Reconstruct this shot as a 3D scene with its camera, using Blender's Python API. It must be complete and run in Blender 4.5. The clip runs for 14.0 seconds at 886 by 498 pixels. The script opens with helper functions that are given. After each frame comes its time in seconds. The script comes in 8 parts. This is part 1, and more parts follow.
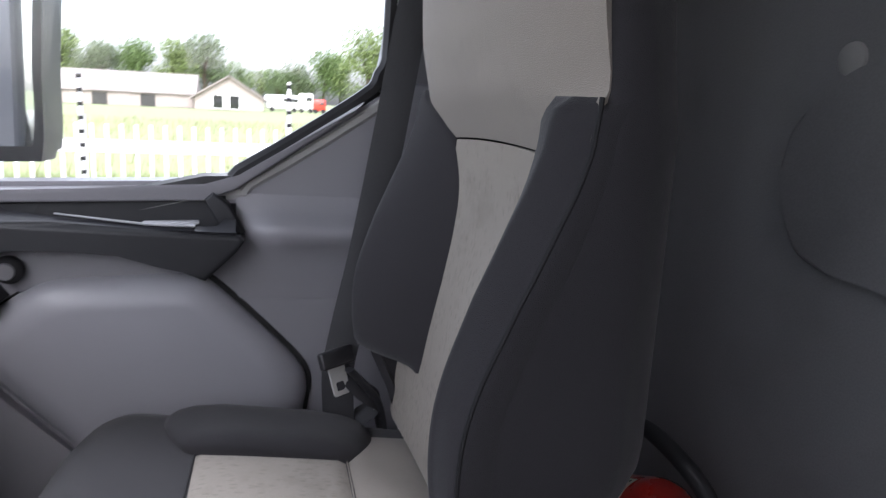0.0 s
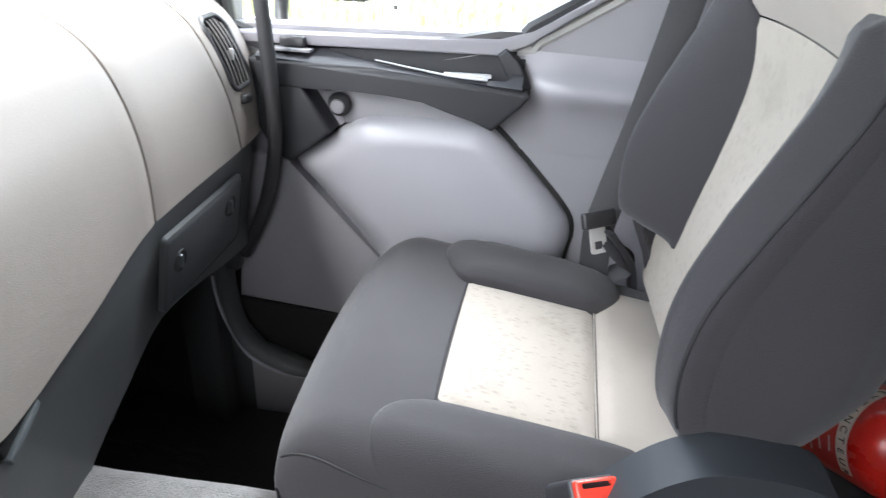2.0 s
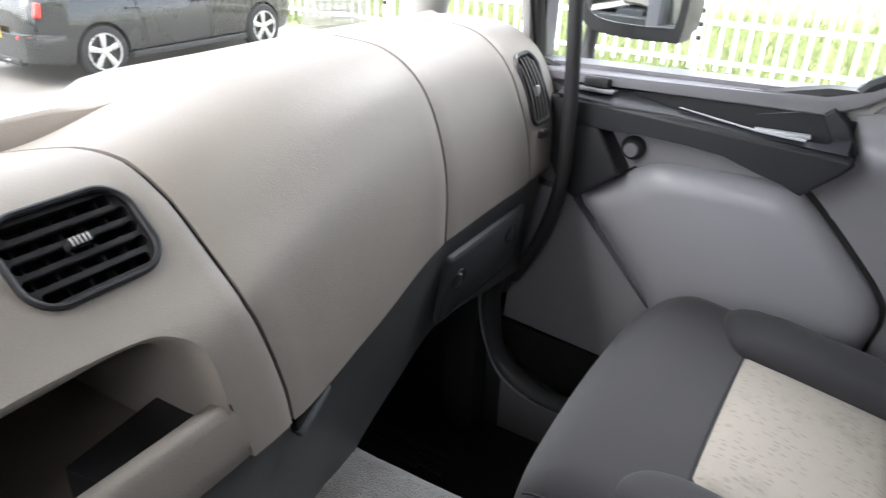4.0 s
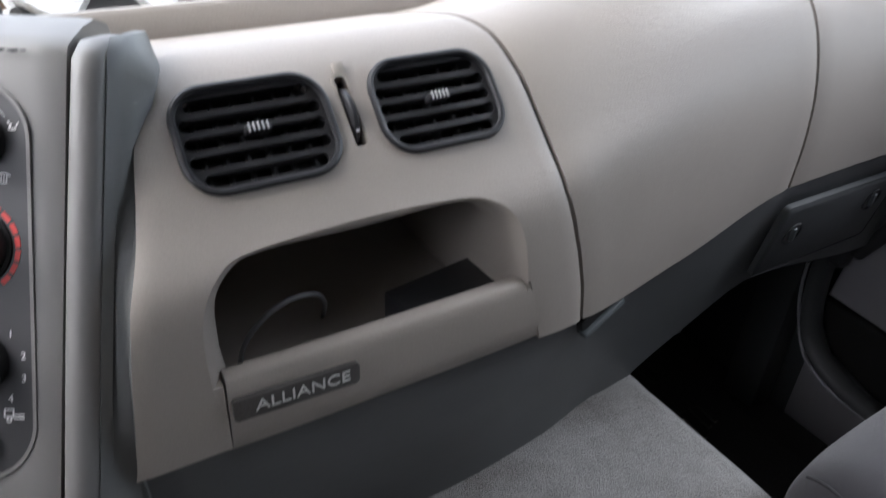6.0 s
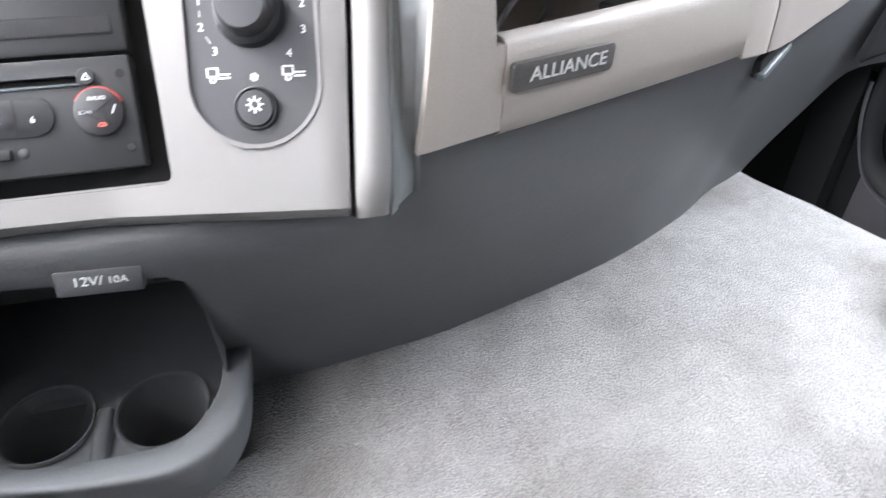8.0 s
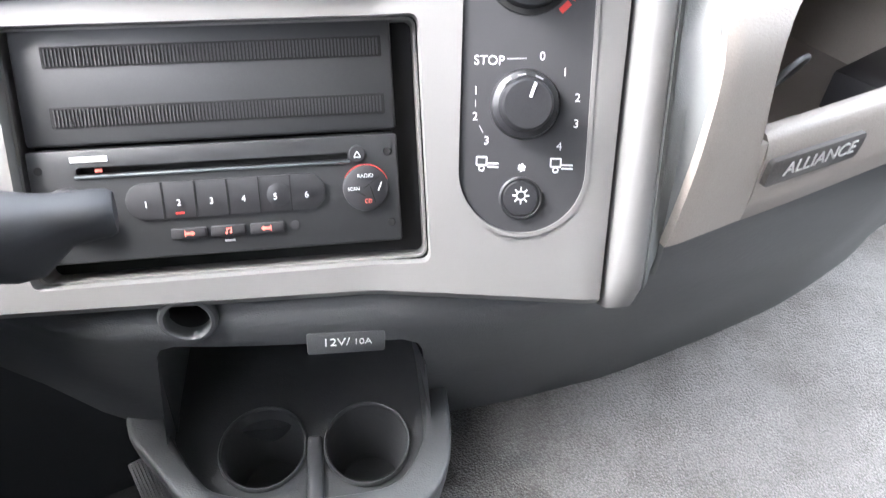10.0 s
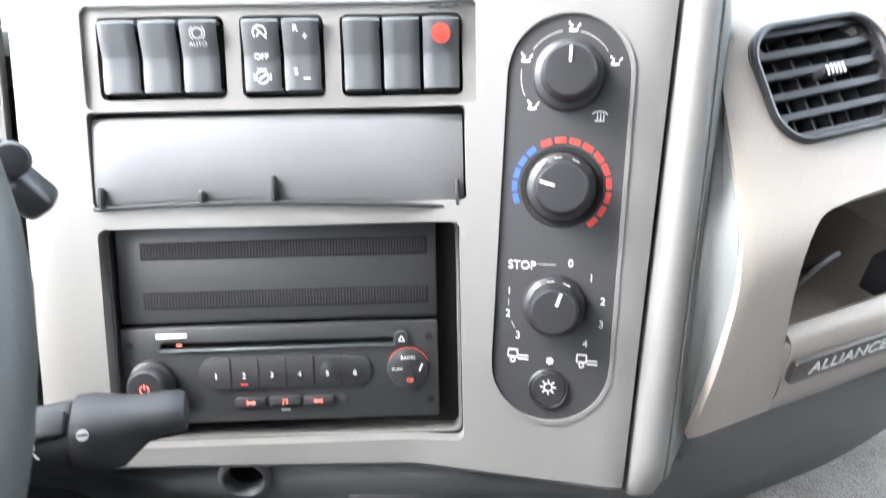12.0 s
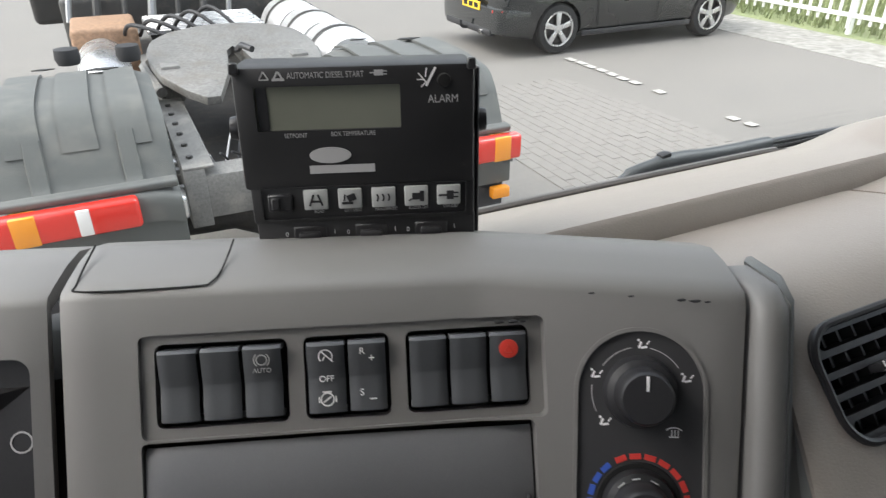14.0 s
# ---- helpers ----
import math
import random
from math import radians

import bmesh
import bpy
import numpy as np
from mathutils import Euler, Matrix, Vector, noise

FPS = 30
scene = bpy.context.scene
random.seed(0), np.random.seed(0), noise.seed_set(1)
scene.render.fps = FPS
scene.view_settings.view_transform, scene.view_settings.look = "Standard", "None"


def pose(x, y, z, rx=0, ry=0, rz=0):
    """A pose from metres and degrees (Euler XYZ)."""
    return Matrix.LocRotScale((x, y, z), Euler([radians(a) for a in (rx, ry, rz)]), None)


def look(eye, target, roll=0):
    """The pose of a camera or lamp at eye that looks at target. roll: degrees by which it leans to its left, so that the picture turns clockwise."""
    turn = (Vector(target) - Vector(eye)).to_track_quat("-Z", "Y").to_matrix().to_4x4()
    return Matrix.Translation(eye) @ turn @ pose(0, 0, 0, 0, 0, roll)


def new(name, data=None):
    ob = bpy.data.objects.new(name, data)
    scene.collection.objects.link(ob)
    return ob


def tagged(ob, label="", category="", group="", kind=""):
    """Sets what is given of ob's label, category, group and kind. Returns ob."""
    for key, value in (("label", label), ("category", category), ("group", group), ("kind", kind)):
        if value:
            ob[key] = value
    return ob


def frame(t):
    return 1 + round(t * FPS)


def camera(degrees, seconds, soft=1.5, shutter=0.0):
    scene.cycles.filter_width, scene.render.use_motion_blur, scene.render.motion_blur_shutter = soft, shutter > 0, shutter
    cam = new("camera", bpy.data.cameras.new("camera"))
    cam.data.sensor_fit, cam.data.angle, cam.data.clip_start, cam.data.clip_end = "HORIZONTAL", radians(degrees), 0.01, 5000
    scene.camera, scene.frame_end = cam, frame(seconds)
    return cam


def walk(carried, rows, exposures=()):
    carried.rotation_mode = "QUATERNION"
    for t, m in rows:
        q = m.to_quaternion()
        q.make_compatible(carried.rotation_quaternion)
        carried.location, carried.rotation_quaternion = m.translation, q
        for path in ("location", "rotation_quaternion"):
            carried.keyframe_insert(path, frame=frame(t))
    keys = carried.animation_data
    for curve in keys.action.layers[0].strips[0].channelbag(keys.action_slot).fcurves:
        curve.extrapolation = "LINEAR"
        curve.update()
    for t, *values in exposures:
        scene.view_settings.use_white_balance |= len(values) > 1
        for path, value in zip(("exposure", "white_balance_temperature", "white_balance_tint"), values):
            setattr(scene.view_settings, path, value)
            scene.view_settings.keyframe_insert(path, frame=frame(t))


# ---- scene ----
cam = camera(66.4, 14.0, soft=1.2, shutter=0.4)
PATH = [
    (0, (-0.063, -0.064, 1.012), (1.816, -0.614, 0.607), 2.8),
    (0.5, (-0.079, -0.102, 1.066), (1.793, -0.425, 0.441), 2.8),
    (1, (-0.107, -0.099, 1.073), (1.704, -0.291, 0.247), 3.3),
    (1.5, (-0.111, -0.067, 1.087), (1.672, -0.07, 0.18), 3.2),
    (2, (-0.112, -0.065, 1.09), (1.645, 0.154, 0.159), 2.8),
    (2.2, (-0.109, -0.067, 1.093), (1.635, 0.222, 0.157), 2.5),
    (4.3, (-0.113, -0.034, 1.124), (1.338, 1.006, 0.223), 1.9),
    (4.5, (-0.134, -0.033, 1.128), (1.254, 1.088, 0.225), 2.0),
    (5, (-0.149, -0.015, 1.108), (1.021, 1.329, 0.198), 2.0),
    (5.5, (-0.124, -0.018, 1.101), (0.865, 1.453, 0.175), 1.7),
    (6, (-0.129, -0.032, 1.08), (0.718, 1.418, -0.007), 1.5),
    (6.5, (-0.139, -0.037, 1.025), (0.577, 1.399, -0.168), 2.5),
    (7, (-0.211, -0.034, 0.956), (0.474, 1.432, -0.219), 1.5),
    (7.5, (-0.292, -0.012, 0.914), (0.553, 1.368, -0.261), 1.3),
    (8, (-0.376, 0.016, 0.89), (0.571, 1.31, -0.306), 1.5),
    (8.5, (-0.438, 0.045, 0.885), (0.483, 1.288, -0.383), 1.9),
    (9, (-0.475, 0.09, 0.898), (0.401, 1.326, -0.407), 2.6),
    (9.2, (-0.477, 0.112, 0.908), (0.386, 1.352, -0.403), 3.0),
    (11.3, (-0.413, 0.133, 1.033), (0.151, 1.488, -0.325), -0.4),
    (11.5, (-0.416, 0.133, 1.034), (0.142, 1.506, -0.308), -0.6),
    (12, (-0.428, 0.133, 1.055), (0.184, 1.626, -0.127), -0.2),
    (12.5, (-0.439, 0.142, 1.096), (0.18, 1.703, 0.01), -0.4),
    (13, (-0.43, 0.175, 1.141), (0.216, 1.773, 0.126), -0.3),
    (13.5, (-0.423, 0.202, 1.174), (0.251, 1.804, 0.184), -0.5),
    (14, (-0.453, 0.24, 1.176), (0.304, 1.822, 0.214), -0.1),
]
EXPOSURES = [(0, 2.3, 6100, 17), (0.6, 2.75, 6150, 16), (1.0, 3.3, 6200, 13), (2.0, 3.9, 6250, 10), (4.3, 2.65, 6400, 11), (5.5, 2.25, 6300, 12), (6.5, 3.75, 6100, 14), (7.0, 4.45, 6100, 14), (7.5, 4.85, 6150, 13), (8.5, 4.9, 6150, 13),
             (9.2, 4.9, 6150, 13), (11.3, 4.7, 6200, 10), (12.5, 4.0, 6250, 9), (13.0, 2.9, 6400, 9), (13.5, 1.9, 6500, 10), (14, 1.75, 6500, 10)]
walk(cam, [(t, look(eye, target, roll)) for t, eye, target, roll in PATH], EXPOSURES)

# ---- world and sun: bright overcast sky ----
SUN_EL, SUN_AZ = radians(50), radians(278)
world = bpy.data.worlds.new("overcast_sky")
scene.world = world
world.use_nodes = True
wn, wl = world.node_tree.nodes, world.node_tree.links
wn.clear()
w_out = wn.new("ShaderNodeOutputWorld")
w_bg = wn.new("ShaderNodeBackground")
w_sky = wn.new("ShaderNodeTexSky")
w_sky.sky_type = "NISHITA"
w_sky.sun_disc = False
w_sky.sun_elevation = SUN_EL
w_sky.sun_rotation = SUN_AZ
w_sky.dust_density = 4.0
w_hsv = wn.new("ShaderNodeHueSaturation")
w_hsv.inputs["Saturation"].default_value = 0.34
w_bg.inputs["Strength"].default_value = 0.15
wl.new(w_sky.outputs[0], w_hsv.inputs["Color"])
wl.new(w_hsv.outputs[0], w_bg.inputs["Color"])
wl.new(w_bg.outputs[0], w_out.inputs["Surface"])
sun_data = bpy.data.lights.new("sun", "SUN")
sun_data.energy, sun_data.angle, sun_data.color = 0.9, radians(30), (0.95, 0.98, 1.0)
sun = new("sun", sun_data)
sun.rotation_euler = Euler((radians(90) - SUN_EL, 0, radians(180) - SUN_AZ + math.pi))
scene.view_settings.exposure = 0.0


# ---- materials ----
def nodes_of(name):
    m = bpy.data.materials.new(name)
    m.use_nodes = True
    n, l = m.node_tree.nodes, m.node_tree.links
    return m, n, l, n["Principled BSDF"]


def surface(name, color, rough=0.5, vary=0.06, grain=900.0, bump=0.15, blot=9.0, metal=0.0, stain=0.0, stain_color=(0.1, 0.09, 0.08), coat=0.0, sheen=0.0, rough_vary=0.12, dist=0.0004, island=0.0):
    """A base colour with blotches and fine grain, a bumped grain and a roughness that wanders."""
    m, n, l, p = nodes_of(name)
    co = n.new("ShaderNodeTexCoord")
    big = n.new("ShaderNodeTexNoise")
    big.inputs["Scale"].default_value, big.inputs["Detail"].default_value = blot, 5
    fine = n.new("ShaderNodeTexNoise")
    fine.inputs["Scale"].default_value, fine.inputs["Detail"].default_value = grain, 2
    for t in (big, fine):
        l.new(co.outputs["Object"], t.inputs["Vector"])
    mix = n.new("ShaderNodeMix")
    mix.data_type = "RGBA"
    mix.inputs["A"].default_value = (*[c * (1 - vary) for c in color], 1)
    mix.inputs["B"].default_value = (*[min(1, c * (1 + vary)) for c in color], 1)
    l.new(big.outputs["Fac"], mix.inputs["Factor"])
    last = mix.outputs["Result"]
    mul = n.new("ShaderNodeMix")
    mul.data_type, mul.blend_type = "RGBA", "OVERLAY"
    mul.inputs["Factor"].default_value = min(1, vary * 2.5)
    l.new(last, mul.inputs["A"])
    l.new(fine.outputs["Fac"], mul.inputs["B"])
    last = mul.outputs["Result"]
    if stain:
        sn = n.new("ShaderNodeTexNoise")
        sn.inputs["Scale"].default_value, sn.inputs["Detail"].default_value = blot * 1.7, 8
        l.new(co.outputs["Object"], sn.inputs["Vector"])
        ramp = n.new("ShaderNodeMapRange")
        ramp.inputs["From Min"].default_value, ramp.inputs["From Max"].default_value = 0.52, 0.75
        ramp.inputs["To Max"].default_value = stain
        l.new(sn.outputs["Fac"], ramp.inputs["Value"])
        sm = n.new("ShaderNodeMix")
        sm.data_type = "RGBA"
        l.new(ramp.outputs["Result"], sm.inputs["Factor"])
        l.new(last, sm.inputs["A"])
        sm.inputs["B"].default_value = (*stain_color, 1)
        last = sm.outputs["Result"]
    l.new(last, p.inputs["Base Color"])
    rr = n.new("ShaderNodeMapRange")
    rr.inputs["To Min"].default_value, rr.inputs["To Max"].default_value = max(0.02, rough - rough_vary), min(1, rough + rough_vary)
    l.new(big.outputs["Fac"], rr.inputs["Value"])
    l.new(rr.outputs["Result"], p.inputs["Roughness"])
    p.inputs["Metallic"].default_value = metal
    p.inputs["Coat Weight"].default_value = coat
    p.inputs["Sheen Weight"].default_value = sheen
    if bump:
        b = n.new("ShaderNodeBump")
        b.inputs["Strength"].default_value, b.inputs["Distance"].default_value = bump, dist
        l.new(fine.outputs["Fac"], b.inputs["Height"])
        l.new(b.outputs["Normal"], p.inputs["Normal"])
    return m


def leather_grain(name, color, rough, scale=420.0, bump=0.35, vary=0.05, stain=0.0):
    """Moulded plastic with a leather-like embossed grain."""
    m = surface(name, color, rough, vary, grain=1400, bump=0, blot=5, stain=stain, stain_color=[c * 0.72 for c in color], rough_vary=0.07)
    n, l = m.node_tree.nodes, m.node_tree.links
    p = n["Principled BSDF"]
    co = n.new("ShaderNodeTexCoord")
    v = n.new("ShaderNodeTexVoronoi")
    v.feature = "DISTANCE_TO_EDGE"
    v.inputs["Scale"].default_value = scale
    wob = n.new("ShaderNodeTexNoise")
    wob.inputs["Scale"].default_value = scale * 0.22
    wob.inputs["Detail"].default_value = 3
    mp = n.new("ShaderNodeMapping")
    mp.inputs["Scale"].default_value = (0.75, 1.0, 1.7)
    l.new(co.outputs["Object"], mp.inputs["Vector"])
    l.new(mp.outputs["Vector"], wob.inputs["Vector"])
    l.new(mp.outputs["Vector"], v.inputs["Vector"])
    add = n.new("ShaderNodeMath")
    add.operation = "MULTIPLY_ADD"
    l.new(v.outputs["Distance"], add.inputs[0])
    add.inputs[1].default_value = 0.8
    l.new(wob.outputs["Fac"], add.inputs[2])
    b = n.new("ShaderNodeBump")
    b.inputs["Strength"].default_value, b.inputs["Distance"].default_value = bump, 0.0011
    l.new(add.outputs[0], b.inputs["Height"])
    l.new(b.outputs["Normal"], p.inputs["Normal"])
    return m


def woven(name, color, scale=900.0, dash=None, stain=0.0, dash_scale=1.0):
    """Fine woven cloth; dash adds a loose pattern of short darker flecks; stain adds worn, soiled patches."""
    m, n, l, p = nodes_of(name)
    co = n.new("ShaderNodeTexCoord")
    wv = n.new("ShaderNodeTexVoronoi")
    wv.inputs["Scale"].default_value = scale
    l.new(co.outputs["Object"], wv.inputs["Vector"])
    big = n.new("ShaderNodeTexNoise")
    big.inputs["Scale"].default_value, big.inputs["Detail"].default_value = 7, 6
    l.new(co.outputs["Object"], big.inputs["Vector"])
    mix = n.new("ShaderNodeMix")
    mix.data_type = "RGBA"
    mix.inputs["A"].default_value = (*[c * 0.9 for c in color], 1)
    mix.inputs["B"].default_value = (*[min(1, c * 1.1) for c in color], 1)
    l.new(big.outputs["Fac"], mix.inputs["Factor"])
    last = mix.outputs["Result"]
    fl = n.new("ShaderNodeMix")
    fl.data_type, fl.blend_type = "RGBA", "MULTIPLY"
    fl.inputs["Factor"].default_value = 0.35
    l.new(last, fl.inputs["A"])
    l.new(wv.outputs["Distance"], fl.inputs["B"])
    gm = n.new("ShaderNodeMapRange")
    gm.inputs["From Max"].default_value = 0.9
    gm.inputs["To Min"].default_value, gm.inputs["To Max"].default_value = 0.7, 1.25
    l.new(wv.outputs["Distance"], gm.inputs["Value"])
    l.new(gm.outputs["Result"], fl.inputs["B"])
    last = fl.outputs["Result"]
    if dash:
        mp = n.new("ShaderNodeMapping")
        mp.inputs["Scale"].default_value = (160 * dash_scale, 62 * dash_scale, 62 * dash_scale)
        l.new(co.outputs["Object"], mp.inputs["Vector"])
        dv = n.new("ShaderNodeTexVoronoi")
        dv.inputs["Scale"].default_value = 1.0
        dv.inputs["Randomness"].default_value = 0.75
        l.new(mp.outputs["Vector"], dv.inputs["Vector"])
        th = n.new("ShaderNodeMapRange")
        th.inputs["From Min"].default_value, th.inputs["From Max"].default_value = 0.2, 0.34
        th.inputs["To Min"].default_value, th.inputs["To Max"].default_value = 0.5, 0.0
        l.new(dv.outputs["Distance"], th.inputs["Value"])
        dm = n.new("ShaderNodeMix")
        dm.data_type = "RGBA"
        l.new(th.outputs["Result"], dm.inputs["Factor"])
        l.new(last, dm.inputs["A"])
        dm.inputs["B"].default_value = (*dash, 1)
        last = dm.outputs["Result"]
    if stain:
        sn = n.new("ShaderNodeTexNoise")
        sn.inputs["Scale"].default_value, sn.inputs["Detail"].default_value, sn.inputs["Roughness"].default_value = 11, 9, 0.7
        l.new(co.outputs["Object"], sn.inputs["Vector"])
        ramp = n.new("ShaderNodeMapRange")
        ramp.inputs["From Min"].default_value, ramp.inputs["From Max"].default_value = 0.53, 0.78
        ramp.inputs["To Max"].default_value = stain
        l.new(sn.outputs["Fac"], ramp.inputs["Value"])
        sm = n.new("ShaderNodeMix")
        sm.data_type = "RGBA"
        l.new(ramp.outputs["Result"], sm.inputs["Factor"])
        l.new(last, sm.inputs["A"])
        sm.inputs["B"].default_value = (*[c * 0.35 for c in color], 1)
        last = sm.outputs["Result"]
    l.new(last, p.inputs["Base Color"])
    p.inputs["Roughness"].default_value = 0.92
    p.inputs["Sheen Weight"].default_value = 0.12
    b = n.new("ShaderNodeBump")
    b.inputs["Strength"].default_value, b.inputs["Distance"].default_value = 0.5, 0.0008
    l.new(wv.outputs["Distance"], b.inputs["Height"])
    l.new(b.outputs["Normal"], p.inputs["Normal"])
    return m


def glowing(name, color, strength):
    m, n, l, p = nodes_of(name)
    p.inputs["Base Color"].default_value = (*color, 1)
    p.inputs["Emission Color"].default_value = (*color, 1)
    p.inputs["Emission Strength"].default_value = strength
    return m


def clear_glass(name, gloss=0.05, rough=0.0):
    m, n, l, p = nodes_of(name)
    n.remove(p)
    tr, gl, mx, lw, pw, ma = (n.new(k) for k in ("ShaderNodeBsdfTransparent", "ShaderNodeBsdfGlossy", "ShaderNodeMixShader", "ShaderNodeLayerWeight", "ShaderNodeMath", "ShaderNodeMath"))
    pw.operation, ma.operation = "POWER", "MULTIPLY_ADD"
    pw.inputs[1].default_value = 5.0
    ma.inputs[1].default_value, ma.inputs[2].default_value = 0.45, gloss * 0.4
    tr.inputs["Color"].default_value = (0.97, 0.985, 0.98, 1)
    gl.inputs["Roughness"].default_value = rough
    l.new(lw.outputs["Facing"], pw.inputs[0])
    l.new(pw.outputs[0], ma.inputs[0])
    l.new(ma.outputs[0], mx.inputs[0])
    l.new(tr.outputs[0], mx.inputs[1])
    l.new(gl.outputs[0], mx.inputs[2])
    l.new(mx.outputs[0], n["Material Output"].inputs["Surface"])
    return m


BEIGE = leather_grain("beige_dash_plastic", (0.320, 0.288, 0.256), 0.47, scale=300.0, bump=0.26, vary=0.07, stain=0.2)
BEIGE_IN = leather_grain("beige_dash_inner", (0.30, 0.27, 0.235), 0.55)
SILVER = surface("silver_grey_paint", (0.196, 0.190, 0.183), 0.48, 0.04, grain=2500, bump=0.08, blot=6, metal=0.1, stain=0.12, stain_color=(0.2, 0.2, 0.2))
GREY_BLUE = leather_grain("blue_grey_plastic", (0.075, 0.086, 0.09), 0.45, scale=600, bump=0.2)
LOWER = leather_grain("dark_grey_plastic", (0.079, 0.082, 0.084), 0.45, scale=520, bump=0.3, vary=0.08, stain=0.15)
DARK = leather_grain("charcoal_plastic", (0.044, 0.047, 0.049), 0.48, scale=520, bump=0.25, vary=0.08)
BLACK = surface("black_plastic", (0.026, 0.026, 0.028), 0.38, 0.12, grain=1600, bump=0.08, blot=12)
BLACK_SOFT = surface("matt_black_plastic", (0.022, 0.022, 0.024), 0.62, 0.12, grain=1800, bump=0.12, blot=14)
# near-black put in for the shade in gaps and hollows; also plain black print
SLIT = surface("shade_and_print_black", (0.006, 0.006, 0.006), 0.8, 0.1, bump=0)
DOOR_MID = leather_grain("door_panel_plastic", (0.225, 0.221, 0.240), 0.42, scale=560, bump=0.22, vary=0.06)
DOOR_LIGHT = surface("door_insert_plastic", (0.275, 0.275, 0.297), 0.36, 0.05, grain=1500, bump=0.1, blot=5)
DOOR_DARK = leather_grain("door_dark_plastic", (0.017, 0.018, 0.021), 0.55, scale=560, bump=0.2)
CLOTH_DARK = woven("charcoal_seat_cloth", (0.0205, 0.0190, 0.0217), 1100)
CLOTH_BEIGE = woven("beige_seat_cloth", (0.280, 0.249, 0.217), 1100, stain=0.25)
CLOTH_PATTERN = woven("beige_flecked_cloth", (0.280, 0.249, 0.214), 1100, dash=(0.175, 0.155, 0.134), stain=0.5)
THREAD = surface("seam_thread", (0.008, 0.008, 0.009), 0.8, 0.2, bump=0)
WEBBING = surface("belt_webbing", (0.02, 0.02, 0.022), 0.7, 0.2, grain=700, bump=0.5, blot=30)
def looped_carpet(name, color, soil):
    """Short looped pile: small uneven tufts, soiled in soft brown patches and worn paler in others."""
    m, n, l, p = nodes_of(name)
    co = n.new("ShaderNodeTexCoord")
    tuft = n.new("ShaderNodeTexVoronoi")
    tuft.inputs["Scale"].default_value = 520
    wob = n.new("ShaderNodeTexNoise")
    wob.inputs["Scale"].default_value, wob.inputs["Detail"].default_value = 700, 4
    big = n.new("ShaderNodeTexNoise")
    big.inputs["Scale"].default_value, big.inputs["Detail"].default_value, big.inputs["Roughness"].default_value = 5.5, 7, 0.62
    mid = n.new("ShaderNodeTexNoise")
    mid.inputs["Scale"].default_value, mid.inputs["Detail"].default_value = 45, 5
    for t in (tuft, wob, big, mid):
        l.new(co.outputs["Object"], t.inputs["Vector"])
    soilr = n.new("ShaderNodeMapRange")
    soilr.inputs["From Min"].default_value, soilr.inputs["From Max"].default_value = 0.44, 0.66
    l.new(big.outputs["Fac"], soilr.inputs["Value"])
    mx = n.new("ShaderNodeMix")
    mx.data_type = "RGBA"
    mx.inputs["A"].default_value, mx.inputs["B"].default_value = (*color, 1), (*soil, 1)
    l.new(soilr.outputs["Result"], mx.inputs["Factor"])
    hg = n.new("ShaderNodeMath")
    hg.operation = "MULTIPLY_ADD"
    l.new(tuft.outputs["Distance"], hg.inputs[0])
    hg.inputs[1].default_value = -1.1
    l.new(wob.outputs["Fac"], hg.inputs[2])
    dk = n.new("ShaderNodeMapRange")
    dk.inputs["From Min"].default_value, dk.inputs["From Max"].default_value = -0.35, 0.5
    dk.inputs["To Min"].default_value, dk.inputs["To Max"].default_value = 0.62, 1.1
    l.new(hg.outputs[0], dk.inputs["Value"])
    ml = n.new("ShaderNodeMix")
    ml.data_type, ml.blend_type = "RGBA", "MULTIPLY"
    ml.inputs["Factor"].default_value = 1.0
    l.new(mx.outputs["Result"], ml.inputs["A"])
    l.new(dk.outputs["Result"], ml.inputs["B"])
    fl = n.new("ShaderNodeMapRange")
    fl.inputs["From Min"].default_value, fl.inputs["From Max"].default_value = 0.3, 0.7
    fl.inputs["To Min"].default_value, fl.inputs["To Max"].default_value = 0.88, 1.1
    l.new(mid.outputs["Fac"], fl.inputs["Value"])
    m2 = n.new("ShaderNodeMix")
    m2.data_type, m2.blend_type = "RGBA", "MULTIPLY"
    m2.inputs["Factor"].default_value = 1.0
    l.new(ml.outputs["Result"], m2.inputs["A"])
    l.new(fl.outputs["Result"], m2.inputs["B"])
    l.new(m2.outputs["Result"], p.inputs["Base Color"])
    p.inputs["Roughness"].default_value = 0.95
    p.inputs["Sheen Weight"].default_value = 0.15
    b = n.new("ShaderNodeBump")
    b.inputs["Strength"].default_value, b.inputs["Distance"].default_value = 0.9, 0.0022
    l.new(hg.outputs[0], b.inputs["Height"])
    l.new(b.outputs["Normal"], p.inputs["Normal"])
    return m


CARPET = looped_carpet("grey_carpet", (0.205, 0.201, 0.194), (0.098, 0.090, 0.081))
RUBBER = surface("floor_rubber", (0.055, 0.053, 0.052), 0.6, 0.25, grain=300, bump=0.3, blot=8, stain=0.3, stain_color=(0.05, 0.045, 0.04))
CHROME = surface("chrome", (0.75, 0.75, 0.75), 0.18, 0.03, metal=1.0, bump=0)
STEEL = surface("brushed_steel", (0.30, 0.30, 0.30), 0.38, 0.15, metal=1.0, bump=0.1)
WHITE_PRINT = surface("white_print", (0.8, 0.8, 0.8), 0.5, 0.02, bump=0)
GREY_PRINT = surface("grey_print", (0.46, 0.46, 0.46), 0.5, 0.02, bump=0)
RED_PRINT = surface("red_print", (0.62, 0.05, 0.04), 0.5, 0.03, bump=0)
BLUE_PRINT = surface("blue_print", (0.05, 0.12, 0.5), 0.5, 0.03, bump=0)
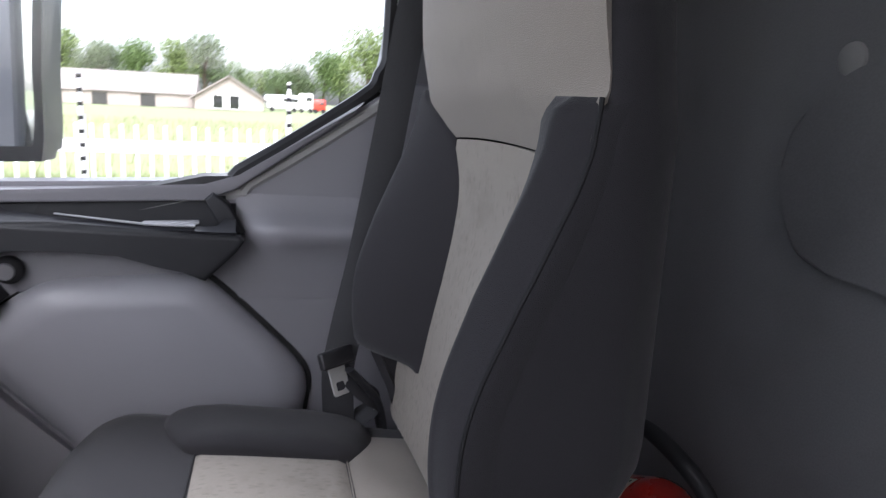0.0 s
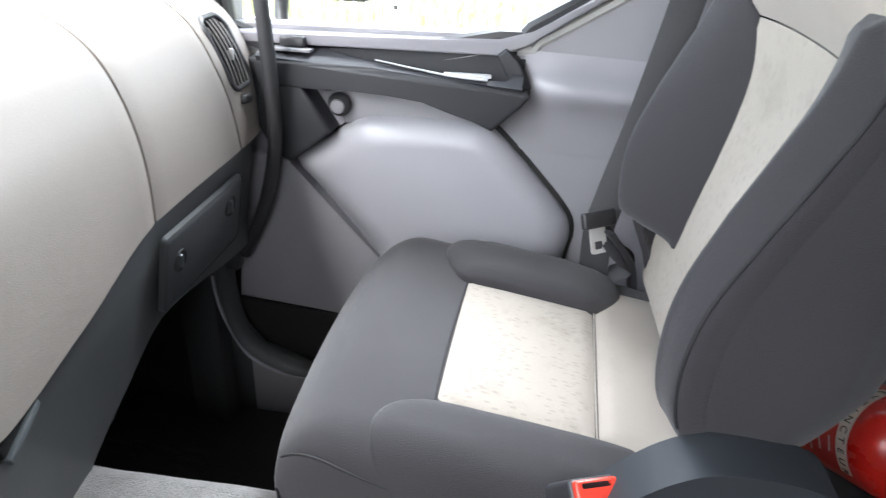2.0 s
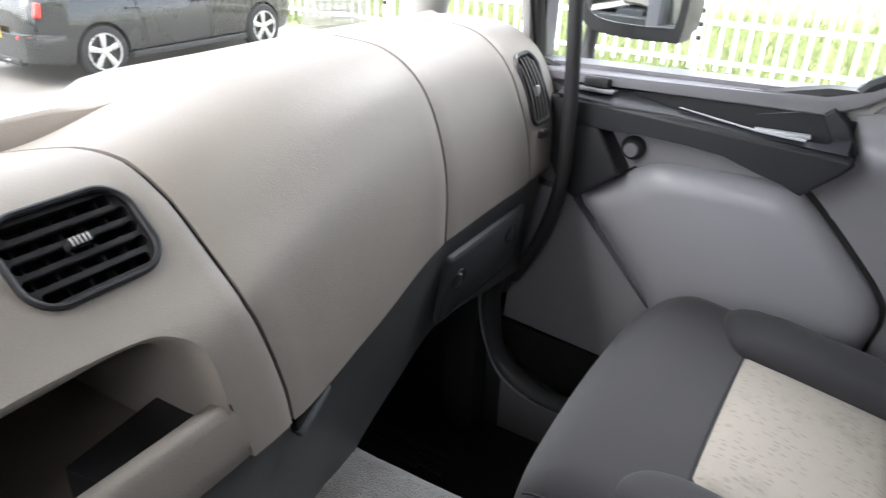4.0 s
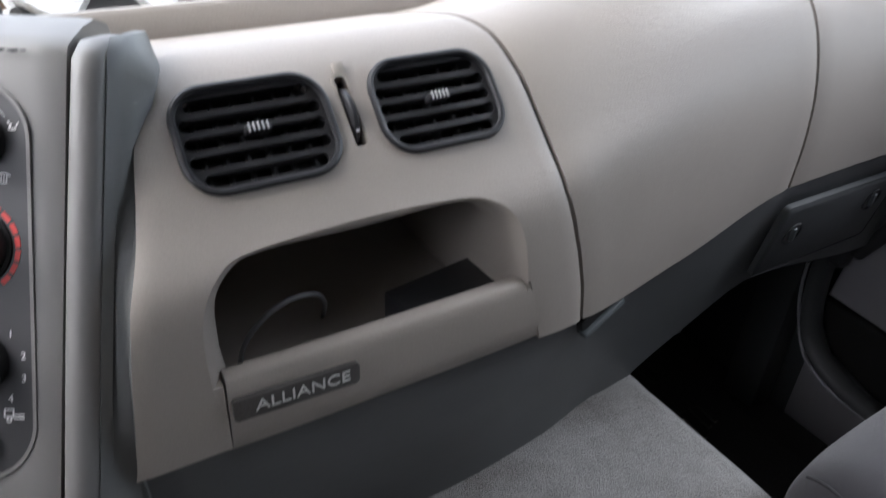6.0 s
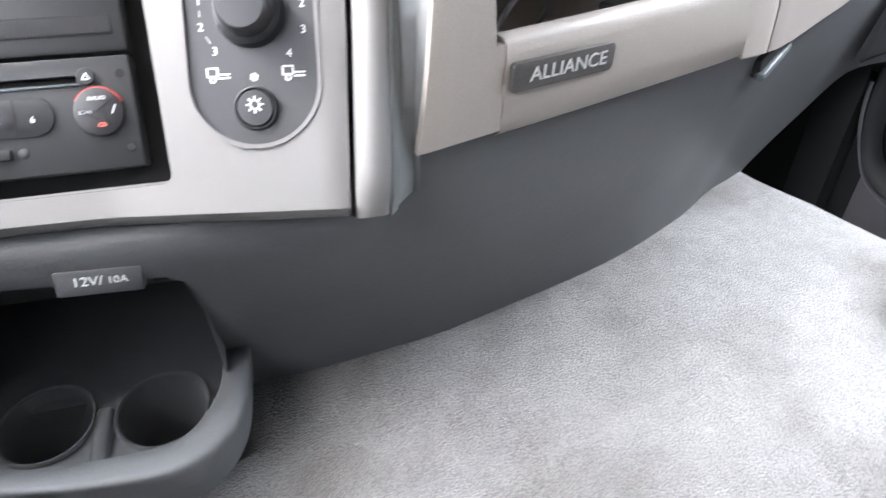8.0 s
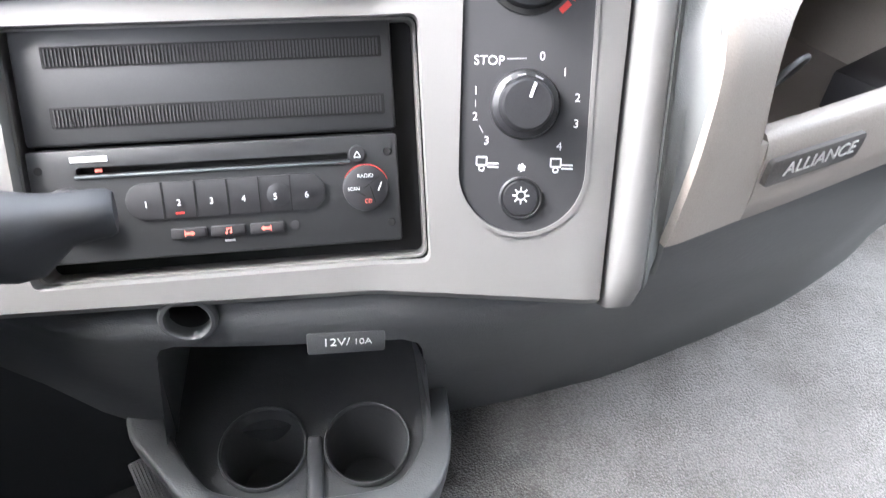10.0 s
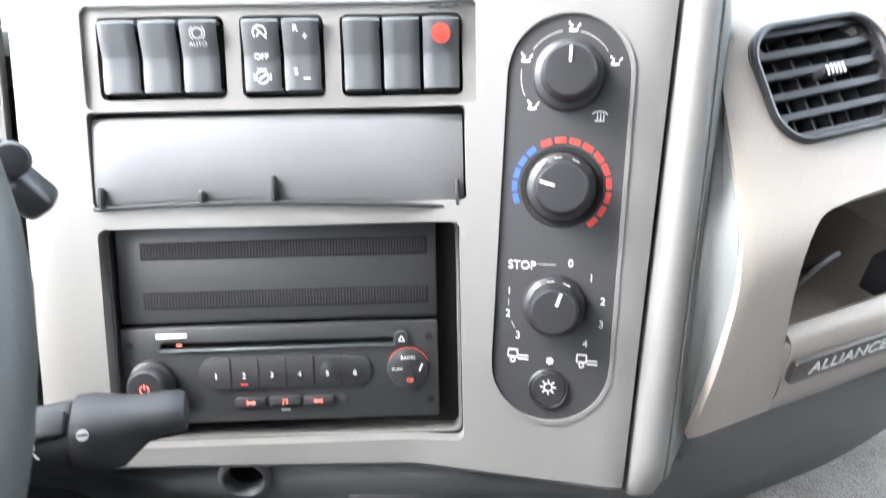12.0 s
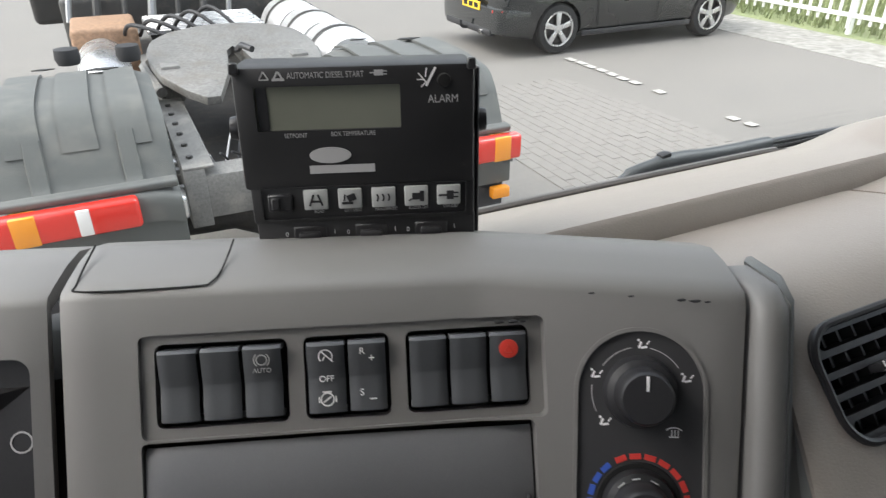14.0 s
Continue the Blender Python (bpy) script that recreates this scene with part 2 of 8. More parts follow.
RED_LIT = glowing("red_backlight", (0.9, 0.20, 0.15), 0.04)
RED_DIGIT = glowing("red_digit", (0.95, 0.03, 0.015), 0.35)
RED_PLASTIC = surface("red_plastic", (0.62, 0.05, 0.03), 0.3, 0.06, bump=0.05)
RED_PAINT = surface("extinguisher_red_paint", (0.46, 0.018, 0.012), 0.28, 0.08, grain=300, bump=0.03, coat=0.5)
BRASS = surface("brass", (0.55, 0.40, 0.16), 0.35, 0.12, metal=1.0, bump=0.1)
WALL_GREY = surface("painted_cab_wall", (0.20, 0.197, 0.202), 0.5, 0.07, grain=350, bump=0.15, blot=3, stain=0.25, stain_color=(0.09, 0.09, 0.09))
HEADLINER = surface("headliner_cloth", (0.44, 0.43, 0.415), 0.9, 0.05, grain=700, bump=0.3)
PILLAR = surface("pillar_trim", (0.34, 0.34, 0.33), 0.55, 0.04, grain=900, bump=0.1)
SEAL = surface("rubber_seal", (0.012, 0.012, 0.013), 0.4, 0.15, bump=0.05)
LCD = surface("lcd_screen", (0.22, 0.228, 0.185), 0.18, 0.04, grain=20, bump=0, blot=8, coat=0.6)
ICON_GREY = surface("grey_key_label", (0.42, 0.43, 0.42), 0.5, 0.05, bump=0.05)
WINDOW_GLASS = clear_glass("window_glass", 0.05)
MIRROR = surface("mirror_glass", (0.8, 0.82, 0.83), 0.03, 0.0, metal=1.0, bump=0, rough_vary=0.01)


# ---- geometry helpers ----
def finish(bm, mat, name, smooth=True, angle=40):
    bmesh.ops.recalc_face_normals(bm, faces=bm.faces)
    me = bpy.data.meshes.new(name)
    bm.to_mesh(me)
    bm.free()
    if smooth:
        me.shade_smooth()
        me.set_sharp_from_angle(angle=radians(angle))
    for m in mat if isinstance(mat, (list, tuple)) else [mat]:
        me.materials.append(m)
    return me


def part(name, bm, mat, parent=None, label="", m=None, smooth=True, angle=40):
    ob = new(name, finish(bm, mat, name, smooth, angle))
    if parent is not None:
        ob.parent = parent
    if m is not None:
        ob.matrix_basis = m
    if label:
        tagged(ob, label)
    return ob


def root(name, label, category, m=None, group="", kind=""):
    ob = new(name)
    ob.empty_display_size = 0.05
    if m is not None:
        ob.matrix_basis = m
    return tagged(ob, label, category, group, kind)


def rbox(sx, sy, sz, r=0.003, seg=2, m=None, bm=None):
    bm = bm or bmesh.new()
    got = bmesh.ops.create_cube(bm, size=1)
    vs = got["verts"]
    bmesh.ops.scale(bm, vec=(sx, sy, sz), verts=vs)
    if r:
        es = list({e for v in vs for e in v.link_edges})
        out = bmesh.ops.bevel(bm, geom=es, offset=r, segments=seg, profile=0.5, affect="EDGES")
        vs = list({v for f in out["faces"] for v in f.verts} | {v for v in vs if v.is_valid})
    if m is not None:
        bmesh.ops.transform(bm, matrix=m, verts=vs)
    return bm


def outline(w, h, r, n=5, cx=0.0, cy=0.0):
    """A rounded rectangle as a list of 2D points, counter-clockwise."""
    r = min(r, w / 2 - 1e-5, h / 2 - 1e-5)
    pts = []
    for qx, qy, a0 in ((1, 1, 0), (-1, 1, 90), (-1, -1, 180), (1, -1, 270)):
        for k in range(n + 1):
            a = radians(a0 + 90 * k / n)
            pts.append((cx + qx * (w / 2 - r) + r * math.cos(a), cy + qy * (h / 2 - r) + r * math.sin(a)))
    return pts


def prism(pts, z0, z1, bevel=0.0, seg=2, bm=None, m=None):
    """A closed prism over a 2D outline; bevel rounds its top rim."""
    bm = bm or bmesh.new()
    lo = [bm.verts.new((x, y, z0)) for x, y in pts]
    hi = [bm.verts.new((x, y, z1)) for x, y in pts]
    n = len(pts)
    for i in range(n):
        bm.faces.new((lo[i], lo[(i + 1) % n], hi[(i + 1) % n], hi[i]))
    bm.faces.new(lo[::-1])
    top = bm.faces.new(hi)
    vs = lo + hi
    if bevel:
        out = bmesh.ops.bevel(bm, geom=list(top.edges), offset=bevel, segments=seg, profile=0.5, affect="EDGES")
        vs = [v for v in vs if v.is_valid] + [v for v in out["verts"]]
    if m is not None:
        bmesh.ops.transform(bm, matrix=m, verts=list({v for v in vs if v.is_valid}))
    return bm


def ring(outer, inner, z0, z1, bm=None):
    """A flat frame between two outlines of as many points."""
    bm = bm or bmesh.new()
    n = len(outer)
    lv = [[bm.verts.new((x, y, z)) for x, y in pts] for pts, z in ((outer, z0), (outer, z1), (inner, z1), (inner, z0))]
    for a in range(4):
        for i in range(n):
            bm.faces.new((lv[a][i], lv[a][(i + 1) % n], lv[(a + 1) % 4][(i + 1) % n], lv[(a + 1) % 4][i]))
    return bm


def lathe(profile, n=32, bm=None, m=None):
    """Turns (radius, height) points about z."""
    bm = bm or bmesh.new()
    rows = []
    for r, z in profile:
        if r < 1e-6:
            rows.append([bm.verts.new((0, 0, z))])
        else:
            rows.append([bm.verts.new((r * math.cos(2 * math.pi * k / n), r * math.sin(2 * math.pi * k / n), z)) for k in range(n)])
    for a, b in zip(rows, rows[1:]):
        for k in range(n):
            if len(a) == 1 and len(b) == 1:
                continue
            if len(a) == 1:
                bm.faces.new((a[0], b[k], b[(k + 1) % n]))
            elif len(b) == 1:
                bm.faces.new((a[k], a[(k + 1) % n], b[0]))
            else:
                bm.faces.new((a[k], a[(k + 1) % n], b[(k + 1) % n], b[k]))
    if m is not None:
        bmesh.ops.transform(bm, matrix=m, verts=[v for r in rows for v in r])
    return bm


def smooth_line(pts, per=6, closed=False):
    """Catmull-Rom through points."""
    P = [Vector(p) for p in pts]
    n = len(P)
    out = []
    for i in range(n if closed else n - 1):
        p1, p2 = P[i], P[(i + 1) % n]
        p0 = P[i - 1] if (closed or i > 0) else p1
        p3 = P[(i + 2) % n] if (closed or i + 2 < n) else p2
        for k in range(per):
            t = k / per
            out.append(0.5 * (2 * p1 + (p2 - p0) * t + (2 * p0 - 5 * p1 + 4 * p2 - p3) * t * t + (3 * p1 - p0 - 3 * p2 + p3) * t ** 3))
    if not closed:
        out.append(P[-1])
    return out


def tube(path, r, n=10, closed=False, flat=1.0, bm=None, side=None):
    """A tube along a path; flat squeezes it along the second axis; side fixes the first axis (for straps)."""
    bm = bm or bmesh.new()
    P = [Vector(p) for p in path]
    rows = []
    up = Vector((0.137, 0.233, 0.963))
    for i, p in enumerate(P):
        a = P[i - 1] if (i or closed) else p
        b = P[(i + 1) % len(P)] if (i + 1 < len(P) or closed) else p
        d = (b - a).normalized()
        if side is not None:
            s = Vector(side)
            s = (s - d * s.dot(d)).normalized()
        else:
            s = d.cross(up).normalized()
        u = s.cross(d).normalized()
        if side is None:
            up = u
        rr = r[i] if isinstance(r, (list, tuple)) else r
        rows.append([bm.verts.new(p + s * rr * math.cos(2 * math.pi * k / n) + u * rr * flat * math.sin(2 * math.pi * k / n)) for k in range(n)])
    last = len(rows) if closed else len(rows) - 1
    for i in range(last):
        a, b = rows[i], rows[(i + 1) % len(rows)]
        for k in range(n):
            bm.faces.new((a[k], a[(k + 1) % n], b[(k + 1) % n], b[k]))
    if not closed:
        bm.faces.new(rows[0][::-1])
        bm.faces.new(rows[-1])
    return bm


def sheet(rows, thick, bm=None):
    """A closed shell from a grid of points, thickened against its normals."""
    bm = bm or bmesh.new()
    g = [[Vector(p) for p in r] for r in rows]
    ni, nj = len(g), len(g[0])
    nor = []
    for i in range(ni):
        line = []
        for j in range(nj):
            du = g[min(i + 1, ni - 1)][j] - g[max(i - 1, 0)][j]
            dv = g[i][min(j + 1, nj - 1)] - g[i][max(j - 1, 0)]
            line.append(du.cross(dv).normalized())
        nor.append(line)
    top = [[bm.verts.new(g[i][j]) for j in range(nj)] for i in range(ni)]
    bot = [[bm.verts.new(g[i][j] - nor[i][j] * thick) for j in range(nj)] for i in range(ni)]
    for i in range(ni - 1):
        for j in range(nj - 1):
            bm.faces.new((top[i][j], top[i + 1][j], top[i + 1][j + 1], top[i][j + 1]))
            bm.faces.new((bot[i][j], bot[i][j + 1], bot[i + 1][j + 1], bot[i + 1][j]))
    for i in range(ni - 1):
        bm.faces.new((top[i][0], bot[i][0], bot[i + 1][0], top[i + 1][0]))
        bm.faces.new((top[i + 1][-1], bot[i + 1][-1], bot[i][-1], top[i][-1]))
    for j in range(nj - 1):
        bm.faces.new((top[0][j + 1], bot[0][j + 1], bot[0][j], top[0][j]))
        bm.faces.new((top[-1][j], bot[-1][j], bot[-1][j + 1], top[-1][j + 1]))
    return bm


def carve(bm, cutters, name="carved"):
    """Subtracts closed cutter meshes from a closed mesh and gives the result as a bmesh."""
    bmesh.ops.recalc_face_normals(bm, faces=bm.faces)
    me = bpy.data.meshes.new(name)
    bm.to_mesh(me)
    bm.free()
    ob = new(name, me)
    temps = []
    for cb in cutters:
        bmesh.ops.recalc_face_normals(cb, faces=cb.faces)
        cm = bpy.data.meshes.new("cutter")
        cb.to_mesh(cm)
        cb.free()
        co = new("cutter", cm)
        temps.append(co)
        mod = ob.modifiers.new("cut", "BOOLEAN")
        mod.operation, mod.object, mod.solver = "DIFFERENCE", co, "EXACT"
    got = bpy.data.meshes.new_from_object(ob.evaluated_get(bpy.context.evaluated_depsgraph_get()))
    out = bmesh.new()
    out.from_mesh(got)
    for o in [ob, *temps]:
        d = o.data
        bpy.data.objects.remove(o)
        bpy.data.meshes.remove(d)
    bpy.data.meshes.remove(got)
    return out


def writing(name, text, size, mat, parent, m, align="CENTER", depth=0.0002, squeeze=1.0, label="", bold=0.0):
    """Raised lettering in the built-in typeface, as a mesh lying in m's xy plane."""
    c = bpy.data.curves.new(name, "FONT")
    c.body, c.size, c.align_x, c.align_y, c.extrude, c.offset = text, size, align, "CENTER", depth, bold
    t = new("lettering", c)
    me = bpy.data.meshes.new_from_object(t.evaluated_get(bpy.context.evaluated_depsgraph_get()))
    bpy.data.objects.remove(t)
    bpy.data.curves.remove(c)
    me.materials.append(mat)
    ob = new(name, me)
    ob.parent = parent
    ob.matrix_basis = m @ Matrix.Diagonal((squeeze, 1, 1, 1))
    if label:
        tagged(ob, label)
    return ob


def lerp_rows(keys, x):
    """Interpolates lists of tuples keyed by a number."""
    ks = sorted(keys)
    if x <= ks[0]:
        return keys[ks[0]]
    if x >= ks[-1]:
        return keys[ks[-1]]
    i = max(k for k in range(len(ks) - 1) if ks[k] <= x)
    h = ks[i + 1] - ks[i]
    t = (x - ks[i]) / h

    def slope(j, r, c):
        """A slope that never overshoots: none at the ends and at turning points."""
        if j == 0 or j == len(ks) - 1:
            return 0.0
        d0 = (keys[ks[j]][r][c] - keys[ks[j - 1]][r][c]) / (ks[j] - ks[j - 1])
        d1 = (keys[ks[j + 1]][r][c] - keys[ks[j]][r][c]) / (ks[j + 1] - ks[j])
        return 2 * d0 * d1 / (d0 + d1) if d0 * d1 > 0 else 0.0

    out = []
    for r, (u, v) in enumerate(zip(keys[ks[i]], keys[ks[i + 1]])):
        row = []
        for c, (p, q) in enumerate(zip(u, v)):
            row.append(p * (1 + 2 * t) * (1 - t) ** 2 + slope(i, r, c) * h * t * (1 - t) ** 2 + q * t * t * (3 - 2 * t) + slope(i + 1, r, c) * h * t * t * (t - 1))
        out.append(tuple(row))
    return out


# ---- cab shell ----
def slab(name, x0, x1, y0, y1, z0, z1, mat, label, category, r=0.0):
    ob = part(name, rbox(x1 - x0, y1 - y0, z1 - z0, r, m=Matrix.Translation(((x0 + x1) / 2, (y0 + y1) / 2, (z0 + z1) / 2))), mat)
    return tagged(ob, label, category, kind="structure")


slab("floor", -1.08, 1.08, -0.85, 1.05, -0.06, 0.0, RUBBER, "black ribbed rubber floor of the cab", "floor")
slab("wall_rear", -1.08, 1.08, -0.88, -0.80, -0.06, 1.95, WALL_GREY, "grey painted rear wall of the cab, scuffed", "wall")
slab("ceiling", -1.08, 1.08, -0.88, 0.62, 1.90, 1.95, HEADLINER, "pale grey cloth headliner", "ceiling")
slab("wall_front", -1.08, 1.08, 0.80, 0.86, -0.06, 0.82, DARK, "dark firewall below the windscreen", "wall")

# windscreen surround: header and two raked pillars
# header stays out of view; its lower edge trims light on the dashboard slope
slab("trim_header", -1.06, 1.06, 0.52, 0.63, 1.64, 1.90, HEADLINER, "unseen pale header rail above the windscreen, its height set to limit light", "trim", 0.01)


def pillar(side):
    bm = tube(smooth_line([(side * 1.05, 0.74, 0.86), (side * 1.04, 0.67, 1.25), (side * 1.03, 0.60, 1.80)], 6), [0.05] * 13, 12, flat=0.8)
    return tagged(part("trim_pillar", bm, PILLAR), "light grey windscreen pillar trim", "pillar", kind="structure")


pillar(1)
pillar(-1)

glass_bm = sheet([[(x, 0.788 - 0.03 * x ** 2 - (z - 0.88) * 0.205, z) for z in (0.88, 1.2, 1.5, 1.8)] for x in (-1.03, -0.7, -0.35, 0, 0.35, 0.7, 1.03)], 0.005)
ws = part("window_1", glass_bm, WINDOW_GLASS)
tagged(ws, "clear curved windscreen", "windscreen", kind="structure")
ws.visible_shadow = False


def film_white():
    """Thin whitish film that lets most of the view through."""
    m, n, l, p = nodes_of("pale_clear_film")
    p.inputs["Base Color"].default_value, p.inputs["Roughness"].default_value = (0.8, 0.8, 0.8, 1), 0.4
    tr, mx, nz = n.new("ShaderNodeBsdfTransparent"), n.new("ShaderNodeMixShader"), n.new("ShaderNodeTexNoise")
    nz.inputs["Scale"].default_value = 60
    rg = n.new("ShaderNodeMapRange")
    rg.inputs["To Min"].default_value, rg.inputs["To Max"].default_value = 0.25, 0.6
    l.new(nz.outputs["Fac"], rg.inputs["Value"])
    l.new(rg.outputs[0], mx.inputs[0])
    l.new(tr.outputs[0], mx.inputs[1])
    l.new(p.outputs[0], mx.inputs[2])
    l.new(mx.outputs[0], n["Material Output"].inputs["Surface"])
    return m


# whitish see-through patch with grey bars, lying on the glass
STICK = Matrix.Translation((0.812, 0.742, 0.973)) @ pose(0, 0, 0, 11.6, 4, -3) @ Matrix(((1, 0, 0, 0), (0, 0, -1, 0), (0, 1, 0, 0), (0, 0, 0, 1)))
sticker = part("windscreen_patch", prism(outline(0.155, 0.112, 0.006), 0, 0.0005), film_white(), m=STICK)
tagged(sticker, "pale see-through patch with grey bars on the windscreen", "sticker")
for k in range(7):
    part("print_bar", rbox(0.118 - 0.03 * (k % 3 == 1), 0.0016, 0.0003, 0, 1, m=Matrix.Translation((0.004 * (k % 2), -0.044 + 0.0135 * k, 0.0008))), GREY_PRINT, sticker)


# side walls with the window opening cut through them; the passenger window has a cranked lower rear corner
WIN = [(0.47, 0.875), (0.0, 0.885), (-0.05, 0.90), (-0.235, 1.018), (-0.27, 1.06), (-0.285, 1.14), (-0.285, 1.60), (-0.25, 1.66), (0.40, 1.68), (0.44, 1.64)]


LEFT_LIGHT_GAP = [(0.20, 1.14), (0.20, 1.56), (-0.30, 1.58), (-0.30, 1.14)]   # unseen left wall's opening, cut small to hold back light on the console


def side_wall(side, name):
    body = rbox(0.05, 1.35, 2.01, 0, m=Matrix.Translation((side * 1.075, -0.175, 0.945)))
    sw = Matrix(((0, 0, 1, 0), (1, 0, 0, 0), (0, 1, 0, 0), (0, 0, 0, 1)))
    cut = prism([(y, z) for y, z in (WIN if side > 0 else LEFT_LIGHT_GAP)], side * 1.075 - 0.08, side * 1.075 + 0.08, m=sw)
    # the unseen left wall is charcoal so that it throws less light back
    ob = part(name, carve(body, [cut]), DOOR_MID if side > 0 else DARK, smooth=False)
    return tagged(ob, "grey plastic-lined side wall of the cab with window opening, cut down on the unseen left", "wall", kind="structure")


rw = bpy.data.objects["wall_rear"]
part("pressed_panel", prism([(p.x, p.y) for p in smooth_line([(-0.715, 1.00, 0), (-0.705, 0.90, 0), (-0.665, 0.838, 0), (-0.55, 0.825, 0), (-0.42, 0.83, 0), (-0.40, 0.95, 0), (-0.42, 1.08, 0), (-0.55, 1.095, 0), (-0.635, 1.075, 0)], 4, closed=True)], 0.799, 0.825, 0.010, 3, m=Matrix(((-1, 0, 0, 0), (0, 0, 1, 0), (0, 1, 0, 0), (0, 0, 0, 1))) @ Matrix.Translation((0, 0, -1.6))), WALL_GREY, rw, "raised pressed panel")
part("round_plug", lathe([(0, 0.0), (0.022, 0.0), (0.021, 0.004), (0.015, 0.007), (0, 0.008)], 28, m=Matrix.Translation((0.650, -0.80, 1.098)) @ pose(0, 0, 0, -90)), PILLAR, rw, "pale round plug")

side_wall(1, "wall_right")
side_wall(-1, "wall_left")
for sg in (-1, 1):
    slab("wall_scuttle", sg * 1.075 - 0.025, sg * 1.075 + 0.025, 0.50, 0.86, -0.06, 0.885, DARK, "dark lining of the footwell", "wall")


def side_window(side, name, label):
    w = part(name, prism(WIN, side * 1.08 - 0.002, side * 1.08 + 0.002, m=Matrix(((0, 0, 1, 0), (1, 0, 0, 0), (0, 1, 0, 0), (0, 0, 0, 1)))), WINDOW_GLASS, smooth=False)
    w.visible_shadow = False
    tagged(w, label, "window", kind="structure")
    loop = smooth_line([(side * 1.046, y, z) for y, z in WIN], 3, closed=True)
    part("seal", tube(loop, 0.013, 8, closed=True), SEAL, w, "black rubber window seal")
    loop2 = smooth_line([(side * 1.036, y + (0.016 if y > 0.2 else -0.016), z + (0.016 if z > 1.5 else -0.018)) for y, z in WIN], 3, closed=True)
    part("inner_frame", tube(loop2, 0.011, 8, closed=True), PILLAR, w, "light grey inner window frame")
    return w


side_window(1, "window_2", "passenger door window with black rubber seal")


# ---- dashboard: a long beige moulding in four panels over a dark lower panel ----
DASH = {
    -0.25: [(0.345, 0.672), (0.346, 0.70), (0.352, 0.75), (0.367, 0.798), (0.402, 0.832), (0.450, 0.878), (0.492, 0.908), (0.540, 0.917), (0.625, 0.902)],
    0.19: [(0.345, 0.665), (0.346, 0.70), (0.352, 0.75), (0.367, 0.798), (0.402, 0.834), (0.448, 0.880), (0.491, 0.910), (0.540, 0.918), (0.625, 0.903)],
    0.30: [(0.3635, 0.652), (0.3625, 0.705), (0.3680, 0.764), (0.3815, 0.813), (0.4104, 0.851), (0.448, 0.8926), (0.4882, 0.9217), (0.5353, 0.9325), (0.6157, 0.9273)],
    0.42: [(0.383, 0.660), (0.3815, 0.715), (0.386, 0.78), (0.398, 0.83), (0.420, 0.87), (0.448, 0.907), (0.485, 0.935), (0.530, 0.949), (0.605, 0.955)],
    0.64: [(0.404, 0.695), (0.403, 0.75), (0.407, 0.80), (0.417, 0.845), (0.434, 0.888), (0.456, 0.918), (0.488, 0.941), (0.530, 0.953), (0.605, 0.957)],
    0.90: [(0.402, 0.702), (0.402, 0.75), (0.406, 0.80), (0.416, 0.845), (0.433, 0.885), (0.456, 0.915), (0.488, 0.938), (0.530, 0.950), (0.605, 0.953)],
    0.965: [(0.404, 0.704), (0.404, 0.75), (0.408, 0.80), (0.418, 0.845), (0.436, 0.883), (0.459, 0.912), (0.490, 0.934), (0.532, 0.946), (0.605, 0.949)],
    1.015: [(0.414, 0.708), (0.414, 0.75), (0.418, 0.80), (0.428, 0.842), (0.446, 0.877), (0.468, 0.904), (0.498, 0.924), (0.538, 0.935), (0.605, 0.938)],
    1.035: [(0.440, 0.712), (0.440, 0.75), (0.444, 0.795), (0.454, 0.832), (0.470, 0.862), (0.490, 0.884), (0.515, 0.902), (0.550, 0.912), (0.605, 0.915)],
}
PER = 5


def dash_profile(x):
    return [(p.x, p.y) for p in smooth_line([(y, z, 0) for y, z in lerp_rows(DASH, x)], PER)]


def along_seam(table, s):
    for (a, xa), (b, xb) in zip(table, table[1:]):
        if s <= b:
            return xa + (xb - xa) * (s - a) / (b - a)
    return table[-1][1]


SEAM_ONE = ((0.0, 0.262), (0.125, 0.2535), (0.25, 0.242), (0.375, 0.2325), (0.5, 0.2315), (0.625, 0.2290), (0.75, 0.2215), (0.875, 0.206), (1.0, 0.178))
SEAM_THREE = ((0.0, 0.898), (0.125, 0.886), (0.25, 0.8735), (0.375, 0.862), (0.5, 0.858), (1.0, 0.852))


def seam_one(s):
    """The first seam swings towards the driver near the top; s runs from 0 at the bottom to 1 at the back."""
    return along_seam(SEAM_ONE, s)


def seam_three(s):
    return along_seam(SEAM_THREE, s)


def dash_panel(name, left, right, cols, label, parent, cutters=(), mat=BEIGE, last=None):
    rows = []
    n = len(dash_profile(0))
    last = last or n
    for i in range(cols + 1):
        line = []
        for j in range(last):
            s = j / (n - 1)
            x = left(s) + (right(s) - left(s)) * i / cols
            y, z = dash_profile(x)[j]
            edge = min(i, cols - i)
            sink = 0.0022 if edge == 0 else 0.0
            line.append((x, y + sink, z - sink * 0.5))
        rows.append(line)
    bm = sheet(rows, 0.012)
    if cutters:
        bm = carve(bm, cutters)
    return part(name, bm, mat, parent, label, angle=50)


dash = root("dashboard", "long beige moulded dashboard with dark lower panel and black air vents", "dashboard")
GAP = 0.0025
SLOPE = Matrix(((1, 0, 0, 0), (0, 0.7071, -0.7071, 0), (0, 0.7071, 0.7071, 0), (0, 0, 0, 1)))


def on_slope(x, y, z):
    """A frame on the sloped upper face of the dashboard: x along it, y up the slope, z out of it."""
    return Matrix.Translation((x, y, z)) @ SLOPE


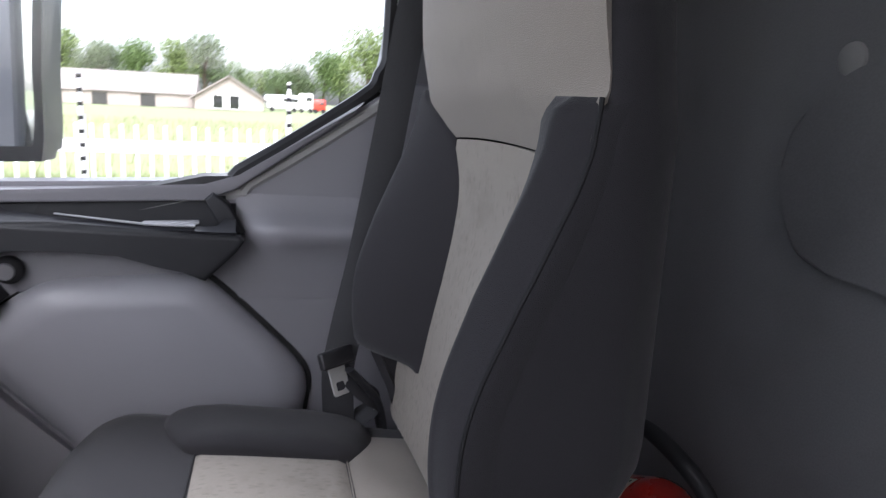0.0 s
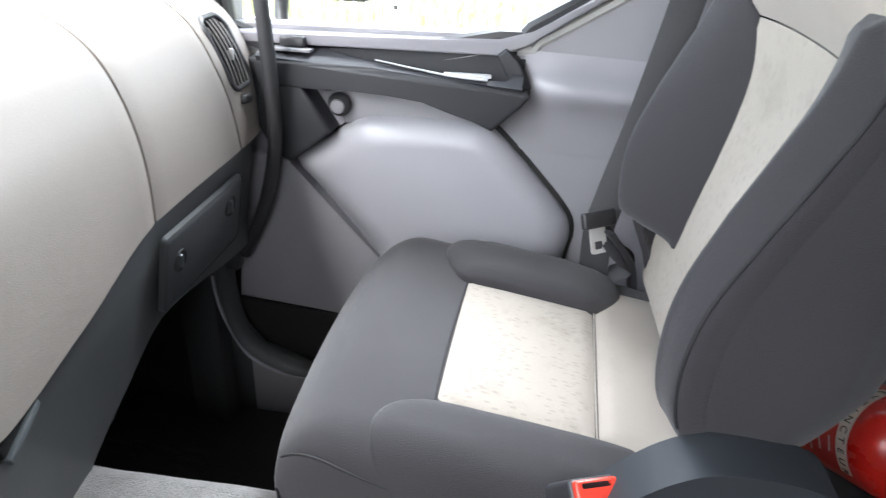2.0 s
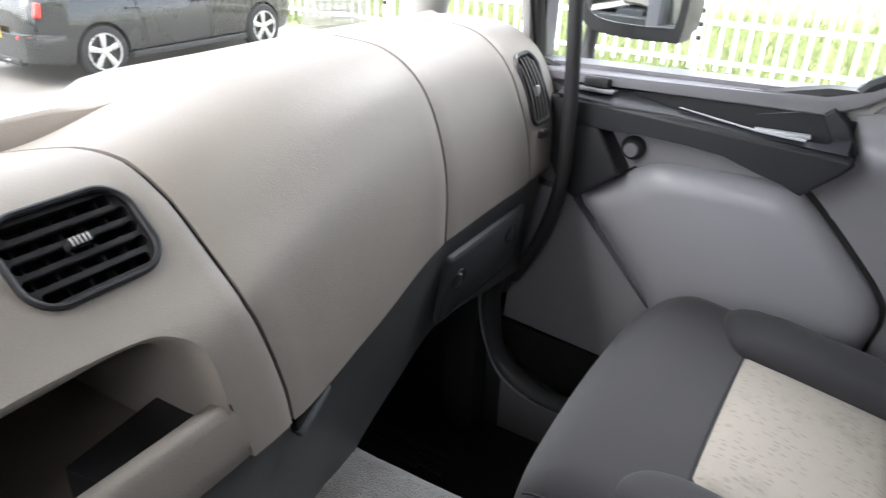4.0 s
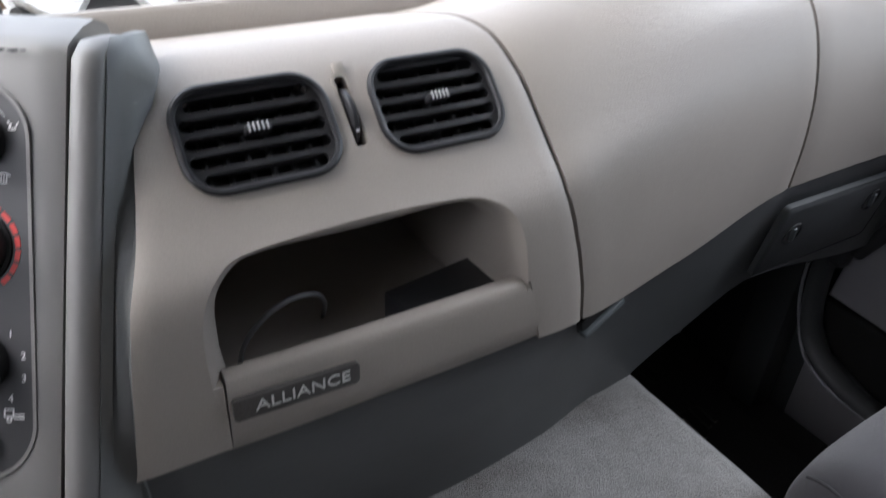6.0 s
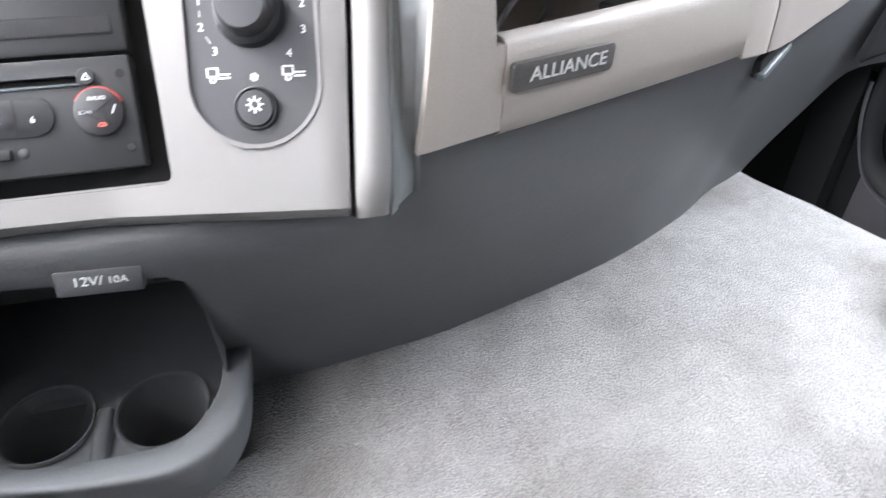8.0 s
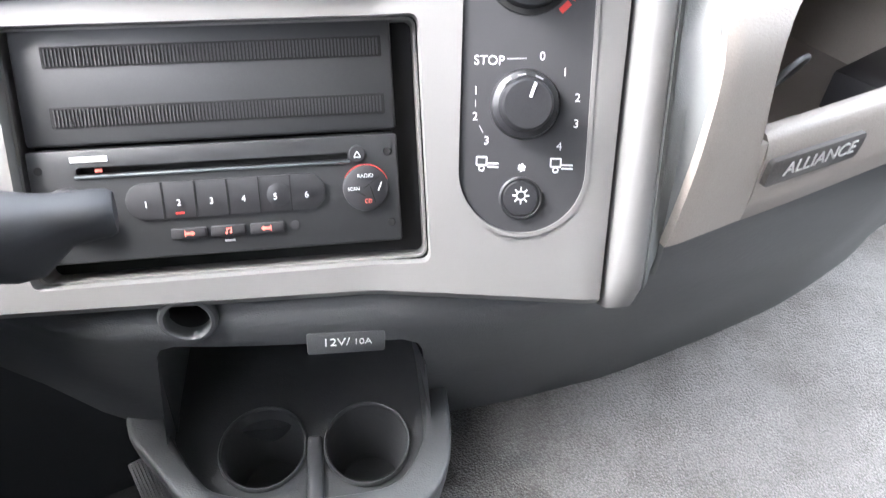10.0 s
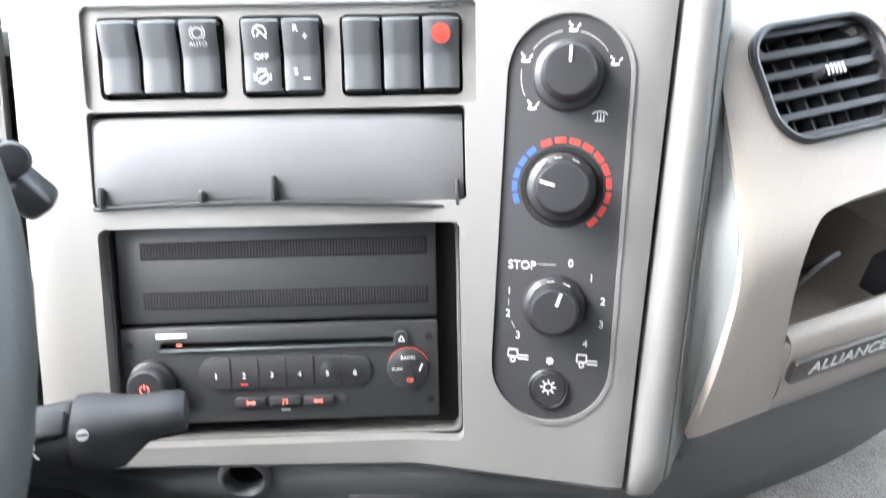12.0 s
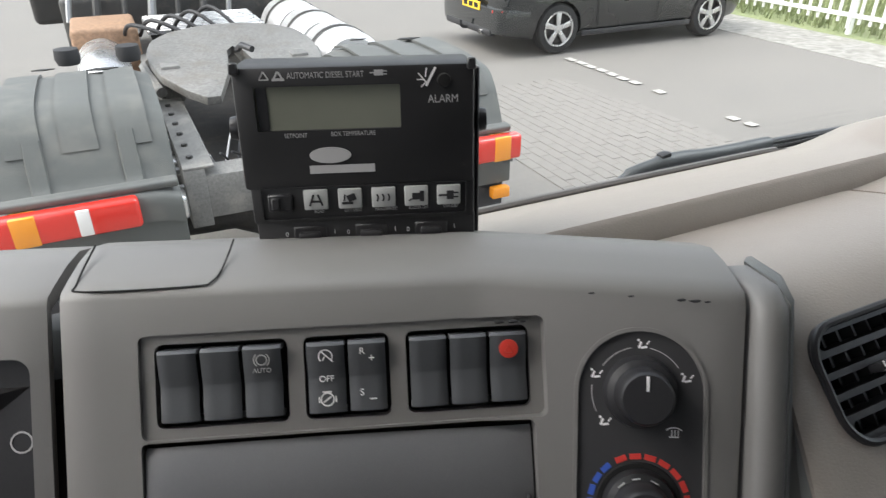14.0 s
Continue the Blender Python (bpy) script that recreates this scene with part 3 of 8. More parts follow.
VENT_A = on_slope(-0.013, 0.4448, 0.8752)
VENT_B = on_slope(0.140, 0.4438, 0.8757)
WHEEL_SLOT = on_slope(0.0630, 0.4495, 0.8765)
VENT_W, VENT_H = 0.118, 0.084
COMP_KEYS = [(0.176, 0.733), (0.1745, 0.769), (0.168, 0.792), (0.150, 0.806), (0.120, 0.811), (0.04, 0.8115), (-0.038, 0.811), (-0.062, 0.806), (-0.0785, 0.791), (-0.0855, 0.769), (-0.0875, 0.733)]
COMP = [(p.x, p.y) for p in smooth_line([(x, z, 0) for x, z in COMP_KEYS], 4)]
FRONT = Matrix(((1, 0, 0, 0), (0, 0, -1, 0), (0, 1, 0, 0), (0, 0, 0, 1)))


def face_y(x, z):
    prof = dash_profile(x)
    for (y0, z0), (y1, z1) in zip(prof, prof[1:]):
        if z0 <= z <= z1:
            return y0 + (y1 - y0) * (z - z0) / max(1e-6, z1 - z0)
    return prof[0][0]


def swell(pts, d, cx=0.046, cz=0.765):
    """The outline grown outwards by about d."""
    return [(x + (x - cx) / max(1e-6, math.hypot(x - cx, (z - cz) * 1.6)) * d, z + (z - cz) * 1.6 / max(1e-6, math.hypot(x - cx, (z - cz) * 1.6)) * d) for x, z in pts]


cuts = [prism(outline(VENT_W - 0.004, VENT_H - 0.004, 0.026), -0.05, 0.03, m=VENT_A),
        prism(outline(0.114 - 0.004, VENT_H - 0.006, 0.024), -0.05, 0.03, m=VENT_B),
        prism(outline(0.011, 0.062, 0.004), -0.03, 0.03, m=WHEEL_SLOT),
        prism(swell(COMP, 0.0055), -0.42, -0.30, m=FRONT),
        prism([(-0.0905, 0.62), (0.2085, 0.62), (0.1840, 0.7335), (-0.0855, 0.7335)], -0.42, -0.30, m=FRONT)]
LEFT_EDGE = ((0.0, -0.157), (0.125, -0.151), (0.25, -0.142), (0.375, -0.131), (0.48, -0.117), (0.625, -0.099), (0.70, -0.078), (0.76, -0.092), (0.82, -0.140), (1.0, -0.200))


def left_edge(s):
    return along_seam(LEFT_EDGE, s)


dash_panel("centre_panel", left_edge, lambda s: seam_one(s) - GAP, 44, "beige centre panel with two vents and an open compartment", dash, cuts)
dash_panel("passenger_panel", lambda s: seam_one(s) + GAP, lambda s: 0.625 - GAP, 26, "bulging beige passenger panel, lightly scuffed", dash)
dash_panel("glovebox_panel", lambda s: 0.625 + GAP, lambda s: seam_three(s) - GAP, 16, "beige panel beside the end vent", dash)
vent_cut = prism([(0.921 + u - 0.13 * z, 0.852 + z) for u, z in outline(0.072, 0.106, 0.020)], -0.52, -0.36, m=FRONT)
dash_panel("end_panel", lambda s: seam_three(s) + GAP, lambda s: 1.033, 18, "rounded beige end of the dashboard with a tall vent", dash, [vent_cut])
# dark strips that show in the seams
for f_seam in (seam_one, lambda q: 0.625, seam_three):
    strip_rows = []
    n_all = len(dash_profile(0))
    for d_ in (-0.012, 0.0, 0.012):
        line = []
        for j in range(0, n_all, 2):
            xx = f_seam(j / (n_all - 1)) + d_
            y, z = dash_profile(xx)[j]
            line.append((xx, y + 0.008, z - 0.005))
        strip_rows.append(line)
    part("seam_backing", sheet(strip_rows, 0.002), SLIT, dash, "black gap behind a seam")

# back edge of the deck: a low step with a bright ledge that runs to the windscreen
ledge = []
for i in range(41):
    x = -0.330 + 1.350 * i / 40
    k = max(0.0, min(1.0, (x - 0.245) / 0.085))
    k = k * k * (3 - 2 * k)
    zd = dash_profile(max(0.19, min(1.03, x)))[-1][1]
    low_step = [(0.612, 0.880), (0.620, 0.9005), (0.6235, 0.902), (0.629, 0.9250), (0.634, 0.9290), (0.655, 0.9255), (0.700, 0.911), (0.750, 0.8935), (0.763, 0.876)]
    flush = [(0.585, zd - 0.02), (0.592, zd - 0.001), (0.602, zd), (0.606, zd), (0.612, zd), (0.65, zd - 0.004), (0.69, 0.942), (0.735, 0.918), (0.762, 0.890)]
    ledge.append([(x, ya + (yb - ya) * k, za + (zb - za) * k) for (ya, za), (yb, zb) in zip(low_step, flush)])
part("rear_ledge", sheet(ledge, 0.01), BEIGE, dash, "raised beige ledge along the windscreen")
part("screen_seal", tube(smooth_line([(-0.33, 0.757, 0.8935), (-0.02, 0.757, 0.8935), (0.15, 0.757, 0.8930), (0.225, 0.758, 0.8915), (0.25, 0.759, 0.887)], 5), 0.0040, 8), surface("seal_grey_rubber", (0.13, 0.125, 0.118), 0.5, 0.15, grain=900, bump=0.2, blot=20), dash, "grey rubber lip along the foot of the glass")
part("screen_gap", tube([(0.235, 0.758, 0.8935), (0.32, 0.760, 0.8945), (0.42, 0.760, 0.897)], 0.0022, 6), SLIT, dash, "black gap at the end of the lip")
part("dash_core", sheet([[(x, 0.60, 0.875), (x, 0.68, 0.865), (x, 0.79, 0.85)] for x in (-0.10, 0.2, 1.03)], 0.02), BLACK_SOFT, dash)
part("dash_core", sheet([[(x, 0.66, 0.89), (x, 0.72, 0.89), (x, 0.79, 0.865)] for x in (-1.03, -0.4, -0.10)], 0.02), BLACK_SOFT, dash)


SLAT = surface("vent_slat_plastic", (0.028, 0.028, 0.030), 0.34, 0.1, grain=1600, bump=0.06, blot=14)


def vent(m, w, h, slats, louvre_rows, name):
    """A black air vent: rim, dark box, thick horizontal slats, thin uprights behind and a thumb tab."""
    v = part(name, ring(outline(w + 0.001, h + 0.001, 0.027, 10), outline(w - 0.0055, h - 0.0055, 0.0235, 10), -0.034, 0.0012), BLACK, dash, "black air vent with thick slats", m=m, angle=30)
    part("rim", tube([(x, y, 0.0012) for x, y in outline(w - 0.002, h - 0.002, 0.026, 10)], 0.0030, 8, closed=True), BLACK, v, "rounded glossy rim")
    # near-black sheet stands in for the darkness behind the slats
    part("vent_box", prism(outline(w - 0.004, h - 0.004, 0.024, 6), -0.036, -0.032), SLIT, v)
    inner_h = h - 0.0105
    pitch = inner_h / slats
    holes = []
    for k in range(slats):
        yy = -inner_h / 2 + pitch * (k + 0.5)
        ww = w - 0.0110 - (0.013 if k in (0, slats - 1) else 0)
        holes.append(prism(outline(ww, pitch * 0.70, pitch * 0.34, 6, cy=yy), -0.03, 0.03))
        if k:
            part("slat", rbox(w - 0.020, pitch * 0.22, 0.018, 0.001, 2, m=Matrix.Translation((0, yy - pitch / 2, -0.012)) @ pose(0, 0, 0, 10)), SLAT, v)
    part("grille", carve(prism(outline(w - 0.0060, h - 0.0060, 0.0230, 10), -0.006, -0.0022, 0.001, 1), holes), BLACK, v, "moulded face with long rounded openings", angle=35)
    for k in range(louvre_rows):
        xx = -w / 2 + 0.018 + (w - 0.036) * k / max(1, louvre_rows - 1)
        part("louvre", rbox(0.0022, inner_h, 0.012, 0.0004, 1, m=Matrix.Translation((xx, 0, -0.023))), SLAT, v)
    part("thumb_tab", rbox(0.020, 0.0065, 0.012, 0.002, 2, m=Matrix.Translation((0, 0.002, 0.001))), BLACK, v, "small ribbed tab, worn grey")
    for k in range(5):
        part("tab_rib", rbox(0.0012, 0.0075, 0.002, 0.0004, 1, m=Matrix.Translation((-0.007 + 0.0035 * k, 0.002, 0.0072))), GREY_PRINT, v)
    return v


vent(VENT_A, VENT_W, VENT_H, 5, 6, "air_vent")
vent(VENT_B, 0.114, VENT_H - 0.002, 5, 5, "air_vent")
part("thumbwheel", lathe([(0.0, -0.003), (0.024, -0.003), (0.026, -0.0015), (0.026, 0.0015), (0.024, 0.003), (0.0, 0.003)], 40), BLACK, dash, "black ridged vent thumbwheel", m=WHEEL_SLOT @ Matrix.Translation((0, 0, -0.0165)) @ pose(0, 0, 0, 0, 90, 0))
part("slot_frame", ring(outline(0.0145, 0.066, 0.005), outline(0.0095, 0.060, 0.003), -0.012, 0.0015), BEIGE_IN, dash, m=WHEEL_SLOT)
part("wheel_mark", rbox(0.003, 0.004, 0.0006, 0.0002, 1), GREY_PRINT, dash, m=WHEEL_SLOT @ Matrix.Translation((0, -0.017, 0.0032)))

part("slot_notch", rbox(0.010, 0.014, 0.004, 0.0015, 2), BEIGE_IN, dash, "small notch above the thumbwheel", m=WHEEL_SLOT @ Matrix.Translation((0.003, 0.037, -0.0012)))

# the tall vent at the passenger end, following the curved face
def on_face(u, z, out):
    """A point on the end of the dashboard; the vent leans outwards towards its foot."""
    x = 0.921 + u - 0.13 * (z - 0.852)
    return (x, face_y(x, z) - out, z - out * 0.4)


# pale tone for the blade fronts: the light they catch is put into the colour
BLADE = surface("lit_blade_edge", (0.24, 0.235, 0.225), 0.42, 0.1, grain=1600, bump=0.06, blot=14)
ev = part("end_vent", tube([on_face(u, z + 0.852, 0.001) for u, z in outline(0.074, 0.108, 0.020, 8)], 0.0042, 8, closed=True), BLACK, dash, "tall black end vent with upright slats")
# near-black backing painted as the shade behind the upright blades
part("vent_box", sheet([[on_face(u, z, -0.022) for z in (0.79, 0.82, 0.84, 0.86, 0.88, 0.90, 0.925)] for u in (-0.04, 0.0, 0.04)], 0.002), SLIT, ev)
for k in range(5):
    u = -0.0248 + 0.0124 * k
    zs = [0.802 + (0.100 - 0.008 * (k in (0, 4))) * q / 8 for q in range(9)]
    part("slat", sheet([[on_face(u, z, 0.001) for z in zs], [on_face(u + 0.002, z, -0.015) for z in zs]], 0.0016), BLACK, ev)
    part("slat_edge", tube([on_face(u, z, 0.0018) for z in zs], 0.0015, 6), BLADE, ev, "pale edge of a blade, painted as catching light")
part("thumb_tab", rbox(0.005, 0.010, 0.018, 0.002, 2, m=Matrix.Translation(on_face(0.0, 0.850, 0.001))), GREY_PRINT, ev)
part("vent_switch", rbox(0.036, 0.016, 0.015, 0.005, 3), BLACK, dash, "small black rocker below the end vent", m=Matrix.Translation((0.930, 0.4045, 0.777)) @ pose(0, 0, 0, 0, 8, 3))

# open compartment: lined box, drawer front and the edge of its lid
def liner(pts, y_back, shrink):
    cx = sum(p[0] for p in pts) / len(pts)
    cz = sum(p[1] for p in pts) / len(pts)
    rows = []
    for grow, f in ((0.0058, -0.001), (0.0035, 0.010), (0.0, 0.032), (-0.004, 0.066), (-0.007, 0.105), (-0.009, 0.16), (-0.009, 0.35), (-0.009, 0.65), (-0.009, 0.9), (-0.009, 1.0)):
        ring_ = []
        for (x0, z0), (x, z) in zip(pts, swell(pts, grow)):
            y0 = face_y(x, z)
            k = 1 - shrink * max(0, f)
            sink = 0.030 * max(0.0, min(1.0, (f - 0.066) / 0.094)) if z0 < 0.72 else 0.0
            ring_.append((cx + (x - cx) * k, y0 + (y_back - y0) * f, cz + (z - cz) * k - sink))
        rows.append(ring_)
    bm = bmesh.new()
    vs = [[bm.verts.new(p) for p in r] for r in rows]
    n = len(pts)
    for u, v in zip(vs, vs[1:]):
        for k in range(n):
            bm.faces.new((u[k], u[(k + 1) % n], v[(k + 1) % n], v[k]))
    bm.faces.new(vs[-1])
    return bm


COMP_FINE = COMP + [(-0.083, 0.708), (-0.02, 0.706), (0.05, 0.706), (0.12, 0.706), (0.176, 0.708)]
part("compartment", liner([(x, z) for x, z in COMP_FINE], 0.590, 0.06), BEIGE, dash, "open beige compartment, dim inside", angle=50)
dr = []
for i in range(13):
    k = i / 12
    xb, xt = -0.0880 + 0.2935 * k, -0.0832 + 0.2652 * k
    bow = 0.0015 * (1 - (2 * k - 1) ** 4)
    line = []
    for f, out in ((0.0, 0.006), (0.06, 0.001), (0.35, -0.001), (0.8, -0.0005), (0.93, 0.001), (0.985, 0.005), (1.0, 0.012)):
        z = 0.6645 + (0.735 - 0.6645) * f
        x = xb + (xt - xb) * f
        y, _ = min(dash_profile(x), key=lambda q: abs(q[1] - z))
        line.append((x, y - bow + 0.0004 + out, z))
    line.append((xt, 0.372, 0.722))
    dr.append(line)
drawer = part("drawer_front", sheet(dr, 0.010), BEIGE, dash, "beige drawer front with a dark name plate", angle=50)
BADGE = Matrix.Translation((-0.0335, 0.3437, 0.7075)) @ pose(0, 0, 0, 0, 2.0, 0) @ FRONT
plate = part("badge", prism(outline(0.099, 0.0205, 0.003), -0.002, 0.0022, 0.0008), surface("badge_grey", (0.09, 0.085, 0.08), 0.35, 0.15, grain=500, metal=0.3, bump=0.05, blot=60), dash, "dark grey name plate with silver letters and chipped edge", m=BADGE)
writing("badge_letters", "ALLIANCE", 0.0148, surface("badge_letter_silver", (0.72, 0.72, 0.70), 0.35, 0.06, metal=0.35, bump=0), dash, BADGE @ Matrix.Translation((0.004, 0, 0.0023)), depth=0.0006, squeeze=1.12)

# dark lower panel: from under the beige edge down to the carpet, following the driver's side round
LOW = {
    -0.62: [(0.568, 0.640), (0.567, 0.622), (0.574, 0.59), (0.582, 0.558)],
    -0.50: [(0.492, 0.634), (0.489, 0.595), (0.502, 0.535), (0.518, 0.472)],
    -0.35: [(0.428, 0.634), (0.434, 0.560), (0.462, 0.470), (0.488, 0.38)],
    -0.20: [(0.372, 0.638), (0.385, 0.560), (0.418, 0.470), (0.442, 0.38)],
    -0.15: [(0.360, 0.667), (0.377, 0.560), (0.408, 0.470), (0.432, 0.38)],
    -0.08: [(0.356, 0.662), (0.368, 0.560), (0.396, 0.470), (0.420, 0.38)],
    0.12: [(0.356, 0.650), (0.366, 0.560), (0.390, 0.470), (0.408, 0.38)],
    0.28: [(0.372, 0.652), (0.384, 0.580), (0.404, 0.490), (0.422, 0.38)],
    0.40: [(0.388, 0.668), (0.400, 0.600), (0.424, 0.50), (0.446, 0.385)],
    0.47: [(0.396, 0.676), (0.406, 0.615), (0.426, 0.53), (0.446, 0.425)],
    0.55: [(0.405, 0.686), (0.412, 0.630), (0.428, 0.55), (0.444, 0.470)],
    0.67: [(0.414, 0.694), (0.418, 0.650), (0.430, 0.60), (0.442, 0.520)],
    0.96: [(0.414, 0.700), (0.418, 0.650), (0.428, 0.60), (0.440, 0.49)],
}
low_rows = []
for i in range(53):
    x = -0.62 + 1.58 * i / 52
    lows = lerp_rows(LOW, x)
    lows = [(lows[0][0] + 0.10, lows[0][1] + 0.004) if x < -0.17 else (lows[0][0] + 0.012, lows[0][1] + 0.020)] + list(lows)
    low_rows.append([(x, p.x, p.y) for p in smooth_line([(y, z, 0) for y, z in lows], 4)][::-1])
POD = Matrix.Translation((-0.385, 0.452, 0.010)) @ pose(0, 0, 0, 0, 0, -20)
recess_cut = prism([(-0.1130, 0.44), (0.099, 0.44), (0.0985, 0.489), (0.0935, 0.533), (0.0915, 0.565), (0.087, 0.578), (0.076, 0.586), (-0.003, 0.592), (-0.078, 0.598), (-0.0875, 0.594), (-0.0925, 0.584)], -0.10, 0.12, m=POD @ Matrix(((1, 0, 0, 0), (0, 0, 1, 0), (0, 1, 0, 0), (0, 0, 0, 1))))
hole_cut = lathe([(0, -0.06), (0.0158, -0.06), (0.0158, 0.06), (0, 0.06)], 28, m=POD @ Matrix.Translation((-0.063, -0.008, 0.624)) @ FRONT)
part("lower_panel", carve(sheet(low_rows, 0.012), [recess_cut, hole_cut]), LOWER, dash, "dark grey lower dashboard panel with a cup-holder recess", angle=50)

# pull handle at the lower edge of the passenger panel
# solid near-black block in place of the shade inside the pull notch
part("pull_recess", rbox(0.07, 0.012, 0.024, 0.004, 2), SLIT, dash, m=Matrix.Translation((0.305, 0.378, 0.640)) @ pose(0, 0, 0, 0, -17, 12))
part("pull_handle", rbox(0.066, 0.012, 0.010, 0.0035, 2), GREY_BLUE, dash, "grey pull handle under the beige edge", m=Matrix.Translation((0.305, 0.372, 0.632)) @ pose(0, 0, 0, 0, -17, 12))

# fuse cover with two keyed latches under the passenger end
fc = part("fuse_cover", rbox(0.255, 0.012, 0.122, 0.010, 3), DARK, dash, "dark grey cover with two turn latches", m=Matrix.Translation((0.758, 0.415, 0.604)) @ pose(0, 0, 0, 10, 0, 0))
for dx_, dz_ in ((-0.088, 0.010), (0.078, 0.022)):
    la = part("latch_cup", lathe([(0.0, -0.004), (0.013, -0.004), (0.015, 0.0015), (0.0175, 0.0015), (0.0175, -0.003)], 24), BLACK_SOFT, fc, m=Matrix.Translation((dx_, -0.0065, dz_)) @ FRONT)
    part("latch_key", rbox(0.006, 0.024, 0.007, 0.002, 2), GREY_BLUE, la, m=Matrix.Translation((0, 0, 0.001)) @ pose(0, 0, 0, 0, 0, 15))

# cup-holder pod
def flat_curve(pts, per=5):
    return [(p.x, p.y) for p in smooth_line([(a, b, 0) for a, b in pts], per)]


pod_out = flat_curve([(-0.152, 0.095), (-0.1456, 0.017), (-0.1207, -0.0244), (-0.0868, -0.0721), (-0.0576, -0.0895), (-0.020, -0.0985), (0.0145, -0.1035), (0.066, -0.1035), (0.0985, -0.0774), (0.1146, -0.0227), (0.118, 0.095)])
pod_in = flat_curve([(-0.124, 0.095), (-0.1175, 0.027), (-0.100, -0.014), (-0.084, -0.0427), (-0.0669, -0.0599), (-0.0214, -0.0728), (0.0387, -0.0752), (0.068, -0.067), (0.0872, -0.0373), (0.095, 0.0), (0.098, 0.095)])
pod_out, pod_in = ([(a, b * 0.88 if b < 0 else b) for a, b in line] for line in (pod_out, pod_in))
WELL_RIM = surface("smooth_grey_plastic", (0.085, 0.088, 0.091), 0.34, 0.08, grain=1500, bump=0.06, blot=12)
WELLS = ((-0.040, -0.002), (0.046, -0.008))
OVAL = Matrix.Diagonal((0.90, 0.98, 1.0, 1.0))
bm_p = bmesh.new()
levels = [[bm_p.verts.new((a + (c - a) * k, b + (d - b) * k, z)) for (a, b), (c, d) in zip(pod_out, pod_in)] for k, z in ((0.14, 0.436), (0.05, 0.456), (0.0, 0.4725), (0.015, 0.4765), (0.07, 0.4786), (0.20, 0.4793), (0.60, 0.4790), (0.90, 0.4784), (0.97, 0.4765), (1.0, 0.470), (1.03, 0.448))]
for la, lb in zip(levels, levels[1:]):
    for k in range(len(la) - 1):
        bm_p.faces.new((la[k], la[k + 1], lb[k + 1], lb[k]))
part("cup_holder", bm_p, LOWER, dash, "dark grey cup holder with a broad rounded rim", m=POD, angle=60)
plate_cut = [lathe([(0, 0.40), (0.0375, 0.40), (0.0385, 0.52), (0, 0.52)], 36, m=Matrix.Translation((a, b, 0)) @ OVAL) for a, b in WELLS]
part("cup_plate", carve(prism(pod_in + [(0.096, 0.175), (-0.12, 0.175)], 0.440, 0.4495), plate_cut), LOWER, dash, "dark grey floor of the holder with two round openings", m=POD, angle=35)
for cx_, cy_ in WELLS:
    part("cup_well", lathe([(0.0402, 0.4515), (0.0390, 0.4530), (0.0374, 0.4525), (0.0366, 0.449), (0.0345, 0.387), (0.030, 0.381), (0, 0.380)], 40, m=Matrix.Translation((cx_, cy_, 0)) @ OVAL), LOWER, dash, "deep round cup well", m=POD)
    part("well_rim", lathe([(0.0408, 0.4505), (0.0404, 0.4535), (0.0394, 0.4545), (0.0382, 0.4538), (0.0372, 0.450)], 40, m=Matrix.Translation((cx_, cy_, 0)) @ OVAL), WELL_RIM, dash, "smooth rounded rim of a cup well", m=POD)
part("well_divider", rbox(0.013, 0.066, 0.010, 0.004, 3, m=Matrix.Translation((0.0025, -0.030, 0.4510))), WELL_RIM, dash, "narrow bridge between the cup wells", m=POD)
back_in = [(-0.113, 0.448), (0.094, 0.448), (0.092, 0.500), (0.084, 0.545), (0.070, 0.562), (-0.066, 0.572), (-0.082, 0.565), (-0.090, 0.545)]
front_in = [(-0.1140, 0.448), (0.0995, 0.448), (0.0985, 0.489), (0.0935, 0.548), (0.083, 0.582), (-0.075, 0.598), (-0.0875, 0.595), (-0.093, 0.575)]
bm_r = bmesh.new()
loops = [[bm_r.verts.new((fx + (bx_ - fx) * k, 0.0 + 0.16 * k, fz + (bz - fz) * k)) for (fx, fz), (bx_, bz) in zip(front_in, back_in)] for k in (-0.06, 0.3, 0.75, 0.93, 1.0)]
for la, lb in zip(loops, loops[1:]):
    for k in range(1, 8):
        bm_r.faces.new((la[k], la[(k + 1) % 8], lb[(k + 1) % 8], lb[k]))
bm_r.faces.new(loops[-1])
part("recess_box", bm_r, LOWER, dash, "dark recess above the cup holder", m=POD, angle=50)
part("socket_rim", lathe([(0.0140, -0.012), (0.0140, 0.001), (0.0150, 0.0022), (0.0172, 0.0020), (0.0188, 0.0), (0.0188, -0.004)], 32), LOWER, dash, "round rim of an empty switch hole", m=POD @ Matrix.Translation((-0.063, -0.013, 0.624)) @ pose(0, 0, 0, -9) @ FRONT)
part("socket_depth", lathe([(0, -0.03), (0.0142, -0.03), (0.0142, -0.004)], 24), SLIT, dash, m=POD @ Matrix.Translation((-0.063, -0.008, 0.624)) @ pose(0, 0, 0, -9) @ FRONT)
tag = part("socket_cover", rbox(0.054, 0.008, 0.019, 0.002, 2), LOWER, dash, "dark flap with white lettering over a power socket", m=POD @ Matrix.Translation((0.0365, -0.0145, 0.592)) @ pose(0, 0, 0, -10, 3, 0))
writing("socket_letters", "12V/", 0.0092, WHITE_PRINT, tag, Matrix.Translation((-0.0070, -0.0042, 0.001)) @ FRONT, squeeze=1.1)
writing("socket_letters", "10A", 0.0070, WHITE_PRINT, tag, Matrix.Translation((0.0112, -0.0042, 0.0008)) @ FRONT, squeeze=1.1)
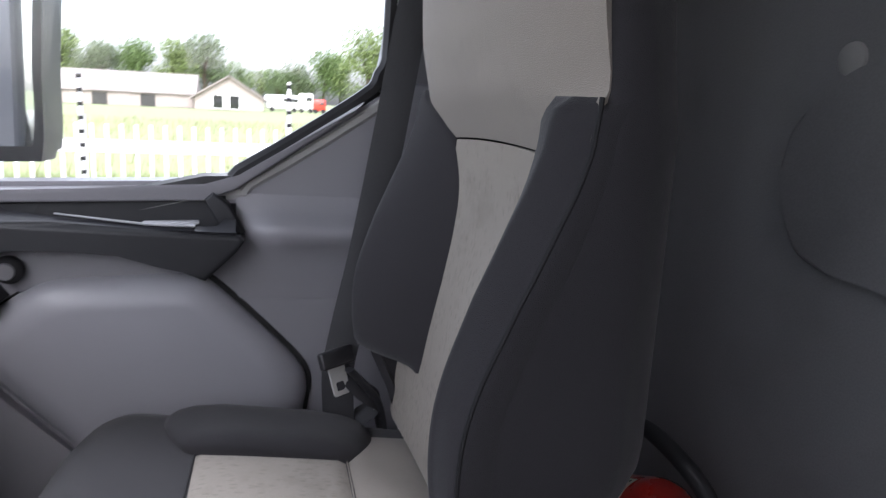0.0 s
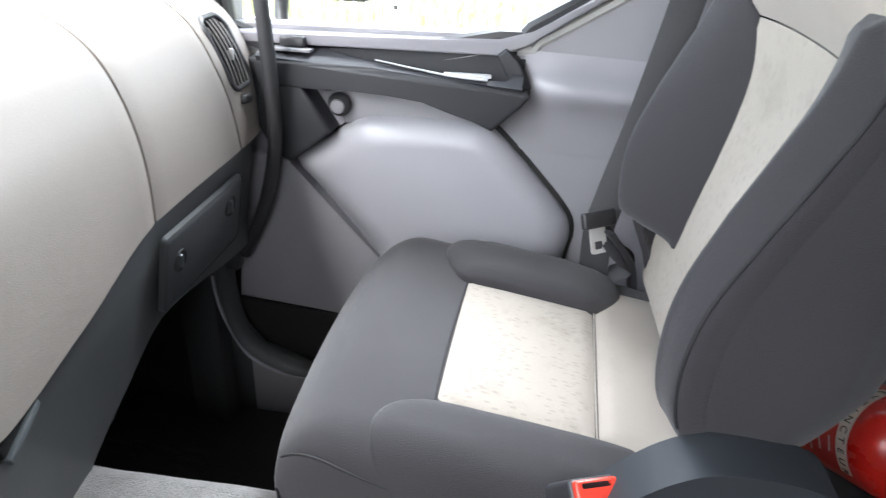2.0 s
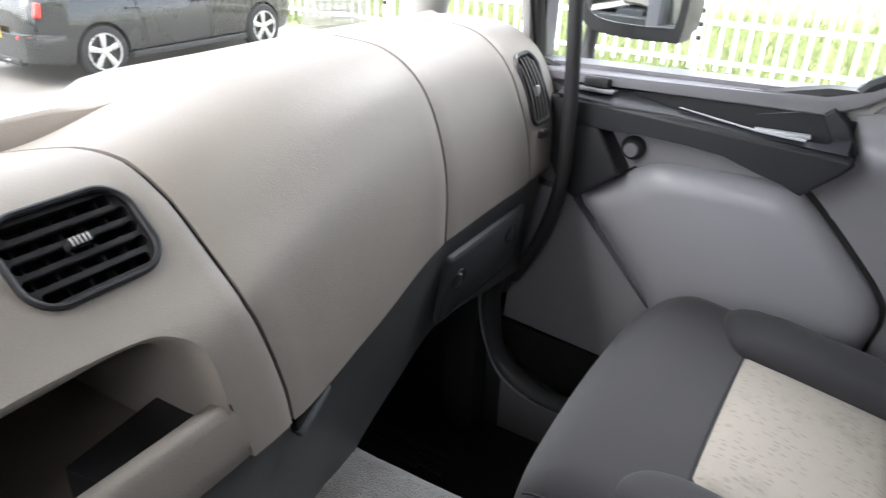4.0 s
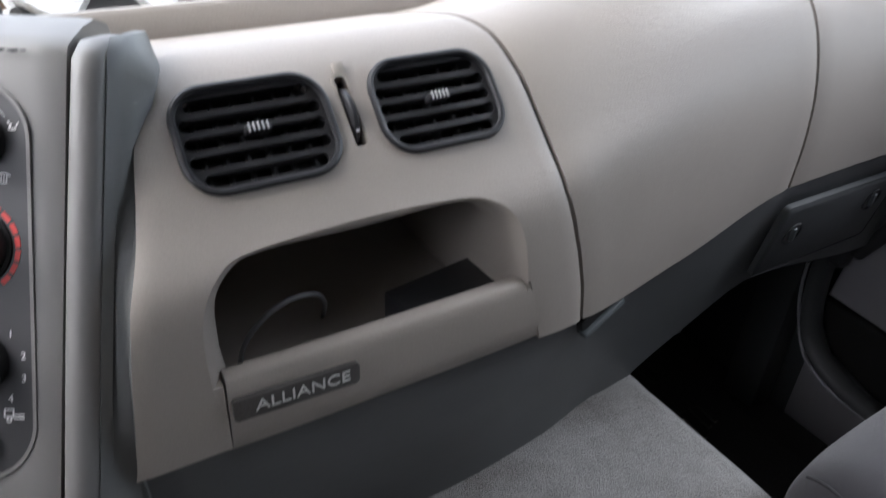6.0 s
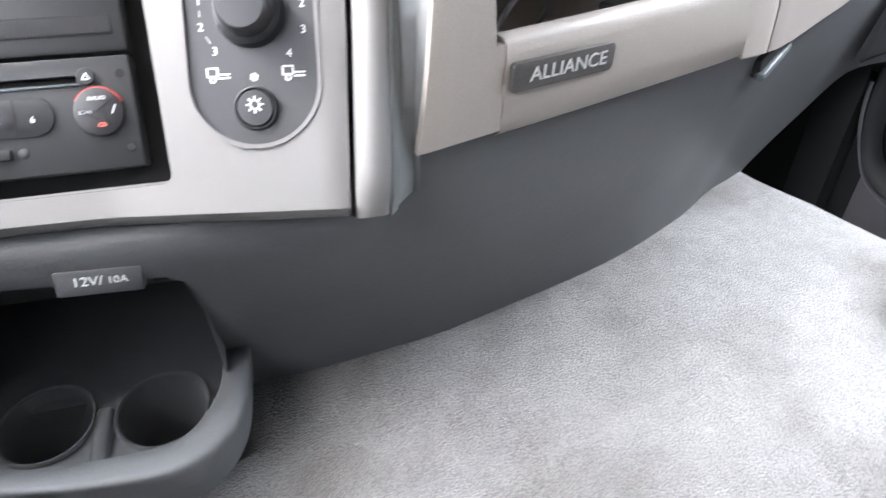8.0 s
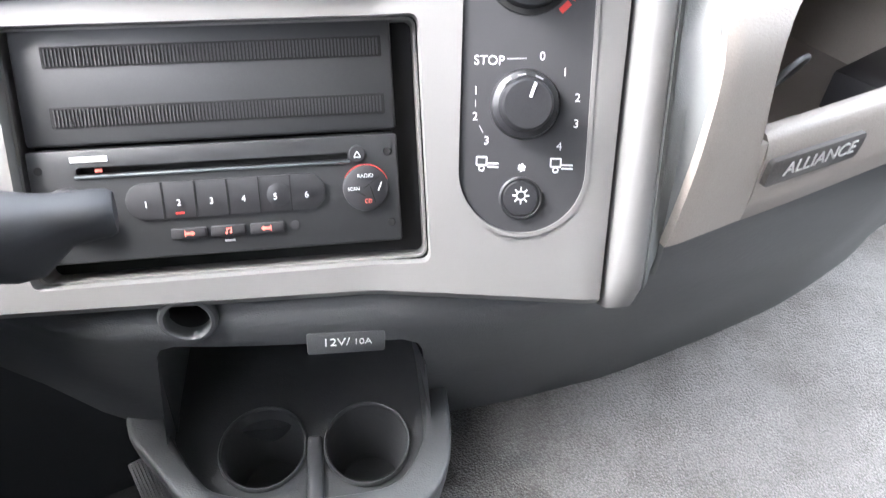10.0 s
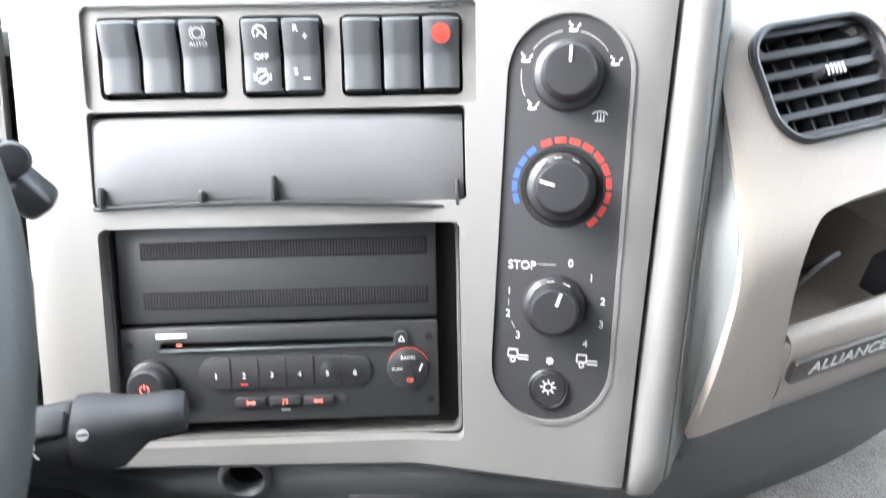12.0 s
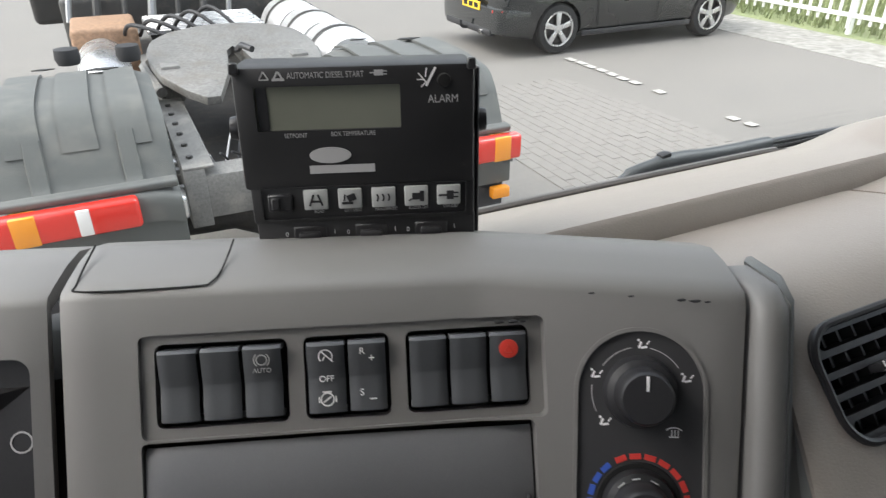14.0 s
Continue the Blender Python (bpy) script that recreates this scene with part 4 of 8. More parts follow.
part("socket_slot", rbox(0.012, 0.012, 0.020, 0.002, 1), SLIT, dash, m=POD @ Matrix.Translation((0.0715, -0.003, 0.588)))

# engine tunnel with carpet
tun = []
for i in range(33):
    y = -0.795 + 1.295 * i / 32
    line = []
    for x, z in ((-0.515, 0.0), (-0.505, 0.30), (-0.498, 0.385), (-0.484, 0.412), (-0.455, 0.42), (-0.42, 0.42), (-0.385, 0.42), (-0.35, 0.42), (-0.315, 0.42), (-0.28, 0.42), (-0.2, 0.42), (0.0, 0.42), (0.2, 0.42), (0.38, 0.42), (0.452, 0.418), (0.474, 0.405), (0.482, 0.33), (0.486, 0.0)):
        lump = 0.006 * noise.noise(Vector((x * 6, y * 6, 1.0))) + 0.004 * noise.noise(Vector((x * 15, y * 15, 4.0)))
        q_ = POD.inverted() @ Vector((x, y, 0))
        dip = 0.07 if abs(q_.x) < 0.088 and -0.032 < q_.y < 0.12 and z > 0.4 else 0.0
        line.append((x, y, z - dip + (lump if z > 0.4 else 0)))
    tun.append(line[::-1])
tn = part("engine_tunnel", sheet(tun, 0.02), CARPET, angle=60)
tagged(tn, "grey looped carpet over the engine tunnel, worn and stained", "tunnel carpet", kind="structure")


# ---- passenger seat ----
def padded(rows, bm=None):
    """A closed cushion skin from rings of equal length, capped at both ends."""
    bm = bm or bmesh.new()
    vs = [[bm.verts.new(p) for p in r] for r in rows]
    n = len(vs[0])
    for a, b in zip(vs, vs[1:]):
        for k in range(n):
            bm.faces.new((a[k], a[(k + 1) % n], b[(k + 1) % n], b[k]))
    bm.faces.new(vs[0][::-1])
    bm.faces.new(vs[-1])
    return bm


SX = 0.645
seat = root("passenger_seat", "charcoal cloth passenger seat with soiled beige centre panels", "seat")


def along(table, z):
    """A smooth curve through (key, value, ...) rows, read at z."""
    ks = [r[0] for r in table]
    i = max(0, min(len(ks) - 2, sum(1 for k in ks if k <= z) - 1))
    r0, r1, r2, r3 = table[max(0, i - 1)], table[i], table[i + 1], table[min(len(ks) - 1, i + 2)]
    t = max(0.0, min(1.0, (z - ks[i]) / (ks[i + 1] - ks[i])))
    return [0.5 * (2 * p1 + (p2 - p0) * t + (2 * p0 - 5 * p1 + 4 * p2 - p3) * t * t + (3 * p1 - p0 - 3 * p2 + p3) * t ** 3) for p0, p1, p2, p3 in zip(r0[1:], r1[1:], r2[1:], r3[1:])]


# cushion: a dark block with a rounded nose, two beige panels and two padded bolsters
X_IN, X_OUT = 0.372, 0.918


def cushion_top(x, y):
    v = (0.192 - y) / 0.52
    u = (x - SX) / 0.273
    z = 0.592 - 0.078 * v + 0.006 * math.cos(u * 1.6)
    z -= 0.060 * max(0.0, (-u - 0.74) / 0.26) ** 2.3 + 0.045 * max(0.0, (u - 0.86) / 0.14) ** 2.3
    nose = max(0.0, (0.20 - v) / 0.20)
    z -= 0.075 * nose ** 2.6
    return z


def nose_y(x):
    """The front edge bows slightly and turns back at the corners."""
    u = (x - SX) / 0.273
    return 0.192 - 0.012 * u * u - 0.030 * abs(u) ** 8


rows = []
for i in range(41):
    x = X_IN + (X_OUT - X_IN) * i / 40
    front = nose_y(x)
    line = [(x, front - 0.012, 0.462), (x, front + 0.001, 0.478), (x, front + 0.004, 0.500)]
    for j in range(41):
        y = front - (front + 0.32) * (j / 40) ** 1.25
        line.append((x, y, cushion_top(x, y + (0.192 - front) * (1 - j / 40))))
    rows.append(line[::-1])
rows.insert(0, [(x - 0.002, y, min(z, 0.475)) for x, y, z in rows[0]])
rows.append([(x + 0.002, y, min(z, 0.475)) for x, y, z in rows[-1]])
part("cushion", sheet(rows, 0.02), CLOTH_DARK, seat, "charcoal cloth seat cushion with a rounded front", angle=70)


def cloth_patch(near, far, y0, y1, nu, nv, lift=0.0055, belly=0.004):
    """A padded panel on the cushion between two side lines."""
    out = []
    for i in range(nu + 1):
        line = []
        for j in range(nv + 1):
            f, g = i / nu, j / nv
            ya, yb = y0(f), y1(f)
            y = ya + (yb - ya) * g
            x = near(y) + (far(y) - near(y)) * f
            e = min(i, nu - i, j, nv - j)
            puff = belly * (math.sin(math.pi * f) * math.sin(math.pi * g)) ** 0.5
            line.append((x, y, cushion_top(x, y) + lift + puff - (0.0055 if e == 0 else 0.0012 if e == 1 else 0.0)))
        out.append(line[::-1])
    return sheet(out, 0.006)


part("cushion_front_panel", cloth_patch(lambda y: 0.488 + 0.02 * max(0, y + 0.05), lambda y: 0.778 - 0.02 * max(0, y + 0.05), lambda f: 0.010 - 0.006 * f, lambda f: -0.176 - 0.010 * f, 22, 18), CLOTH_PATTERN, seat, "beige flecked centre panel, soiled with dark stains", angle=60)
part("cushion_rear_panel", cloth_patch(lambda y: 0.486 - 0.02 * max(0, -0.22 - y) / 0.05, lambda y: 0.778 + 0.075 * max(0.0, min(1.0, (-0.190 - y) / 0.035)) ** 0.7, lambda f: -0.180 - 0.010 * f, lambda f: -0.315, 22, 12), CLOTH_BEIGE, seat, "plain beige panel at the back of the cushion", angle=60)


def pillow(outline_xy, height, tilt=0.0):
    """A padded cushion piece over a closed plan outline, fullest in its middle."""
    ring_pts = [(p.x, p.y) for p in smooth_line([(x, y, 0) for x, y in outline_xy], 6, closed=True)]
    cx = sum(p[0] for p in ring_pts) / len(ring_pts)
    cy = sum(p[1] for p in ring_pts) / len(ring_pts)
    bm = bmesh.new()
    levels = []
    for r in (1.0, 0.99, 0.965, 0.92, 0.84, 0.70, 0.50, 0.28):
        line = []
        for x, y in ring_pts:
            px, py = cx + (x - cx) * r, cy + (y - cy) * r
            line.append(bm.verts.new((px, py, cushion_top(px, py) - (0.012 if r == 1.0 else 0.0) + height * (1 - r ** 5.0) ** 0.55 + tilt * (px - cx) * (1 - r))))
        levels.append(line)
    n = len(ring_pts)
    for la, lb in zip(levels, levels[1:]):
        for k in range(n):
            bm.faces.new((la[k], la[(k + 1) % n], lb[(k + 1) % n], lb[k]))
    bm.faces.new(levels[-1])
    bm.faces.new(levels[0][::-1])
    return bm


FAR_PAD = [(0.862, 0.050), (0.800, 0.032), (0.770, 0.004), (0.766, -0.060), (0.764, -0.130), (0.768, -0.188), (0.795, -0.218), (0.835, -0.234), (0.885, -0.222), (0.912, -0.150), (0.918, -0.070), (0.905, 0.015)]
NEAR_PAD = [(0.470, 0.062), (0.492, 0.022), (0.496, -0.060), (0.497, -0.140), (0.495, -0.205), (0.484, -0.232), (0.430, -0.240), (0.384, -0.225), (0.374, -0.120), (0.374, -0.020), (0.386, 0.050), (0.430, 0.074)]
part("bolster", pillow(FAR_PAD, 0.027), CLOTH_DARK, seat, "padded charcoal side bolster of the cushion", angle=70)
part("bolster", pillow(NEAR_PAD, 0.013), CLOTH_DARK, seat, "padded charcoal side bolster of the cushion", angle=70)


def top_line(pts, r=0.0014, lift=0.002):
    return tube([(x, y, cushion_top(x, y) + lift) for x, y in ((p.x, p.y) for p in smooth_line([(a, b, 0) for a, b in pts], 7))], r, 6)


part("seam", top_line([(0.405, 0.165), (0.392, 0.10), (0.386, 0.03), (0.384, -0.05), (0.384, -0.20)], 0.0016, 0.001), THREAD, seat, "dark stitched seam along the cushion edge")
part("seam", top_line([(0.488, 0.0115), (0.56, 0.0125), (0.66, 0.010), (0.774, 0.005)], 0.0015, 0.0015), THREAD, seat, "dark stitched seam")
part("seam", top_line([(0.488, -0.178), (0.60, -0.181), (0.778, -0.188)], 0.0010, 0.0018), CLOTH_BEIGE, seat, "stitched seam between the beige panels")
for k, y in enumerate((-0.052, -0.072, -0.128, -0.165)):
    part("pleat", tube([(0.7675 + 0.004 * q, y + 0.001 * q, cushion_top(0.768 + 0.004 * q, y) + (-0.001, 0.009, 0.0155, 0.020, 0.0235)[q] - 0.0012) for q in range(5 if k < 2 else 3)], 0.0013, 6), THREAD, seat, "short pleat pressed into the bolster")

# backrest: level sections; near side and door side mirror one another about SX
# height, distance of the panel seam from the outer side, depths (y) of piping, bolster crest and panel
BACK = ((0.54, 0.105, -0.275, -0.270, -0.266), (0.60, 0.105, -0.258, -0.250, -0.272), (0.632, 0.108, -0.243, -0.232, -0.277), (0.676, 0.118, -0.226, -0.213, -0.284), (0.73, 0.125, -0.222, -0.207, -0.292), (0.79, 0.128, -0.232, -0.213, -0.304), (0.864, 0.128, -0.262, -0.237, -0.317), (0.92, 0.126, -0.288, -0.261, -0.321), (0.975, 0.112, -0.310, -0.283, -0.315), (1.005, 0.085, -0.315, -0.290, -0.304), (1.03, 0.045, -0.317, -0.294, -0.296), (1.10, 0.035, -0.314, -0.293, -0.284), (1.22, 0.035, -0.315, -0.296, -0.284), (1.36, 0.035, -0.335, -0.320, -0.308))
HALF = 0.251


def half_width(z):
    return HALF - 0.05 * max(0.0, (z - 1.12) / 0.24) ** 2 - 0.018 * max(0.0, (0.70 - z) / 0.16) ** 2


def panel_y(x, z):
    """Depth of the beige face: gently hollow between the bolsters, bulging at the head."""
    _, yp, yc, yf = along(BACK, z)
    f = min(1.0, abs(x - SX) / half_width(z))
    k = max(0.0, min(1.0, (z - 0.99) / 0.05))
    k = k * k * (3 - 2 * k)
    low = yf - 0.006 * (1 - f * f)
    head = yf + 0.010 * (1 - f * f) - 0.030 * f ** 6
    return low + (head - low) * k


rear_rows = []
for i in range(46):
    z = 0.545 + 0.815 * i / 45
    hw = half_width(z)
    yp = along(BACK, z)[1]
    sh = 0.016 * max(0.0, (z - 1.0) / 0.1) if z < 1.1 else 0.016
    sh += min(0.085, 0.050 * max(0.0, (0.715 - z) / 0.085) ** 1.2)
    half = [(hw - 0.012, yp - 0.002), (hw - 0.001, yp - 0.010), (hw + 0.004, -0.338 + sh), (hw - 0.004, -0.372 + sh), (hw - 0.030, -0.402 + sh), (hw - 0.075, -0.424 + sh), (hw - 0.15, -0.434 + sh)]
    if yp - 0.012 < -0.328 + sh:
        half[2] = (hw + 0.002, (yp - 0.006 - 0.372 + sh) / 2)
    pts = [(SX - a, y, z) for a, y in half] + [(SX + a, y, z) for a, y in half[::-1]]
    rear_rows.append(smooth_line(pts, 4))
part("back_shell", sheet([r[::-1] for r in rear_rows], 0.012), CLOTH_DARK, seat, "charcoal cloth sides and rear of the backrest", angle=70)
ARCH = lambda f: 0.966 + 0.014 * (1 - (2 * f - 1) ** 2)


def front_panel(z0, z1, nz, thick=0.010, nx=26, tuck=0.004):
    out = []
    for i in range(nx + 1):
        f = i / nx
        line = []
        for j in range(nz + 1):
            z = z0(f) + (z1(f) - z0(f)) * j / nz
            hw = half_width(z) - 0.004
            x = SX - hw + 2 * hw * f
            e = tuck if j in (0, nz) else 0.0
            line.append((x, panel_y(x, z) - e, z))
        out.append(line)
    return sheet(out[::-1], thick)


part("backrest_panel", front_panel(lambda f: 0.548, lambda f: ARCH(f) - 0.0012, 34), CLOTH_PATTERN, seat, "beige flecked backrest panel", angle=60)
part("shoulder_panel", front_panel(lambda f: ARCH(f) + 0.0012, lambda f: 1.352, 30), CLOTH_BEIGE, seat, "plain beige head and shoulder panel", angle=60)
part("seat_top", sheet([[(SX - half_width(1.35) + 2 * half_width(1.35) * i / 12, y, 1.352 + 0.006 * math.sin(math.pi * i / 12)) for y in (-0.325, -0.36, -0.40)] for i in range(13)], 0.01), CLOTH_DARK, seat)


def side_bolster(sgn, z_lo, z_hi):
    """A padded side bolster from the panel seam over its crest to the piping."""
    rings_ = []
    n = 40
    for i in range(n + 1):
        g = i / n
        z = z_lo + (z_hi - z_lo) * g
        seam, yp, yc, yf = along(BACK, z)
        hw = half_width(z)
        k = min(1.0, g / 0.075)
        full = (1 - (1 - k) ** 2.4) ** 0.5
        top = min(1.0, (1 - g) / 0.02) ** 0.5
        full = full * (0.35 + 0.65 * top)
        px = lambda a: SX + sgn * a
        base = lambda a: panel_y(px(a), z)
        a_s = hw - seam
        a_c = hw - max(0.012, min(0.034, seam * 0.5))
        a_m = a_s + (a_c - a_s) * 0.5
        prof = [(a_s, base(a_s) - 0.004), (a_s + 0.004, base(a_s) + 0.004), (a_m, base(a_m) + (yf * 0.42 + yc * 0.58 - base(a_m)) * full + 0.002), (a_c - 0.006, base(a_c) + (yc - 0.001 - base(a_c)) * full + 0.002), (a_c + 0.007, base(a_c) + (yc - 0.001 - base(a_c)) * full + 0.001), (hw - 0.005, yp + 0.006 - (1 - full) * 0.03), (hw + 0.0015, yp - 0.004 - (1 - full) * 0.03), (hw + 0.0015, yp - 0.022)]
        loop = smooth_line([(px(a), y, z) for a, y in prof], 4)
        loop += [Vector((px(hw - 0.012), min(yp - 0.022, base(hw) - 0.012), z)), Vector((px(a_s + 0.01), base(a_s) - 0.012, z))]
        rings_.append(loop)
    return part("backrest_bolster", padded(rings_), CLOTH_DARK, seat, "charcoal side bolster of the backrest", angle=75)


side_bolster(-1, 0.628, 1.026)
side_bolster(1, 0.656, 1.036)
for sgn, z0, z1 in ((-1, 0.66, 1.026), (1, 0.69, 1.03)):
    pts = []
    for k in range(31):
        z = z0 + (z1 - z0) * k / 30
        pts.append((SX + sgn * (half_width(z) - 0.0015), along(BACK, z)[1] + 0.0025, z))
    part("piping", tube(pts, 0.0021, 6), THREAD, seat, "black bolster piping")

# plastic base: side cover, recliner shield and pedestal
part("side_cover", prism([(p.x, p.y) for p in smooth_line([(-0.13, 0.40, 0), (-0.137, 0.50, 0), (-0.152, 0.565, 0), (-0.185, 0.612, 0), (-0.225, 0.648, 0), (-0.27, 0.664, 0), (-0.345, 0.655, 0), (-0.36, 0.62, 0), (-0.36, 0.42, 0)], 5)], 0.34, 0.395, 0.010, 3, m=Matrix(((0, 0, 1, 0), (1, 0, 0, 0), (0, 1, 0, 0), (0, 0, 0, 1)))), surface("seat_cover_plastic", (0.020, 0.023, 0.027), 0.45, 0.1, grain=1200, bump=0.15, blot=9), seat, "dark blue-grey plastic recliner cover")
part("pedestal", rbox(0.44, 0.40, 0.40, 0.03, 3, m=Matrix.Translation((SX, -0.06, 0.21))), DARK, seat, "dark plastic seat base")
part("seat_pan", rbox(0.50, 0.46, 0.06, 0.02, 3, m=Matrix.Translation((SX, -0.06, 0.44))), DARK, seat)

# seat belt: webbing, tongue, buckle
ZINC = surface("zinc_plated_steel", (0.62, 0.62, 0.60), 0.42, 0.08, metal=0.5, bump=0.05)
belt = root("seat_belt", "black seat belt hanging beside the seat with steel tongue", "seat belt")
bp = smooth_line([(0.965, -0.345, 1.60), (0.955, -0.315, 1.25), (0.940, -0.290, 1.12), (0.93, -0.262, 0.96), (0.925, -0.232, 0.80), (0.905, -0.200, 0.67), (0.90, -0.19, 0.60), (0.90, -0.20, 0.45)], 8)
part("webbing", tube(bp, 0.024, 8, flat=0.07, side=(0.25, 0.97, 0.1)), WEBBING, belt, "black woven belt webbing")
part("tongue", carve(prism(outline(0.030, 0.048, 0.005), -0.0012, 0.0012), [prism(outline(0.016, 0.013, 0.002, cy=-0.011), -0.01, 0.01)]), ZINC, belt, "steel belt tongue", m=Matrix.Translation((0.862, -0.187, 0.622)) @ pose(0, 0, 0, 68, 0, -55))
part("tongue_grip", rbox(0.062, 0.026, 0.012, 0.004, 3), BLACK, belt, "black plastic tongue grip", m=Matrix.Translation((0.868, -0.184, 0.652)) @ pose(0, 0, 0, 68, 0, -55))
part("belt_fold", tube(smooth_line([(0.90, -0.18, 0.64), (0.87, -0.22, 0.60), (0.885, -0.25, 0.57), (0.90, -0.22, 0.54)], 6), 0.020, 8, flat=0.25), WEBBING, belt)
part("lower_strap", tube(smooth_line([(0.85, -0.20, 0.64), (0.86, -0.24, 0.59), (0.90, -0.26, 0.52)], 6), 0.012, 8, flat=0.4), BLACK, belt)
buckle = root("belt_buckle", "seat belt buckle with red release button beside the seat cushion", "buckle", Matrix.Translation((0.372, -0.160, 0.592)) @ pose(0, 0, 0, 40, 0, -70))
part("buckle_body", rbox(0.052, 0.024, 0.085, 0.006, 3, m=Matrix.Translation((0, 0, -0.036))), BLACK, buckle)
part("release_button", carve(rbox(0.044, 0.020, 0.014, 0.004, 3, m=Matrix.Translation((0, 0, 0.007))), [rbox(0.030, 0.005, 0.02, 0.001, 1, m=Matrix.Translation((0, 0.004, 0.010)))]), RED_PLASTIC, buckle, "bright red release button")

# ---- fire extinguisher lying behind the seat ----
AX = Vector((-0.86, -0.17, 0.40)).normalized()
RX = (Vector((-0.70, 0.45, 0.50)) - AX * Vector((-0.70, 0.45, 0.50)).dot(AX)).normalized()
EXT = Matrix((RX, AX.cross(RX), AX)).transposed().to_4x4()
EXT.translation = Vector((0.790, -0.628, 0.372)) - AX * 0.012
ext = root("fire_extinguisher", "red fire extinguisher lying behind the passenger seat", "fire extinguisher", EXT)
part("cylinder", lathe([(0, -0.17), (0.04, -0.17), (0.072, -0.160), (0.080, -0.145), (0.080, 0.106), (0.078, 0.116), (0.070, 0.130), (0.052, 0.144), (0.034, 0.151), (0.022, 0.153), (0.022, 0.165), (0, 0.165)], 48), RED_PAINT, ext, "glossy red steel cylinder")
LETTER = Matrix(((0, 0, 1, 0), (1, 0, 0, 0), (0, 1, 0, 0), (0, 0, 0, 1)))
part("paper_label", sheet([[(0.0803 * math.cos(a), 0.0803 * math.sin(a), z) for z in (-0.06, -0.02, 0.02, 0.066)] for a in [radians(d) for d in range(-64, 60, 6)]], 0.0004), surface("label_red", (0.40, 0.03, 0.02), 0.5, 0.1, bump=0), ext, "printed instruction label")
for k in range(4):
    for a in range(-48, 48, 24):
        part("print_bar", rbox(0.0004, 0.024 - 0.004 * (k % 2), 0.0028, 0, m=pose(0, 0, 0, 0, 0, a + 5 * k) @ Matrix.Translation((0.0809, 0, 0.056 - 0.024 * k))), GREY_PRINT, ext)
part("word_band", sheet([[(0.0806 * math.cos(a), 0.0806 * math.sin(a), z) for z in (0.070, 0.095)] for a in [radians(d) for d in range(-62, 58, 6)]], 0.0004), surface("label_cream", (0.62, 0.56, 0.50), 0.5, 0.1, bump=0), ext, "cream band with dark letters")
for i, ch in enumerate("EXTINCTEUR"):
    writing("letter", ch, 0.020, SLIT, ext, pose(0, 0, 0, 0, 0, -55 + 11.5 * i) @ Matrix.Translation((0.0812, 0, 0.0825)) @ LETTER, squeeze=0.8)
part("valve", lathe([(0, 0.16), (0.019, 0.16), (0.019, 0.176), (0.015, 0.179), (0.015, 0.205), (0, 0.205)], 20), BRASS, ext, "brass valve")
part("neck_ring", lathe([(0.020, 0.152), (0.030, 0.153), (0.030, 0.160), (0.020, 0.161)], 24), BLACK_SOFT, ext, "black neck ring")
part("gauge", lathe([(0, 0.0), (0.015, 0.0), (0.015, 0.010), (0.013, 0.012), (0, 0.012)], 20), CHROME, ext, "small pressure gauge", m=Matrix.Translation((0.018, 0.022, 0.180)) @ pose(0, 0, 0, 0, 90, 50))
part("lever", rbox(0.022, 0.030, 0.11, 0.003, 2, m=Matrix.Translation((0.004, -0.012, 0.245)) @ pose(0, 0, 0, 10, 0, 0)), RED_PAINT, ext, "red squeeze lever")
part("lever", rbox(0.020, 0.012, 0.10, 0.003, 2, m=Matrix.Translation((0.004, 0.018, 0.240)) @ pose(0, 0, 0, -6, 0, 0)), RED_PAINT, ext, "red carrying handle")
EI = EXT.inverted()
part("hose", tube(smooth_line([tuple(EI @ Vector(p)) for p in ((0.612, -0.655, 0.500), (0.622, -0.640, 0.534), (0.665, -0.624, 0.562), (0.752, -0.630, 0.560), (0.879, -0.650, 0.514), (0.95, -0.67, 0.464))], 8), 0.0125, 12), BLACK_SOFT, ext, "black rubber hose")
part("hose_fitting", tube([tuple(EI @ Vector(p)) for p in ((0.600, -0.668, 0.452), (0.613, -0.654, 0.505))], 0.0145, 14), STEEL, ext, "crimped steel hose fitting")

slab("trim_rear_locker", 0.50, 1.05, -0.80, -0.56, 0.0, 0.205, DARK, "low dark locker lid behind the seat", "trim", 0.01)

# ---- passenger door lining ----
YZ = Matrix(((0, 0, -1, 0), (1, 0, 0, 0), (0, 1, 0, 0), (0, 0, 0, 1)))   # (y, z, depth towards the cab)
door = root("door_1", "grey plastic door lining with armrest, map pocket and speaker", "door", kind="structure")


def lining(name, pts, x_out, x_in, mat, label="", bevel=0.012, per=4, raw=False):
    line = pts if raw else [(p.x, p.y) for p in smooth_line([(a, b, 0) for a, b in pts], per, closed=True)]
    return part(name, prism(line, -x_out, -x_in, bevel, 3, m=YZ), mat, door, label, angle=35)


lining("upper_lining", [(0.46, 0.30), (0.47, 0.868), (0.0, 0.876), (-0.055, 0.892), (-0.245, 1.012), (-0.30, 1.05), (-0.70, 1.05), (-0.70, 0.20), (0.30, 0.15)], 1.05, 1.03, DOOR_MID, "charcoal door lining", 0.006, raw=True)
lining("window_ledge", [(0.47, 0.868), (0.0, 0.878), (-0.05, 0.894), (-0.24, 1.016), (-0.228, 1.000), (-0.045, 0.876), (0.0, 0.858), (0.47, 0.850)], 1.05, 1.012, DOOR_MID, "ledge below the window", 0.004, raw=True)
